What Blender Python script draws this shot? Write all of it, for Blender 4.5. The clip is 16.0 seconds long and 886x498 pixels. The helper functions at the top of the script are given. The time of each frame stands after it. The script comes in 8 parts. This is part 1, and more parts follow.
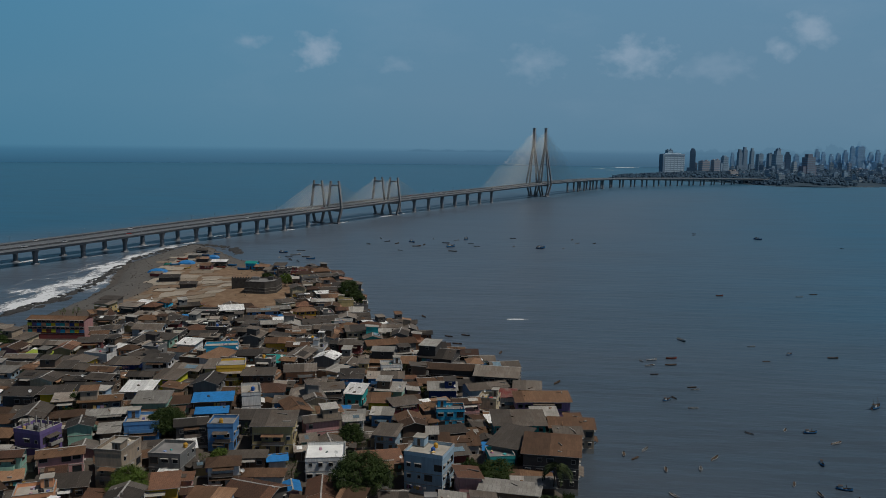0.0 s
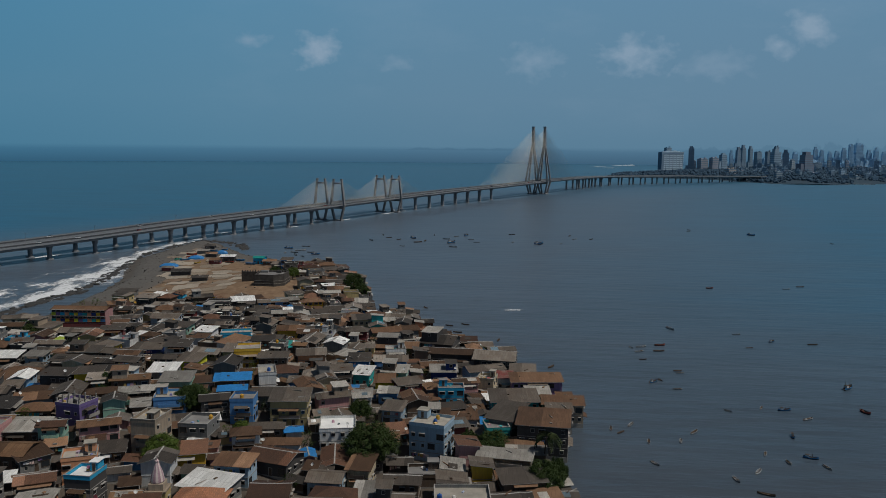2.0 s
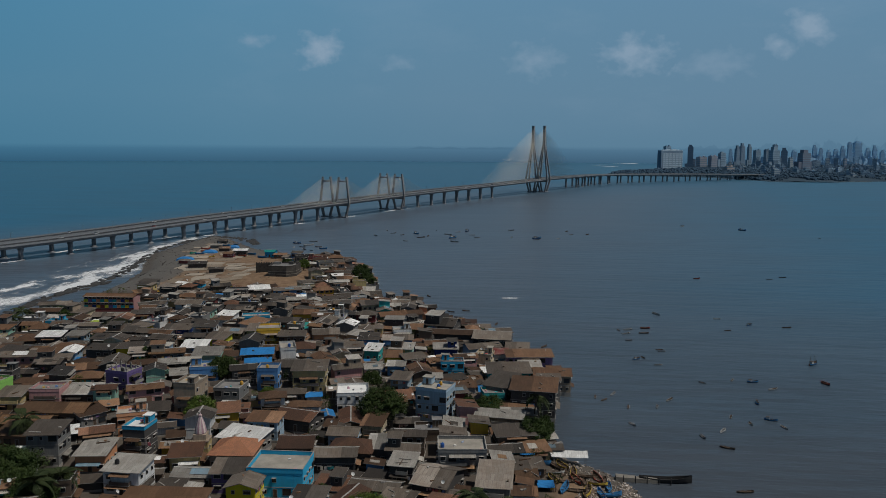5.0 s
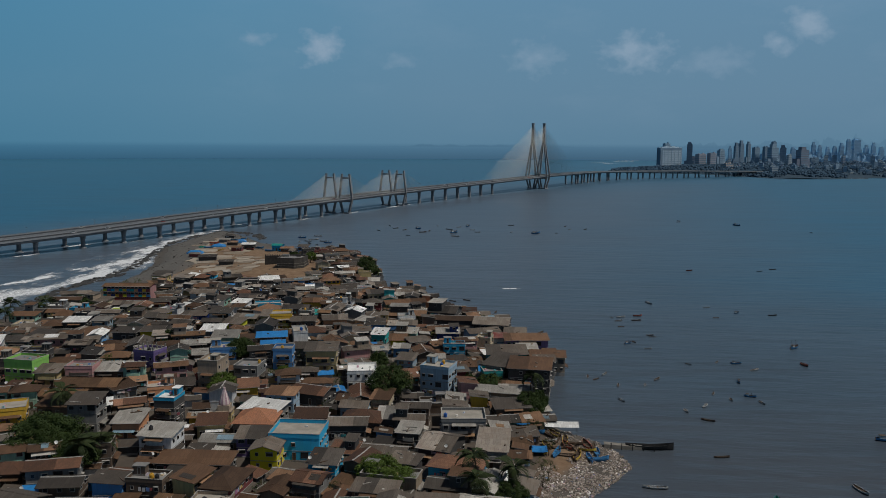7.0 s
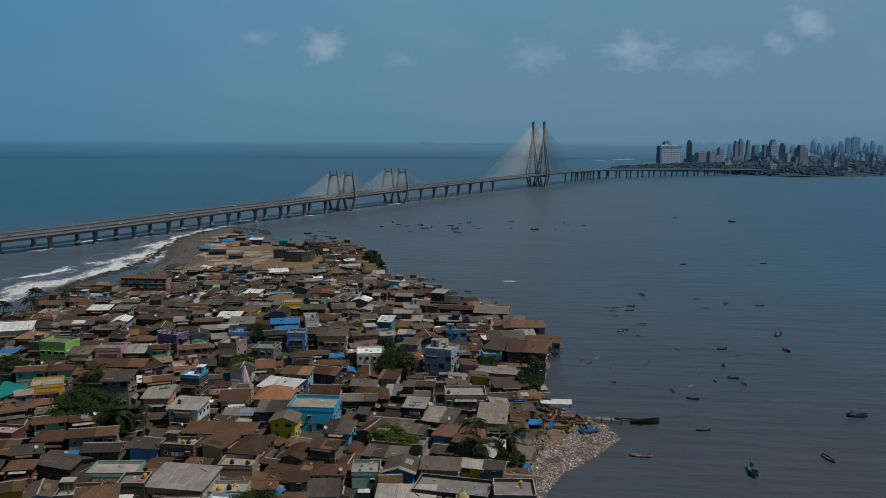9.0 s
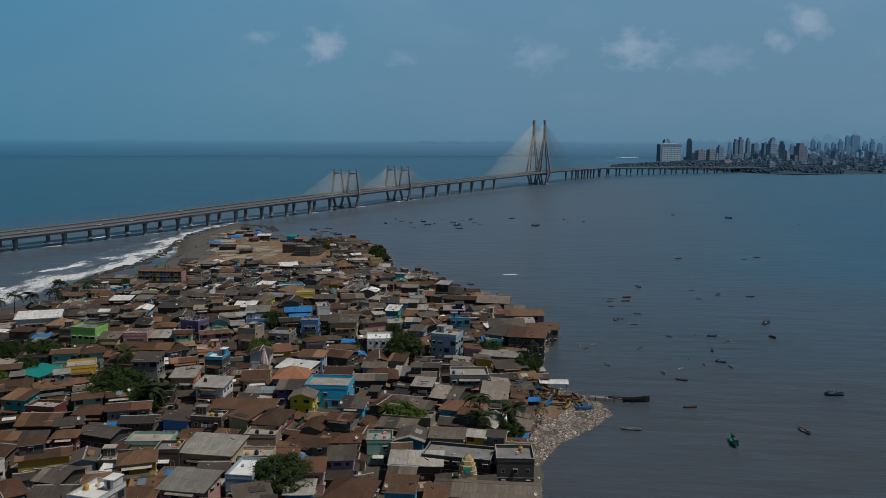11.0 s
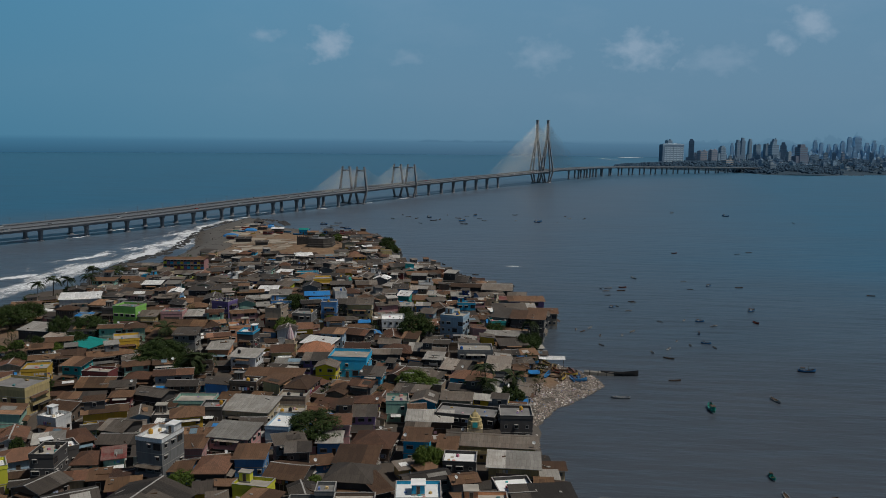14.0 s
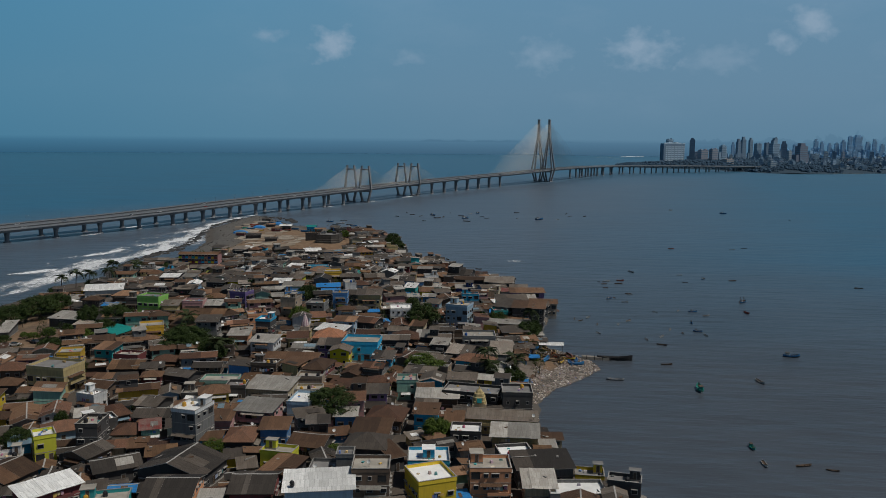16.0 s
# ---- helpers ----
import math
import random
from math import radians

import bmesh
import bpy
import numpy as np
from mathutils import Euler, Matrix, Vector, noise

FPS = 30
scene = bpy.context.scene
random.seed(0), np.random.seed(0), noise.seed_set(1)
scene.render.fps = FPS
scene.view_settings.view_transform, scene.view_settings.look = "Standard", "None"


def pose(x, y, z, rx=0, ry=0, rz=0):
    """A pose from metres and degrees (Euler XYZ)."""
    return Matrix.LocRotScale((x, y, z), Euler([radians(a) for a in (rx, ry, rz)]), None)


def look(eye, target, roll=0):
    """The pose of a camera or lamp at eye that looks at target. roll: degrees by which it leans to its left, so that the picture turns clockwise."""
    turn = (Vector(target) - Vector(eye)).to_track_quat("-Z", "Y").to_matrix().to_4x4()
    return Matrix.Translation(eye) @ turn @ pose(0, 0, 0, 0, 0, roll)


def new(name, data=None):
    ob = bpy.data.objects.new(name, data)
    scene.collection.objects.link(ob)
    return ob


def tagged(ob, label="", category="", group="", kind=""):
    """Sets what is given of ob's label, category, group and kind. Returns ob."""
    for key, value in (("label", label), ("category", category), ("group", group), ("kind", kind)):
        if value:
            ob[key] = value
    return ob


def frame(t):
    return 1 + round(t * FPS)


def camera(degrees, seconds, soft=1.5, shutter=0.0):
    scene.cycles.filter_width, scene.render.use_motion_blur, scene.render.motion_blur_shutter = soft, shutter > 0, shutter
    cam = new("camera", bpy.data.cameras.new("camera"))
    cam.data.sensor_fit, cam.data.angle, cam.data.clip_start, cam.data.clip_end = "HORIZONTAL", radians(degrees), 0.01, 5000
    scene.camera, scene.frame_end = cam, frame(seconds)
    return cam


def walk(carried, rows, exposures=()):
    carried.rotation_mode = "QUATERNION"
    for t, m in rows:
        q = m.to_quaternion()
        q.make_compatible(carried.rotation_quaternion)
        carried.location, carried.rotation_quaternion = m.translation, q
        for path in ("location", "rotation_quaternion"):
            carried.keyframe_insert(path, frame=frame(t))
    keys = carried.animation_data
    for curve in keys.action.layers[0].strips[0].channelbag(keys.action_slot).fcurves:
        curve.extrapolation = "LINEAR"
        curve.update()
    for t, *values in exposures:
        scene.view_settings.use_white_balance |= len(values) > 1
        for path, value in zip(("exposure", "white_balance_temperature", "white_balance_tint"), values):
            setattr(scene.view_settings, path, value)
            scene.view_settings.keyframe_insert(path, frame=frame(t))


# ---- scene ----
cam = camera(57.0, 16.0, 0.35)
PATH = [
    (0, (-2.638, 10.112, 89.606), (-2.812, 12.089, 89.36), 0.6),
    (0.5, (-2.277, 5.168, 89.63), (-2.452, 7.145, 89.383), 0.5),
    (1, (-1.833, 0.01, 89.675), (-2.008, 1.986, 89.427), 0.5),
    (1.5, (-1.359, -5.335, 89.751), (-1.535, -3.358, 89.502), 0.5),
    (2, (-0.978, -10.743, 89.802), (-1.153, -8.767, 89.552), 0.5),
    (2.5, (-0.572, -16.116, 89.901), (-0.747, -14.14, 89.651), 0.4),
    (3, (-0.04, -21.45, 89.951), (-0.216, -19.474, 89.7), 0.4),
    (3.5, (0.549, -26.704, 89.953), (0.372, -24.728, 89.701), 0.4),
    (4, (1.028, -31.882, 89.913), (0.85, -29.906, 89.661), 0.4),
    (6.5, (2.733, -57.66, 89.207), (2.552, -55.685, 88.951), 0.3),
    (7, (3.065, -62.879, 89.137), (2.884, -60.904, 88.879), 0.3),
    (7.5, (3.557, -68.086, 89.084), (3.375, -66.112, 88.826), 0.3),
    (8, (3.926, -73.202, 89.065), (3.743, -71.228, 88.806), 0.3),
    (8.5, (4.077, -78.22, 89.055), (3.893, -76.245, 88.795), 0.3),
    (9, (4.096, -83.186, 89.023), (3.913, -81.212, 88.761), 0.3),
    (11.3, (4.643, -106.057, 88.739), (4.457, -104.084, 88.474), 0.2),
    (11.5, (4.695, -108.06, 88.721), (4.508, -106.087, 88.456), 0.4),
    (12, (4.745, -113.081, 88.629), (4.556, -111.108, 88.364), 0.4),
    (12.5, (4.659, -118.114, 88.567), (4.47, -116.141, 88.301), 0.5),
    (13, (4.698, -123.185, 88.495), (4.507, -121.212, 88.229), 0.6),
    (13.5, (4.785, -128.258, 88.44), (4.593, -126.285, 88.173), 0.6),
    (14, (4.919, -133.267, 88.391), (4.726, -131.294, 88.123), 0.6),
    (14.5, (5.065, -138.224, 88.325), (4.87, -136.251, 88.057), 0.6),
    (15, (5.182, -143.176, 88.245), (4.986, -141.204, 87.977), 0.6),
    (15.5, (5.288, -148.18, 88.162), (5.091, -146.208, 87.893), 0.5),
    (16, (5.481, -153.249, 88.072), (5.283, -151.277, 87.803), 0.5),
]
walk(cam, [(t, look(eye, target, roll)) for t, eye, target, roll in PATH], [(0, -0.08, 5900, 8), (4, -0.07, 5900, 8), (7, -0.04, 5900, 8), (9, 0.0, 5900, 8), (16, 0.0, 5900, 8)])

# ---- light ----
SUN_AZ, SUN_EL = radians(103), radians(62)
world = bpy.data.worlds.new("world")
scene.world = world
world.use_nodes = True
wn = world.node_tree
sky = wn.nodes.new("ShaderNodeTexSky")
sky.sky_type, sky.sun_disc, sky.sun_elevation, sky.sun_rotation = "NISHITA", False, SUN_EL, SUN_AZ
sky.air_density, sky.dust_density = 1.2, 2.0
wn.links.new(sky.outputs[0], wn.nodes["Background"].inputs[0])
wn.nodes["Background"].inputs[1].default_value = 0.0255
sun_data = bpy.data.lights.new("sun", "SUN")
sun_data.energy, sun_data.angle, sun_data.color = 2.75, radians(0.55), (1.0, 0.90, 0.76)
sun = new("sun", sun_data)
SUN_DIR = Vector((math.sin(SUN_AZ) * math.cos(SUN_EL), math.cos(SUN_AZ) * math.cos(SUN_EL), math.sin(SUN_EL)))
sun.matrix_world = look(SUN_DIR * 900, (0, 0, 0))


# ---- materials ----
class Nodes:
    """A short hand for building a node material."""

    def __init__(self, name, rough=0.8, metal=0.0, spec=0.4):
        self.m = bpy.data.materials.new(name)
        self.m.use_nodes = True
        self.t = self.m.node_tree
        self.out = self.t.nodes["Material Output"]
        self.b = self.t.nodes["Principled BSDF"]
        self.b.inputs["Roughness"].default_value = rough
        self.b.inputs["Metallic"].default_value = metal
        self.b.inputs["Specular IOR Level"].default_value = spec

    def add(self, kind, **sets):
        n = self.t.nodes.new("ShaderNode" + kind)
        for k, v in sets.items():
            if k in n.inputs.keys():
                n.inputs[k].default_value = v
            elif k == "operation":
                n.operation = v
            elif k == "use_clamp":
                n.use_clamp = v
            elif k == "data_type":
                n.data_type = v
            elif k == "blend_type":
                n.blend_type = v
            elif k == "attribute_name":
                n.attribute_name = v
        return n

    def put(self, a, b):
        self.t.links.new(a, b)

    def coords(self, which="Object", scale=(1, 1, 1)):
        tc = self.add("TexCoord")
        mp = self.add("Mapping")
        mp.inputs["Scale"].default_value = scale
        self.put(tc.outputs[which], mp.inputs[0])
        return mp.outputs[0]

    def noise(self, vec, scale, detail=3.0, rough=0.55):
        n = self.add("TexNoise", Scale=scale, Detail=detail, Roughness=rough)
        if vec is not None:
            self.put(vec, n.inputs["Vector"])
        return n.outputs[0]

    def ramp(self, fac, *stops):
        r = self.add("ValToRGB")
        e = r.color_ramp.elements
        e.remove(e[1])
        e[0].position = stops[0][0]
        for k, (p, c) in enumerate(stops):
            el = e.new(p) if k else e[0]
            el.color = (c, c, c, 1) if isinstance(c, (int, float)) else (*c, 1)
        self.put(fac, r.inputs[0])
        return r.outputs[0]

    def mix(self, fac, a, b, mode="MIX"):
        n = self.add("Mix", data_type="RGBA", blend_type=mode)
        for k, v in ((0, fac), (6, a), (7, b)):
            if isinstance(v, bpy.types.NodeSocket):
                self.put(v, n.inputs[k])
            elif isinstance(v, (int, float)):
                n.inputs[k].default_value = v if k == 0 else (v, v, v, 1)
            else:
                n.inputs[k].default_value = (*v, 1)
        return n.outputs[2]

    def math(self, op, a, b=0.0, clamp=False):
        n = self.add("Math", operation=op, use_clamp=clamp)
        for sock, v in zip(n.inputs, (a, b)):
            if isinstance(v, bpy.types.NodeSocket):
                self.put(v, sock)
            else:
                sock.default_value = v
        return n.outputs[0]

    def random(self):
        """A number for each object and each loose piece."""
        both = self.math("ADD", self.add("ObjectInfo").outputs["Random"], self.add("NewGeometry").outputs["Random Per Island"])
        return self.math("FRACT", both)

    def bump(self, height, strength=0.4, dist=0.05):
        n = self.add("Bump", Strength=strength, Distance=dist)
        self.put(height, n.inputs["Height"])
        self.put(n.outputs[0], self.b.inputs["Normal"])

    def colour(self, sock):
        self.put(sock, self.b.inputs["Base Color"])
        return self.m


def tone(c, k):
    return tuple(min(1.0, v * k) for v in c)


def plain_mat(name, col, rough=0.7, var=0.25, scale=0.6, metal=0.0, bump=0.0, spec=0.35, rnd=0.2):
    """Paint, concrete or wood: two scales of mottling and a shade that differs from piece to piece."""
    s = Nodes(name, rough, metal, spec)
    v = s.coords()
    big, fine = s.noise(v, scale, 4), s.noise(v, scale * 9, 3)
    c = s.mix(s.ramp(big, (0.3, 0.0), (0.7, 1.0)), tone(col, 1 - var), tone(col, 1 + var * 0.6))
    c = s.mix(s.math("MULTIPLY", fine, 0.5), c, tone(col, 1 - var * 1.2))
    c = s.mix(1.0, c, s.ramp(s.random(), (0.0, 1 - rnd), (1.0, 1.0)), "MULTIPLY")
    if bump:
        s.bump(fine, bump, 0.05)
    return s.colour(c)


def wall_mat(name, col, dirt=0.5):
    """Painted render with rain streaks and damp, worn patches."""
    s = Nodes(name, 0.85, 0, 0.25)
    v = s.coords()
    st = s.noise(s.coords(scale=(1.6, 1.6, 0.18)), 1.3, 5, 0.65)
    patch = s.noise(v, 0.45, 5, 0.6)
    fine = s.noise(v, 6.0, 3)
    c = s.mix(s.ramp(st, (0.42, 0.0), (0.72, dirt)), col, tone((0.10, 0.09, 0.08), 0.8))
    c = s.mix(s.ramp(patch, (0.5, 0.0), (0.68, dirt * 0.8)), c, tuple(0.4 * a + 0.10 for a in col))
    c = s.mix(s.math("MULTIPLY", fine, 0.25), c, tone(col, 0.55))
    c = s.mix(1.0, c, s.ramp(s.random(), (0.0, 0.72), (1.0, 1.0)), "MULTIPLY")
    s.bump(fine, 0.2, 0.03)
    return s.colour(c)


def sheet_mat(name, col, rust=(0.13, 0.075, 0.045), amount=0.4, width=1.05, row=3.3, rough=0.75, even=0.0):
    """Corrugated roofing sheets: single sheets tell apart, with rust, moss and laps."""
    s = Nodes(name, rough, 0, 0.3)
    v = s.coords()
    br = s.add("TexBrick", Scale=1.0)
    br.offset = 0.37
    br.inputs["Brick Width"].default_value, br.inputs["Row Height"].default_value = width, row
    br.inputs["Mortar Size"].default_value = 0.035
    br.inputs["Color1"].default_value = (*tone(col, 0.84), 1)
    br.inputs["Color2"].default_value = (*tone(col, 1.10), 1)
    br.inputs["Mortar"].default_value = (*tone(col, 0.58), 1)
    s.put(v, br.inputs["Vector"])
    shift = s.add("VectorMath", operation="ADD")
    s.put(v, shift.inputs[0])
    s.put(s.math("MULTIPLY", s.random(), 90.0), shift.inputs[1])
    big = s.noise(shift.outputs[0], 0.28, 5, 0.65)
    fine = s.noise(shift.outputs[0], 3.5, 4)
    run = s.noise(s.coords(scale=(2.2, 0.22, 0.22)), 1.0, 4, 0.6)
    c = s.mix(s.ramp(run, (0.5, 0.0), (0.75, 0.5)), br.outputs[0], tone(rust, 0.8))
    c = s.mix(s.ramp(big, (0.42, 0.0), (0.66, amount)), c, rust)
    c = s.mix(s.ramp(fine, (0.45, 0.0), (0.75, 0.45)), c, tone(col, 0.5))
    c = s.mix(1.0, c, s.ramp(s.random(), (0.0, (0.22, 0.215, 0.21)), (0.35, (0.40, 0.378, 0.355)), (0.72, (0.62, 0.58, 0.54)), (0.92, (0.88, 0.855, 0.82)), (1.0, (1.45, 1.43, 1.40))), "MULTIPLY") if not even else s.mix(1.0, c, s.ramp(s.random(), (0.0, 1.0 - even), (1.0, 1.08)), "MULTIPLY")
    wave = s.add("TexWave", Scale=2.6)
    s.put(v, wave.inputs["Vector"])
    s.bump(wave.outputs[1], 0.35, 0.06)
    return s.colour(c)


ROOFS = {
    "grey": sheet_mat("asbestos_sheet", (0.245, 0.217, 0.187), (0.15, 0.108, 0.078), 0.55),
    "brown": sheet_mat("weathered_brown_sheet", (0.240, 0.143, 0.084), (0.138, 0.070, 0.036), 0.5),
    "dark": sheet_mat("mossy_dark_sheet", (0.122, 0.106, 0.092), (0.07, 0.06, 0.05), 0.4),
    "rust": sheet_mat("rusty_sheet", (0.27, 0.165, 0.09), (0.16, 0.08, 0.04), 0.6),
    "tile": sheet_mat("clay_tile", (0.268, 0.138, 0.085), (0.12, 0.078, 0.054), 0.5, 0.5, 0.4),
    "red": sheet_mat("orange_clay_tile", (0.34, 0.15, 0.08), (0.16, 0.10, 0.07), 0.4, 0.5, 0.4),
    "light": sheet_mat("pale_sheet", (0.44, 0.415, 0.37), (0.24, 0.20, 0.165), 0.5, even=0.6),
    "white": sheet_mat("white_sheet", (0.82, 0.81, 0.78), (0.45, 0.42, 0.38), 0.25, even=0.25),
    "bluetin": sheet_mat("faded_blue_sheet", (0.17, 0.27, 0.34), (0.2, 0.22, 0.23), 0.4, even=0.5),
    "concrete": plain_mat("terrace_concrete", (0.40, 0.365, 0.31), 0.9, 0.35, 0.25, 0, 0.2),
    "cement": plain_mat("grey_terrace", (0.24, 0.23, 0.22), 0.9, 0.35, 0.25, 0, 0.2),
    "whitewash": plain_mat("whitewashed_terrace", (0.82, 0.81, 0.78), 0.8, 0.18, 0.3, 0, 0.1),
    "tarp": plain_mat("blue_tarpaulin", (0.035, 0.21, 0.52), 0.45, 0.3, 1.2, 0, 0.3, 0.5),
    "teal": plain_mat("teal_tarpaulin", (0.02, 0.27, 0.24), 0.5, 0.3, 1.2, 0, 0.3, 0.5),
    "orange": plain_mat("orange_tarpaulin", (0.62, 0.13, 0.03), 0.5, 0.3, 1.2, 0, 0.3, 0.5),
    "lime": plain_mat("lime_sheet", (0.36, 0.45, 0.04), 0.5, 0.3, 1.2, 0, 0.3, 0.5),
    "redtin": sheet_mat("red_sheet", (0.34, 0.075, 0.065), (0.42, 0.36, 0.32), 0.75),
}
WALLS = {
    "brown": wall_mat("brown_render", (0.16, 0.112, 0.08)),
    "grey": wall_mat("grey_cement_render", (0.22, 0.22, 0.215)),
    "dark": wall_mat("blackened_render", (0.075, 0.07, 0.068)),
    "beige": wall_mat("beige_paint", (0.38, 0.30, 0.22)),
    "cream": wall_mat("cream_paint", (0.68, 0.57, 0.38)),
    "white": wall_mat("white_paint", (0.78, 0.78, 0.77), 0.35),
    "paleblue": wall_mat("pale_blue_paint", (0.40, 0.54, 0.66), 0.3),
    "blue": wall_mat("blue_paint", (0.11, 0.28, 0.58), 0.25),
    "sky": wall_mat("bright_blue_paint", (0.05, 0.42, 0.70), 0.15),
    "deepblue": wall_mat("deep_blue_paint", (0.02, 0.05, 0.22), 0.3),
    "teal": wall_mat("teal_paint", (0.05, 0.40, 0.40), 0.3),
    "mint": wall_mat("mint_paint", (0.30, 0.52, 0.42), 0.35),
    "green": wall_mat("green_paint", (0.30, 0.60, 0.13), 0.2),
    "lime": wall_mat("lime_paint", (0.64, 0.62, 0.05), 0.12),
    "lemon": wall_mat("lemon_paint", (0.90, 0.76, 0.03), 0.06),
    "yellow": wall_mat("yellow_paint", (0.80, 0.58, 0.04), 0.15),
    "ochre": wall_mat("ochre_paint", (0.74, 0.46, 0.05), 0.25),
    "khaki": wall_mat("khaki_paint", (0.60, 0.47, 0.22), 0.35),
    "orange": wall_mat("orange_paint", (0.74, 0.36, 0.19), 0.2),
    "pink": wall_mat("pink_paint", (0.55, 0.30, 0.29), 0.35),
    "lilac": wall_mat("lilac_paint", (0.33, 0.22, 0.40), 0.3),
    "purple": wall_mat("purple_paint", (0.17, 0.12, 0.30), 0.35),
    "maroon": wall_mat("maroon_paint", (0.22, 0.06, 0.06), 0.4),
}
M_GLASS = plain_mat("dark_window_glass", (0.03, 0.035, 0.04), 0.25, 0.2, 1, 0, 0, 0.5)
M_FRAME = plain_mat("window_frame_paint", (0.35, 0.33, 0.30), 0.7, 0.3, 2)
M_SLAB = plain_mat("concrete_slab", (0.34, 0.32, 0.29), 0.9, 0.3, 0.6, 0, 0.2)
M_DOOR = plain_mat("painted_door", (0.10, 0.07, 0.05), 0.7, 0.3, 2)
M_TANK = plain_mat("black_plastic", (0.02, 0.02, 0.022), 0.45, 0.2, 1)
M_TANKB = plain_mat("blue_plastic", (0.02, 0.10, 0.38), 0.45, 0.2, 1)
M_TANKO = plain_mat("ochre_plastic", (0.55, 0.30, 0.03), 0.45, 0.2, 1)
M_DISH = plain_mat("dish_enamel", (0.62, 0.62, 0.60), 0.5, 0.2, 1)
M_PIPE = plain_mat("steel_bar", (0.16, 0.13, 0.11), 0.6, 0.3, 1, 0.5)
M_CONC = plain_mat("bridge_concrete", (0.25, 0.255, 0.265), 0.85, 0.22, 0.12, 0, 0.15, 0.3, 0.06)
M_PYLON = plain_mat("pylon_concrete", (0.25, 0.24, 0.235), 0.85, 0.18, 0.08, 0, 0.1, 0.3, 0.04)
M_CABLE = plain_mat("stay_cable_sheath", (0.55, 0.50, 0.42), 0.5, 0.1, 0.2, 0, 0, 0.4, 0.0)
M_ASPHALT = plain_mat("asphalt", (0.042, 0.045, 0.05), 0.9, 0.3, 0.2, 0, 0.2)
M_RAIL = plain_mat("galvanised_rail", (0.30, 0.31, 0.32), 0.5, 0.2, 1, 0.4)
M_WOOD = plain_mat("old_boat_wood", (0.11, 0.075, 0.05), 0.75, 0.35, 1.5, 0, 0.3)
M_TAR = plain_mat("tarred_wood", (0.03, 0.028, 0.027), 0.7, 0.3, 1.5, 0, 0.3)
M_BLUEHULL = plain_mat("blue_boat_paint", (0.05, 0.20, 0.42), 0.6, 0.3, 1.5)
M_WHITEHULL = plain_mat("white_boat_paint", (0.55, 0.55, 0.53), 0.6, 0.3, 1.5)
M_GREENHULL = plain_mat("green_boat_paint", (0.03, 0.28, 0.22), 0.6, 0.3, 1.5)
M_YELLOW = plain_mat("yellow_boat_paint", (0.55, 0.38, 0.05), 0.6, 0.3, 1.5)
M_REDP = plain_mat("red_boat_paint", (0.40, 0.08, 0.05), 0.6, 0.3, 1.5)
M_BARK = plain_mat("bark", (0.12, 0.09, 0.065), 0.95, 0.4, 1.5, 0, 0.5)
M_ROCK = plain_mat("black_shore_rock", (0.05, 0.048, 0.046), 0.8, 0.4, 0.3, 0, 0.6)
M_FORT = plain_mat("fort_basalt", (0.075, 0.066, 0.058), 0.9, 0.4, 0.35, 0, 0.6)
M_FORTBAND = plain_mat("fort_pale_course", (0.22, 0.20, 0.17), 0.9, 0.3, 0.5, 0, 0.4)
M_CAR = [plain_mat("car_paint_" + n, c, 0.35, 0.08, 1, 0.1, 0, 0.5) for n, c in
         (("white", (0.7, 0.7, 0.7)), ("dark", (0.04, 0.04, 0.05)), ("silver", (0.4, 0.41, 0.43)), ("red", (0.35, 0.04, 0.03)))]
M_RUBBER = plain_mat("tyre_rubber", (0.02, 0.02, 0.02), 0.9, 0.2, 2)


def leaf_mat(name, col):
    s = Nodes(name, 0.75, 0, 0.15)
    v = s.coords()
    isl = s.add("NewGeometry").outputs["Random Per Island"]
    c = s.mix(isl, tone(col, 0.78), tone(col, 1.22))
    c = s.mix(s.ramp(s.noise(v, 0.5, 3), (0.35, 0.0), (0.7, 0.6)), c, tone(col, 0.6))
    c = s.mix(1.0, c, s.ramp(s.random(), (0.0, (0.75, 0.8, 0.8)), (1.0, (1.15, 1.1, 0.9))), "MULTIPLY")
    return s.colour(c)


M_LEAF = leaf_mat("dark_leaf", (0.032, 0.050, 0.013))
M_LEAF2 = leaf_mat("bright_leaf", (0.075, 0.110, 0.020))
M_PALM = leaf_mat("palm_leaf", (0.034, 0.046, 0.018))


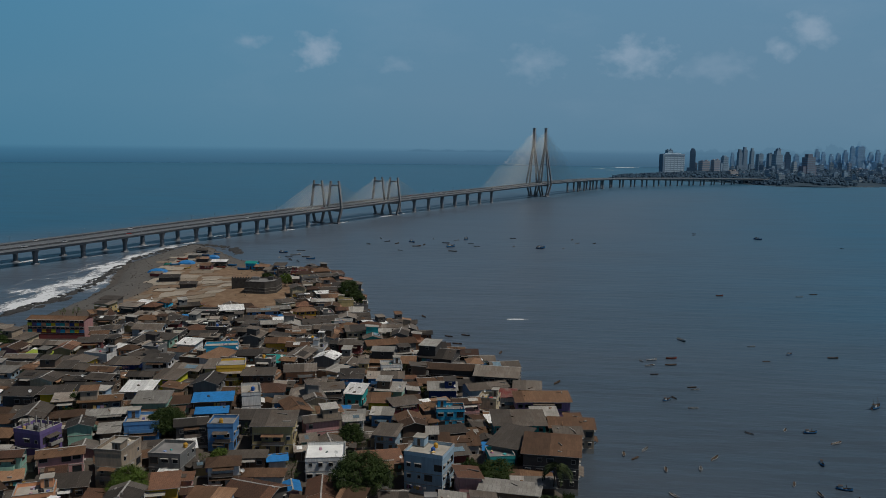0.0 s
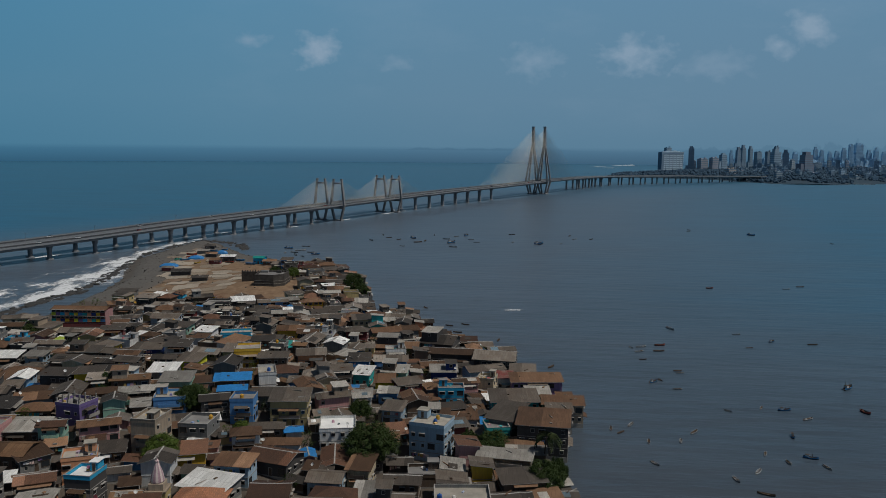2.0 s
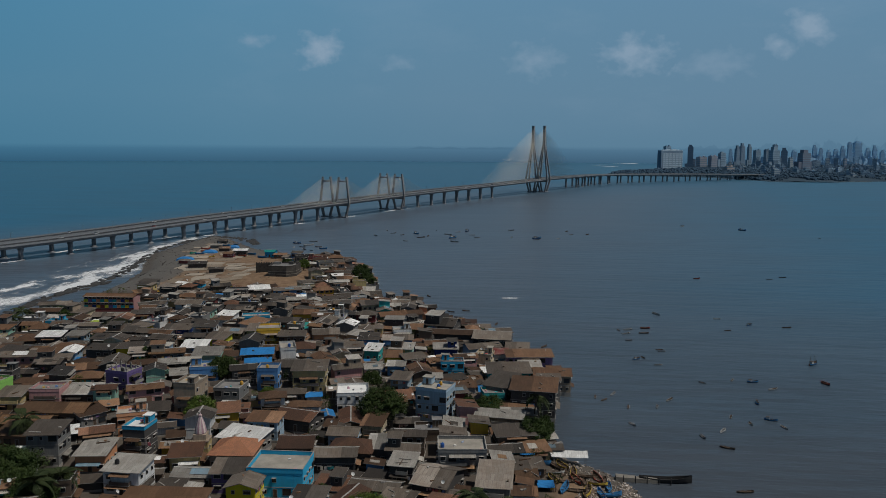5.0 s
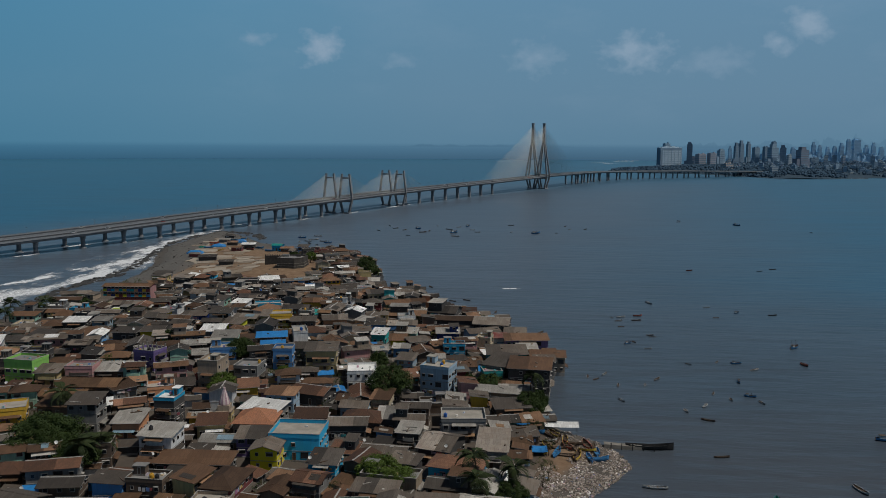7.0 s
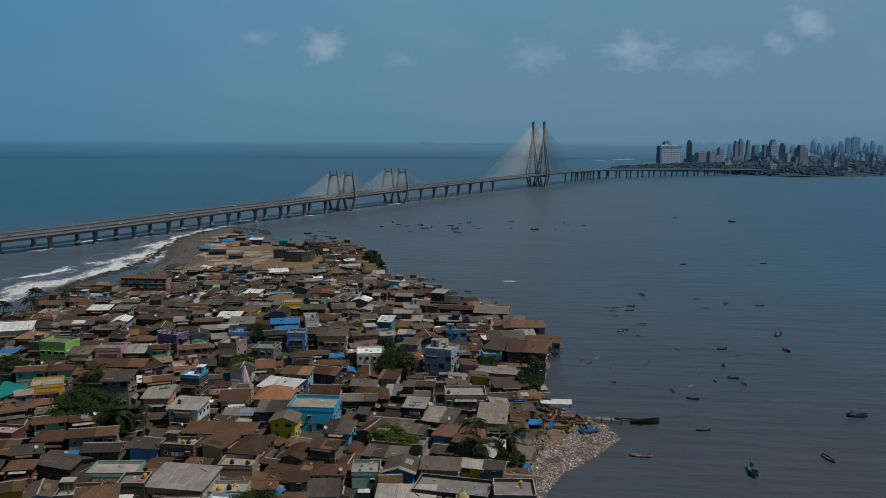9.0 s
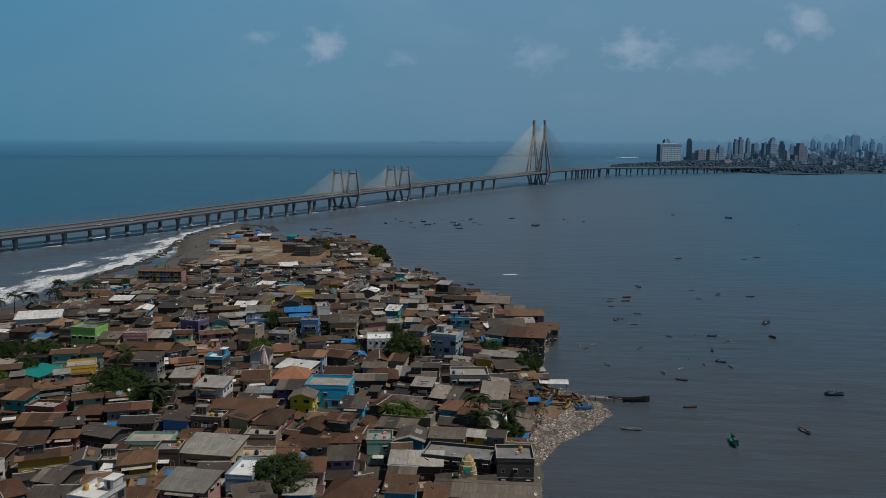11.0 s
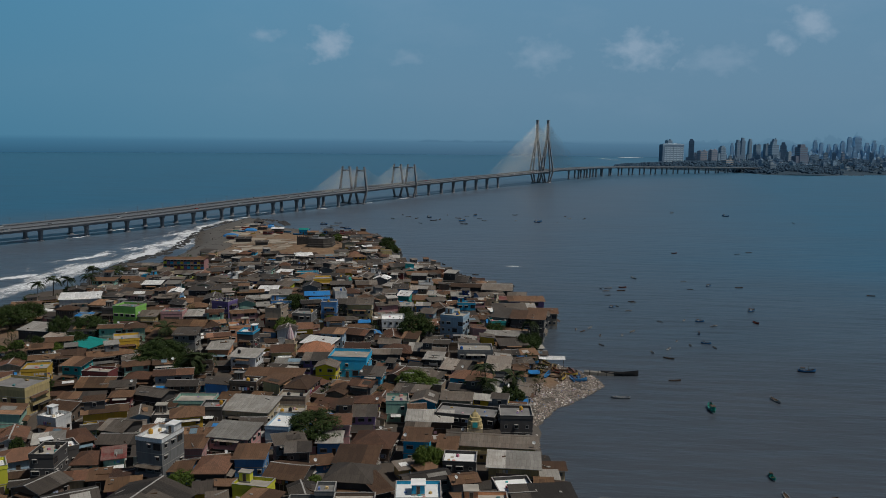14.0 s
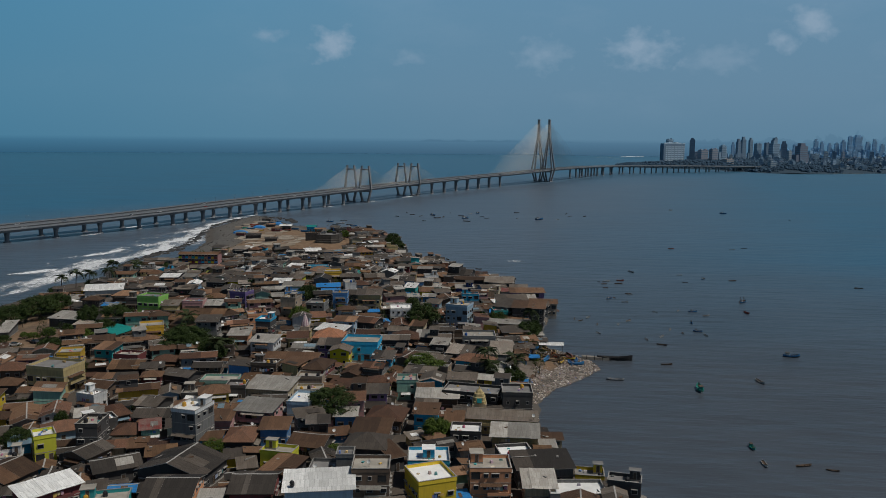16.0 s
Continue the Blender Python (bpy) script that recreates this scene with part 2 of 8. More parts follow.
def sea_mat():
    """Turbid coastal water: brown with silt by the shore, bluer farther out, ruffled by wind. The far blue is partly
    sky reflection put into the colour.
    """
    s = Nodes("sea_water", 0.34, 0, 0.36)
    s.b.inputs["IOR"].default_value = 1.33
    pos = s.add("NewGeometry").outputs["Position"]
    sep = s.add("SeparateXYZ")
    s.put(pos, sep.inputs[0])
    x, y = sep.outputs[0], sep.outputs[1]
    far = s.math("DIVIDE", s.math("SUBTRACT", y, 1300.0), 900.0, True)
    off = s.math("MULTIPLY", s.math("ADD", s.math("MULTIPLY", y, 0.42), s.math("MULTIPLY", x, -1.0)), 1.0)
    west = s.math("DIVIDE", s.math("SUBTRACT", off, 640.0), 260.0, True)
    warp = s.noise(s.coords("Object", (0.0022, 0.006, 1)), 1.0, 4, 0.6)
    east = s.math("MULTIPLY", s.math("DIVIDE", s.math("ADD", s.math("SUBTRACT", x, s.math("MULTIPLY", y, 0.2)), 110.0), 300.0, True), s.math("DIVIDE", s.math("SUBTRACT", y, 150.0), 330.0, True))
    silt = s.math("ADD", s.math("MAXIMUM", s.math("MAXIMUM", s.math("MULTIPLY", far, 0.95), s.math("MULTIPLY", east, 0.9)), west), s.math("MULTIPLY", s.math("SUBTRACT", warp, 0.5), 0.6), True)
    # silt tone, darkened close in: weaker reflection at a steep view put into colour
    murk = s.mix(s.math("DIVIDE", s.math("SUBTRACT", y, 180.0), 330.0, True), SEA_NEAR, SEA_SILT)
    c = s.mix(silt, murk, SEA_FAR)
    streak = s.noise(s.coords("Object", (0.006, 0.03, 1)), 1.0, 5, 0.6)
    c = s.mix(s.ramp(streak, (0.42, 0.0), (0.66, 0.3)), c, tone(SEA_NEAR, 0.72))
    w1 = s.noise(s.coords("Object", (0.035, 0.13, 1)), 1.0, 3, 0.5)
    # wave streaks put into the colour as long lighter and darker bands
    swell_tone = s.noise(s.coords("Object", (0.014, 0.06, 1)), 1.0, 4, 0.6)
    c = s.mix(1.0, c, s.ramp(swell_tone, (0.3, 0.88), (0.7, 1.12)), "MULTIPLY")
    w2 = s.noise(s.coords("Object", (0.35, 0.75, 1)), 1.0, 3, 0.6)
    h = s.math("ADD", s.math("MULTIPLY", w1, 1.5), s.math("MULTIPLY", w2, 0.12))
    calm = s.math("SUBTRACT", 1.0, s.math("MULTIPLY", s.math("DIVIDE", s.math("SUBTRACT", y, 250.0), 650.0, True), 0.93))
    s.bump(s.math("MULTIPLY", h, calm), 0.8, 1.2)
    return s.colour(c)


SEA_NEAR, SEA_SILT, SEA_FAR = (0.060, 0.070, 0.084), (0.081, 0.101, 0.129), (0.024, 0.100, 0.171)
M_SEA = sea_mat()


def ground_mat():
    """Trodden earth in the lanes, drying sand on the headland, shingle towards the water."""
    s = Nodes("village_ground", 0.95, 0, 0.2)
    pos = s.add("NewGeometry").outputs["Position"]
    sep = s.add("SeparateXYZ")
    s.put(pos, sep.inputs[0])
    v = s.coords()
    big, mid, fine = s.noise(v, 0.035, 5, 0.6), s.noise(v, 0.22, 5, 0.6), s.noise(v, 2.2, 4)
    att = s.add("Attribute", attribute_name="sand")
    sand = s.math("ADD", att.outputs["Fac"], s.math("MULTIPLY", s.math("SUBTRACT", big, 0.5), 0.7), True)
    earth = s.mix(mid, (0.05, 0.044, 0.039), (0.12, 0.096, 0.076))
    dry = s.mix(s.ramp(mid, (0.3, 0.0), (0.7, 1.0)), (0.15, 0.088, 0.050), (0.29, 0.20, 0.125))
    c = s.mix(s.ramp(sand, (0.35, 0.0), (0.6, 1.0)), earth, dry)
    grav = s.add("Attribute", attribute_name="gravel").outputs["Fac"]
    stones = s.mix(s.noise(v, 0.9, 5, 0.7), (0.035, 0.034, 0.033), (0.20, 0.19, 0.175))
    c = s.mix(s.ramp(s.math("ADD", grav, s.math("MULTIPLY", s.math("SUBTRACT", mid, 0.5), 0.6)), (0.35, 0.0), (0.6, 0.92)), c, stones)
    low = s.math("SUBTRACT", 1.0, s.math("DIVIDE", sep.outputs[2], 3.2), True)
    shingle = s.mix(fine, (0.05, 0.047, 0.043), (0.15, 0.13, 0.11))
    c = s.mix(s.ramp(s.math("ADD", low, s.math("MULTIPLY", s.math("SUBTRACT", mid, 0.5), 0.5)), (0.25, 0.0), (0.6, 1.0)), c, shingle)
    c = s.mix(s.math("MULTIPLY", fine, 0.4), c, tone((0.1, 0.08, 0.06), 0.6))
    s.bump(s.math("ADD", mid, s.math("MULTIPLY", fine, 0.4)), 0.6, 0.35)
    return s.colour(c)


M_GROUND = ground_mat()


def foam_mat():
    s = Nodes("sea_foam", 0.9, 0, 0.2)
    big, fine = s.noise(s.coords("Object", (0.07, 0.03, 1)), 1.0, 6, 0.75), s.noise(s.coords("Object", (0.5, 0.2, 1)), 0.9, 6, 0.75)
    edge = s.add("Attribute", attribute_name="edge").outputs["Fac"]
    k = s.math("ADD", s.math("MULTIPLY", big, 0.95), s.math("MULTIPLY", fine, 0.5))
    a = s.ramp(s.math("ADD", k, s.math("MULTIPLY", edge, 0.28)), (0.86, 0.0), (1.06, 0.95))
    s.put(a, s.b.inputs["Alpha"])
    return s.colour(s.mix(fine, (0.50, 0.51, 0.52), (0.78, 0.79, 0.80)))


M_FOAM = foam_mat()


def backdrop_mat():
    """Hazy sky with a few small clouds low over the sea, and the last of the water under the horizon."""
    s = Nodes("hazy_sky", 1.0)
    s.t.nodes.remove(s.b)
    em = s.add("Emission", Strength=1.0)
    s.put(em.outputs[0], s.out.inputs[0])
    tc = s.add("TexCoord").outputs["Object"]
    sep = s.add("SeparateXYZ")
    s.put(tc, sep.inputs[0])
    x, z = sep.outputs[0], sep.outputs[2]
    up = s.math("DIVIDE", z, 1250.0)
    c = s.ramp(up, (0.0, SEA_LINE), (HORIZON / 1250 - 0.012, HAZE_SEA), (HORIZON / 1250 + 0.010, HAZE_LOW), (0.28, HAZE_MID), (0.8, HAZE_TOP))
    side = s.math("DIVIDE", s.math("ADD", x, 3000.0), 4200.0, True)
    c = s.mix(1.0, c, s.ramp(side, (0.0, (0.66, 0.91, 0.92)), (0.35, (0.93, 1.0, 0.96)), (0.6, (1.07, 1.01, 0.95)), (1.0, (1.12, 1.01, 0.945))), "MULTIPLY")
    wisp = s.noise(s.coords("Object", (0.0011, 0.0011, 0.0026)), 1.0, 6, 0.6)
    low = s.ramp(up, (0.10, 0.0), (0.35, 1.0), (0.75, 0.8))
    c = s.mix(s.math("MULTIPLY", s.math("MULTIPLY", s.ramp(wisp, (0.5, 0.0), (0.8, 0.28)), low), side), c, CLOUD)
    # low islands and a far skyline painted in haze tones, hardly darker than the haze behind them
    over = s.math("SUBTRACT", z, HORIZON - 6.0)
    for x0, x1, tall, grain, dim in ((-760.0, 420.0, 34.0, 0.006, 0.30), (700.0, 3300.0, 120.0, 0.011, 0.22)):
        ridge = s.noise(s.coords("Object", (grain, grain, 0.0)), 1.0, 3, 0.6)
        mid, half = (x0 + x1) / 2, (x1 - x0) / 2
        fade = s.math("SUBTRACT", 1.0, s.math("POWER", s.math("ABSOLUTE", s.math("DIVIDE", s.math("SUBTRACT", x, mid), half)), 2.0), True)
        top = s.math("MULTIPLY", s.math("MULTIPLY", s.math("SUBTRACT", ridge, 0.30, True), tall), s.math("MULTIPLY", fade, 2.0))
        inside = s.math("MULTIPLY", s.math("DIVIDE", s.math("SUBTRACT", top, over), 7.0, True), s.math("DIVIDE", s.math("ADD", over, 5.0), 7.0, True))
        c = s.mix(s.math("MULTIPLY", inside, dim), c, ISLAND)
    puff = s.noise(s.coords("Object", (0.0105, 0.0105, 0.013)), 1.0, 5, 0.52)
    for cx, cz, rx, rz, k in CLOUDS:
        g = RING / 4830 / (1 - FLARE * cz / 4830)
        cx, cz, rx, rz = cx * g, cz * g, rx * g, rz * g
        ex = s.math("DIVIDE", s.math("SUBTRACT", x, cx), rx)
        ez = s.math("DIVIDE", s.math("SUBTRACT", z, cz), rz)
        d = s.math("SQRT", s.math("ADD", s.math("MULTIPLY", ex, ex), s.math("MULTIPLY", ez, ez)))
        m = s.math("SUBTRACT", s.math("ADD", s.math("MULTIPLY", puff, 1.5), 0.0), s.math("MULTIPLY", d, 0.5))
        c = s.mix(s.math("MULTIPLY", s.ramp(m, (0.10, 0.0), (0.75, 1.0)), k), c, CLOUD)
    s.put(c, em.inputs[0])
    return s.m


HORIZON, FLARE, RING = 76.0, 0.46, 4590.0
# hazed water below the horizon, painted onto the glowing backdrop
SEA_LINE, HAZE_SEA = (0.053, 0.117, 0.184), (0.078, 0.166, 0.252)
HAZE_LOW, HAZE_MID, HAZE_TOP = (0.108, 0.213, 0.306), (0.125, 0.232, 0.330), (0.125, 0.25, 0.368)
CLOUD = (0.29, 0.365, 0.435)
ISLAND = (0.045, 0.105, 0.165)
CLOUDS = [(-1133, 622, 110, 95, 0.8), (-1475, 668, 60, 40, 0.5), (-706, 556, 75, 45, 0.35), (90, 574, 140, 85, 0.45),
          (640, 600, 190, 95, 0.75), (1499, 715, 100, 90, 0.75), (1379, 636, 75, 55, 0.65), (1069, 540, 170, 70, 0.3)]
M_SKY = backdrop_mat()


# ---- building blocks ----
def mesh(name, verts, faces, mats, slots=None, smooth=False):
    me = bpy.data.meshes.new(name)
    me.from_pydata(verts, [], faces)
    for m in mats if isinstance(mats, (list, tuple)) else [mats]:
        me.materials.append(m)
    if slots:
        me.polygons.foreach_set("material_index", slots)
    if smooth:
        me.polygons.foreach_set("use_smooth", [True] * len(me.polygons))
    me.update()
    return me


class Build:
    """Gathers boxes, prisms and sweeps into one mesh."""

    def __init__(self):
        self.v, self.f, self.s = [], [], []

    def add(self, verts, faces, slot=0):
        n = len(self.v)
        self.v += [tuple(p) for p in verts]
        self.f += [tuple(n + i for i in f) for f in faces]
        self.s += [slot] * len(faces)
        return self

    def box(self, x0, x1, y0, y1, z0, z1, slot=0, m=None):
        vs = [(x, y, z) for z in (z0, z1) for x, y in ((x0, y0), (x1, y0), (x1, y1), (x0, y1))]
        if m is not None:
            vs = [m @ Vector(p) for p in vs]
        return self.add(vs, [(3, 2, 1, 0), (4, 5, 6, 7), (0, 1, 5, 4), (1, 2, 6, 5), (2, 3, 7, 6), (3, 0, 4, 7)], slot)

    def rings(self, loops, slot=0, cap=True):
        """A skin over loops of equally many points."""
        k = len(loops[0])
        fs = [(i * k + j, i * k + (j + 1) % k, (i + 1) * k + (j + 1) % k, (i + 1) * k + j) for i in range(len(loops) - 1) for j in range(k)]
        if cap:
            fs += [tuple(reversed(range(k))), tuple(range((len(loops) - 1) * k, len(loops) * k))]
        return self.add([p for lp in loops for p in lp], fs, slot)

    def tube(self, a, b, r0, r1=None, n=6, slot=0):
        a, b = Vector(a), Vector(b)
        r1 = r0 if r1 is None else r1
        q = (b - a).to_track_quat("Z", "Y")
        return self.rings([[c + q @ Vector((r * math.cos(i * math.tau / n), r * math.sin(i * math.tau / n), 0)) for i in range(n)]
                           for c, r in ((a, r0), (b, r1))], slot)

    def beam(self, a, b, w0, d0, w1=None, d1=None, ax=(1, 0, 0), slot=0):
        """A rectangular member from a to b; w runs along ax."""
        a, b, ax = Vector(a), Vector(b), Vector(ax).normalized()
        up = (b - a).normalized()
        sx = (ax - up * ax.dot(up)).normalized()
        sy = up.cross(sx)
        w1, d1 = w0 if w1 is None else w1, d0 if d1 is None else d1
        return self.rings([[c + sx * (i * w / 2) + sy * (j * d / 2) for i, j in ((-1, -1), (1, -1), (1, 1), (-1, 1))]
                           for c, w, d in ((a, w0, d0), (b, w1, d1))], slot)

    def lathe(self, rows, n=10, slot=0):
        return self.rings([[(r * math.cos(i * math.tau / n), r * math.sin(i * math.tau / n), z) for i in range(n)] for r, z in rows], slot)

    def mesh(self, name, mats, smooth=False):
        return mesh(name, self.v, self.f, mats, self.s if isinstance(mats, (list, tuple)) and len(mats) > 1 else None, smooth)


def thing(name, label, category, m, group="", kind=""):
    ob = new(name)
    ob.empty_display_size = 0.5
    ob.matrix_basis = m
    return tagged(ob, label, category, group, kind)


def part(name, me, parent, m=None, label=""):
    """One mesh object under a thing or a part."""
    ob = new(name, me)
    ob.parent = parent
    if m is not None:
        ob.matrix_basis = m
    if label:
        tagged(ob, label)
    return ob


def at(x, y, z=0.0, rz=0.0, s=(1, 1, 1)):
    return Matrix.LocRotScale((x, y, z), Euler((0, 0, radians(rz))), s)


# ---- land and sea ----
SHORE_EAST = [(70, -700), (52, -60), (40, 20), (32, 43), (26, 49), (19.5, 61), (12, 86), (11, 113), (18, 130), (28, 143), (36, 157), (34, 168),
              (27, 178), (17, 188), (14, 200), (14, 226), (17, 233), (18, 262), (18, 281), (5, 300), (-1, 314)]
SHORE_NORTH = [(-17, 333), (-28, 345), (-47, 384), (-72, 408), (-79, 425), (-86, 455), (-96, 488), (-123, 542), (-154, 572), (-185, 606),
               (-214, 627), (-241, 664), (-264, 698), (-278, 714), (-292, 716), (-297, 681), (-296, 626), (-294, 589)]
SHORE_WEST = [(-276, 537), (-262, 505), (-251, 457), (-247, 425), (-241, 390), (-236, 350), (-238, 325), (-244, 305), (-257, 279), (-254, 240),
              (-256, 225), (-262, 150), (-270, 0), (-300, -700)]
SHORE = np.array(SHORE_EAST + SHORE_NORTH + SHORE_WEST, float)


def shore_distance(px, py):
    """Metres to the shoreline, positive on land."""
    px, py = np.asarray(px, float), np.asarray(py, float)
    best, inside = np.full(px.shape, 1e9), np.zeros(px.shape, bool)
    for (ax, ay), (bx, by) in zip(SHORE, np.roll(SHORE, -1, 0)):
        dx, dy = bx - ax, by - ay
        k = np.clip(((px - ax) * dx + (py - ay) * dy) / (dx * dx + dy * dy), 0, 1)
        best = np.minimum(best, np.hypot(px - ax - k * dx, py - ay - k * dy))
        if dy:
            inside ^= ((ay > py) != (by > py)) & (px < ax + (py - ay) * dx / dy)
    return np.where(inside, best, -best)


def land_height(px, py):
    px, py = np.asarray(px, float), np.asarray(py, float)
    d = shore_distance(px, py)
    beach = np.exp(-(((px - 24) / 22) ** 2 + ((py - 150) / 34) ** 2))
    rim = 4.0 + 16.0 * np.clip(beach, 0, 1) + 12.0 * np.clip((py - 380) / 120, 0, 1) * np.clip((-px - 130) / 80, 0, 1)
    base = 2.6 + 1.2 * np.clip((-px - 20) / 150, 0, 1)
    hill = 6.5 * np.exp(-(((px + 142) / 50) ** 2 + ((py - 455) / 58) ** 2))
    ridge = -125.0 + (py - 205.0) * 0.3
    knoll = 8.5 * np.exp(-((px - ridge) / np.where(px > ridge, 65.0, 85.0)) ** 2 - ((py - 205.0) / np.where(py < 205, 80.0, 130.0)) ** 2)
    hill = hill + knoll
    rim = rim + 3.0 * knoll
    t = np.clip(d / rim, 0, 1)
    up = (base + hill) * t * t * (3 - 2 * t)
    return np.where(d > 0, up + 0.05, np.maximum(d * 0.35, -3.0))


def ground_z(x, y):
    return float(land_height(np.array([x]), np.array([y]))[0])


def build_land():
    xs, ys = np.concatenate([np.arange(-345, 96, 3.0)]), np.concatenate([np.arange(-700, 20, 24.0), np.arange(20, 760, 3.0)])
    gx, gy = np.meshgrid(xs, ys)
    z = land_height(gx, gy)
    rough = np.array([noise.noise((x * 0.13, y * 0.13, 0)) + 0.6 * noise.noise((x * 0.37, y * 0.37, 3)) for x, y in zip(gx.ravel(), gy.ravel())]).reshape(gx.shape)
    sandy = np.clip((gy + 0.55 * gx - 262) / 70, 0, 1) * np.clip((-gx - 86 - (gy - 400) * 0.35) / 40, 0, 1) * np.clip((gy - 375) / 40, 0, 1) * np.clip((shore_distance(gx, gy) - 20) / 14, 0, 1)
    sandy = np.maximum(sandy, 0.52 * np.clip((-gx - 144) / 8, 0, 1) * np.clip((gy - 116) / 8, 0, 1) * np.clip((196 - gy) / 8, 0, 1))
    sandy = np.maximum(sandy, 0.75 * np.exp(-(((gx - 24) / 20) ** 2 + ((gy - 146) / 32) ** 2)))
    z = z + rough * np.where(z > 0.3, 0.28 * (1 - 0.8 * sandy), 0.5)
    verts = np.stack([gx.ravel(), gy.ravel(), z.ravel()], 1).tolist()
    idx = np.arange(gx.size).reshape(gx.shape)
    quads = np.stack([idx[:-1, :-1], idx[:-1, 1:], idx[1:, 1:], idx[1:, :-1]], -1).reshape(-1, 4)
    keep = z.ravel()[quads].max(1) > -1.6
    me = mesh("ground", verts, quads[keep].tolist(), M_GROUND, smooth=True)
    me.attributes.new("sand", "FLOAT", "POINT").data.foreach_set("value", sandy.ravel().astype(np.float32))
    gravel = np.clip((42 - shore_distance(gx, gy) + 0.06 * (gy - 480)) / 14, 0, 1) * np.clip((gy - 395) / 30, 0, 1) * np.clip((-gx - 150 - (gy - 500) * 0.4) / 30, 0, 1)
    me.attributes.new("gravel", "FLOAT", "POINT").data.foreach_set("value", gravel.ravel().astype(np.float32))
    tagged(new("ground", me), "trodden earth and pale sand of the fishing village headland", "ground", kind="structure")


build_land()


def build_sea():
    n, rad = 96, [0, 60, 160, 400, 900, 1800, 3200, RING - 60]
    verts, faces = [(0, -70, 0)], []
    for r in rad[1:]:
        verts += [(r * math.cos(i * math.tau / n), -70 + r * math.sin(i * math.tau / n), 0) for i in range(n)]
    faces += [(0, 1 + i, 1 + (i + 1) % n) for i in range(n)]
    for k in range(len(rad) - 2):
        o = 1 + k * n
        faces += [(o + i, o + n + i, o + n + (i + 1) % n, o + (i + 1) % n) for i in range(n)]
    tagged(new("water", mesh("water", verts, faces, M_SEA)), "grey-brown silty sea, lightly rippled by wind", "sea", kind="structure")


build_sea()


def build_backdrop():
    n = 96
    b = Build()
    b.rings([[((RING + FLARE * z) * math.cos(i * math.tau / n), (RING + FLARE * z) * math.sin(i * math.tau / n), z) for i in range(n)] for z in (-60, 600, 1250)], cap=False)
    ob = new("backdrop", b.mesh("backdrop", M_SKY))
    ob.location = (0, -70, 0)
    tagged(ob, "hazy blue sky with small white clouds above the horizon", "sky", kind="structure")


build_backdrop()


# ---- bridge ----
DECK_LINE = [(-545, 250), (-458, 400), (-378, 548), (-343, 628), (-312, 711), (-280, 790), (-246, 868), (-211, 957), (-164, 1085), (-127, 1178),
             (-92, 1262), (-57, 1341), (-22, 1415), (52, 1570), (121, 1740), (175, 1868), (222, 1958), (296, 2036), (385, 2108), (494, 2190),
             (610, 2285), (720, 2372), (830, 2450)]
DECK_HEIGHT = [(250, 9.5), (450, 10.8), (550, 12.6), (720, 15.6), (900, 18.4), (1400, 21.8), (1600, 25.0), (1850, 23.5), (2150, 18.5), (2330, 13), (2450, 9)]


def deck_path(step=10.0):
    """Points along the near carriageway, by length."""
    p = np.array(DECK_LINE, float)
    out = []
    for i in range(len(p) - 1):
        p0, p1, p2, p3 = p[max(i - 1, 0)], p[i], p[i + 1], p[min(i + 2, len(p) - 1)]
        for t in np.linspace(0, 1, 12, endpoint=False):
            out.append(0.5 * (2 * p1 + (p2 - p0) * t + (2 * p0 - 5 * p1 + 4 * p2 - p3) * t * t + (3 * p1 - p0 - 3 * p2 + p3) * t ** 3))
    out = np.array(out + [p[-1]])
    s = np.concatenate([[0], np.cumsum(np.hypot(*np.diff(out, axis=0).T))])
    q = np.arange(0, s[-1], step)
    return q, np.interp(q, s, out[:, 0]), np.interp(q, s, out[:, 1])


PATH_S, PATH_X, PATH_Y = deck_path(4.0)


def on_deck(s, off=0.0):
    """Place and heading at length s of the bridge, off metres to the right of the near carriageway's middle."""
    x, y = np.interp(s, PATH_S, PATH_X), np.interp(s, PATH_S, PATH_Y)
    dx, dy = np.interp(s + 4, PATH_S, PATH_X) - np.interp(s - 4, PATH_S, PATH_X), np.interp(s + 4, PATH_S, PATH_Y) - np.interp(s - 4, PATH_S, PATH_Y)
    k = math.hypot(dx, dy)
    h = [(a, b) for a, b in DECK_HEIGHT]
    z = float(np.interp(y, [a for a, _ in h], [b for _, b in h]))
    return Vector((x + off * dy / k, y - off * dx / k, z)), Vector((dx / k, dy / k, 0)), Vector((dy / k, -dx / k, 0))


def s_at_y(y):
    return float(np.interp(y, PATH_Y, PATH_S))


def sweep(profile, s0, s1, off, step=12.0):
    loops = []
    for s in np.arange(s0, s1 + 0.1, step):
        p, _, r = on_deck(float(s), off)
        loops.append([p + r * u + Vector((0, 0, w)) for u, w in profile])
    return Build().rings(loops)


FAR_OFF = -23.5
BRIDGE_END = float(PATH_S[-1]) - 8


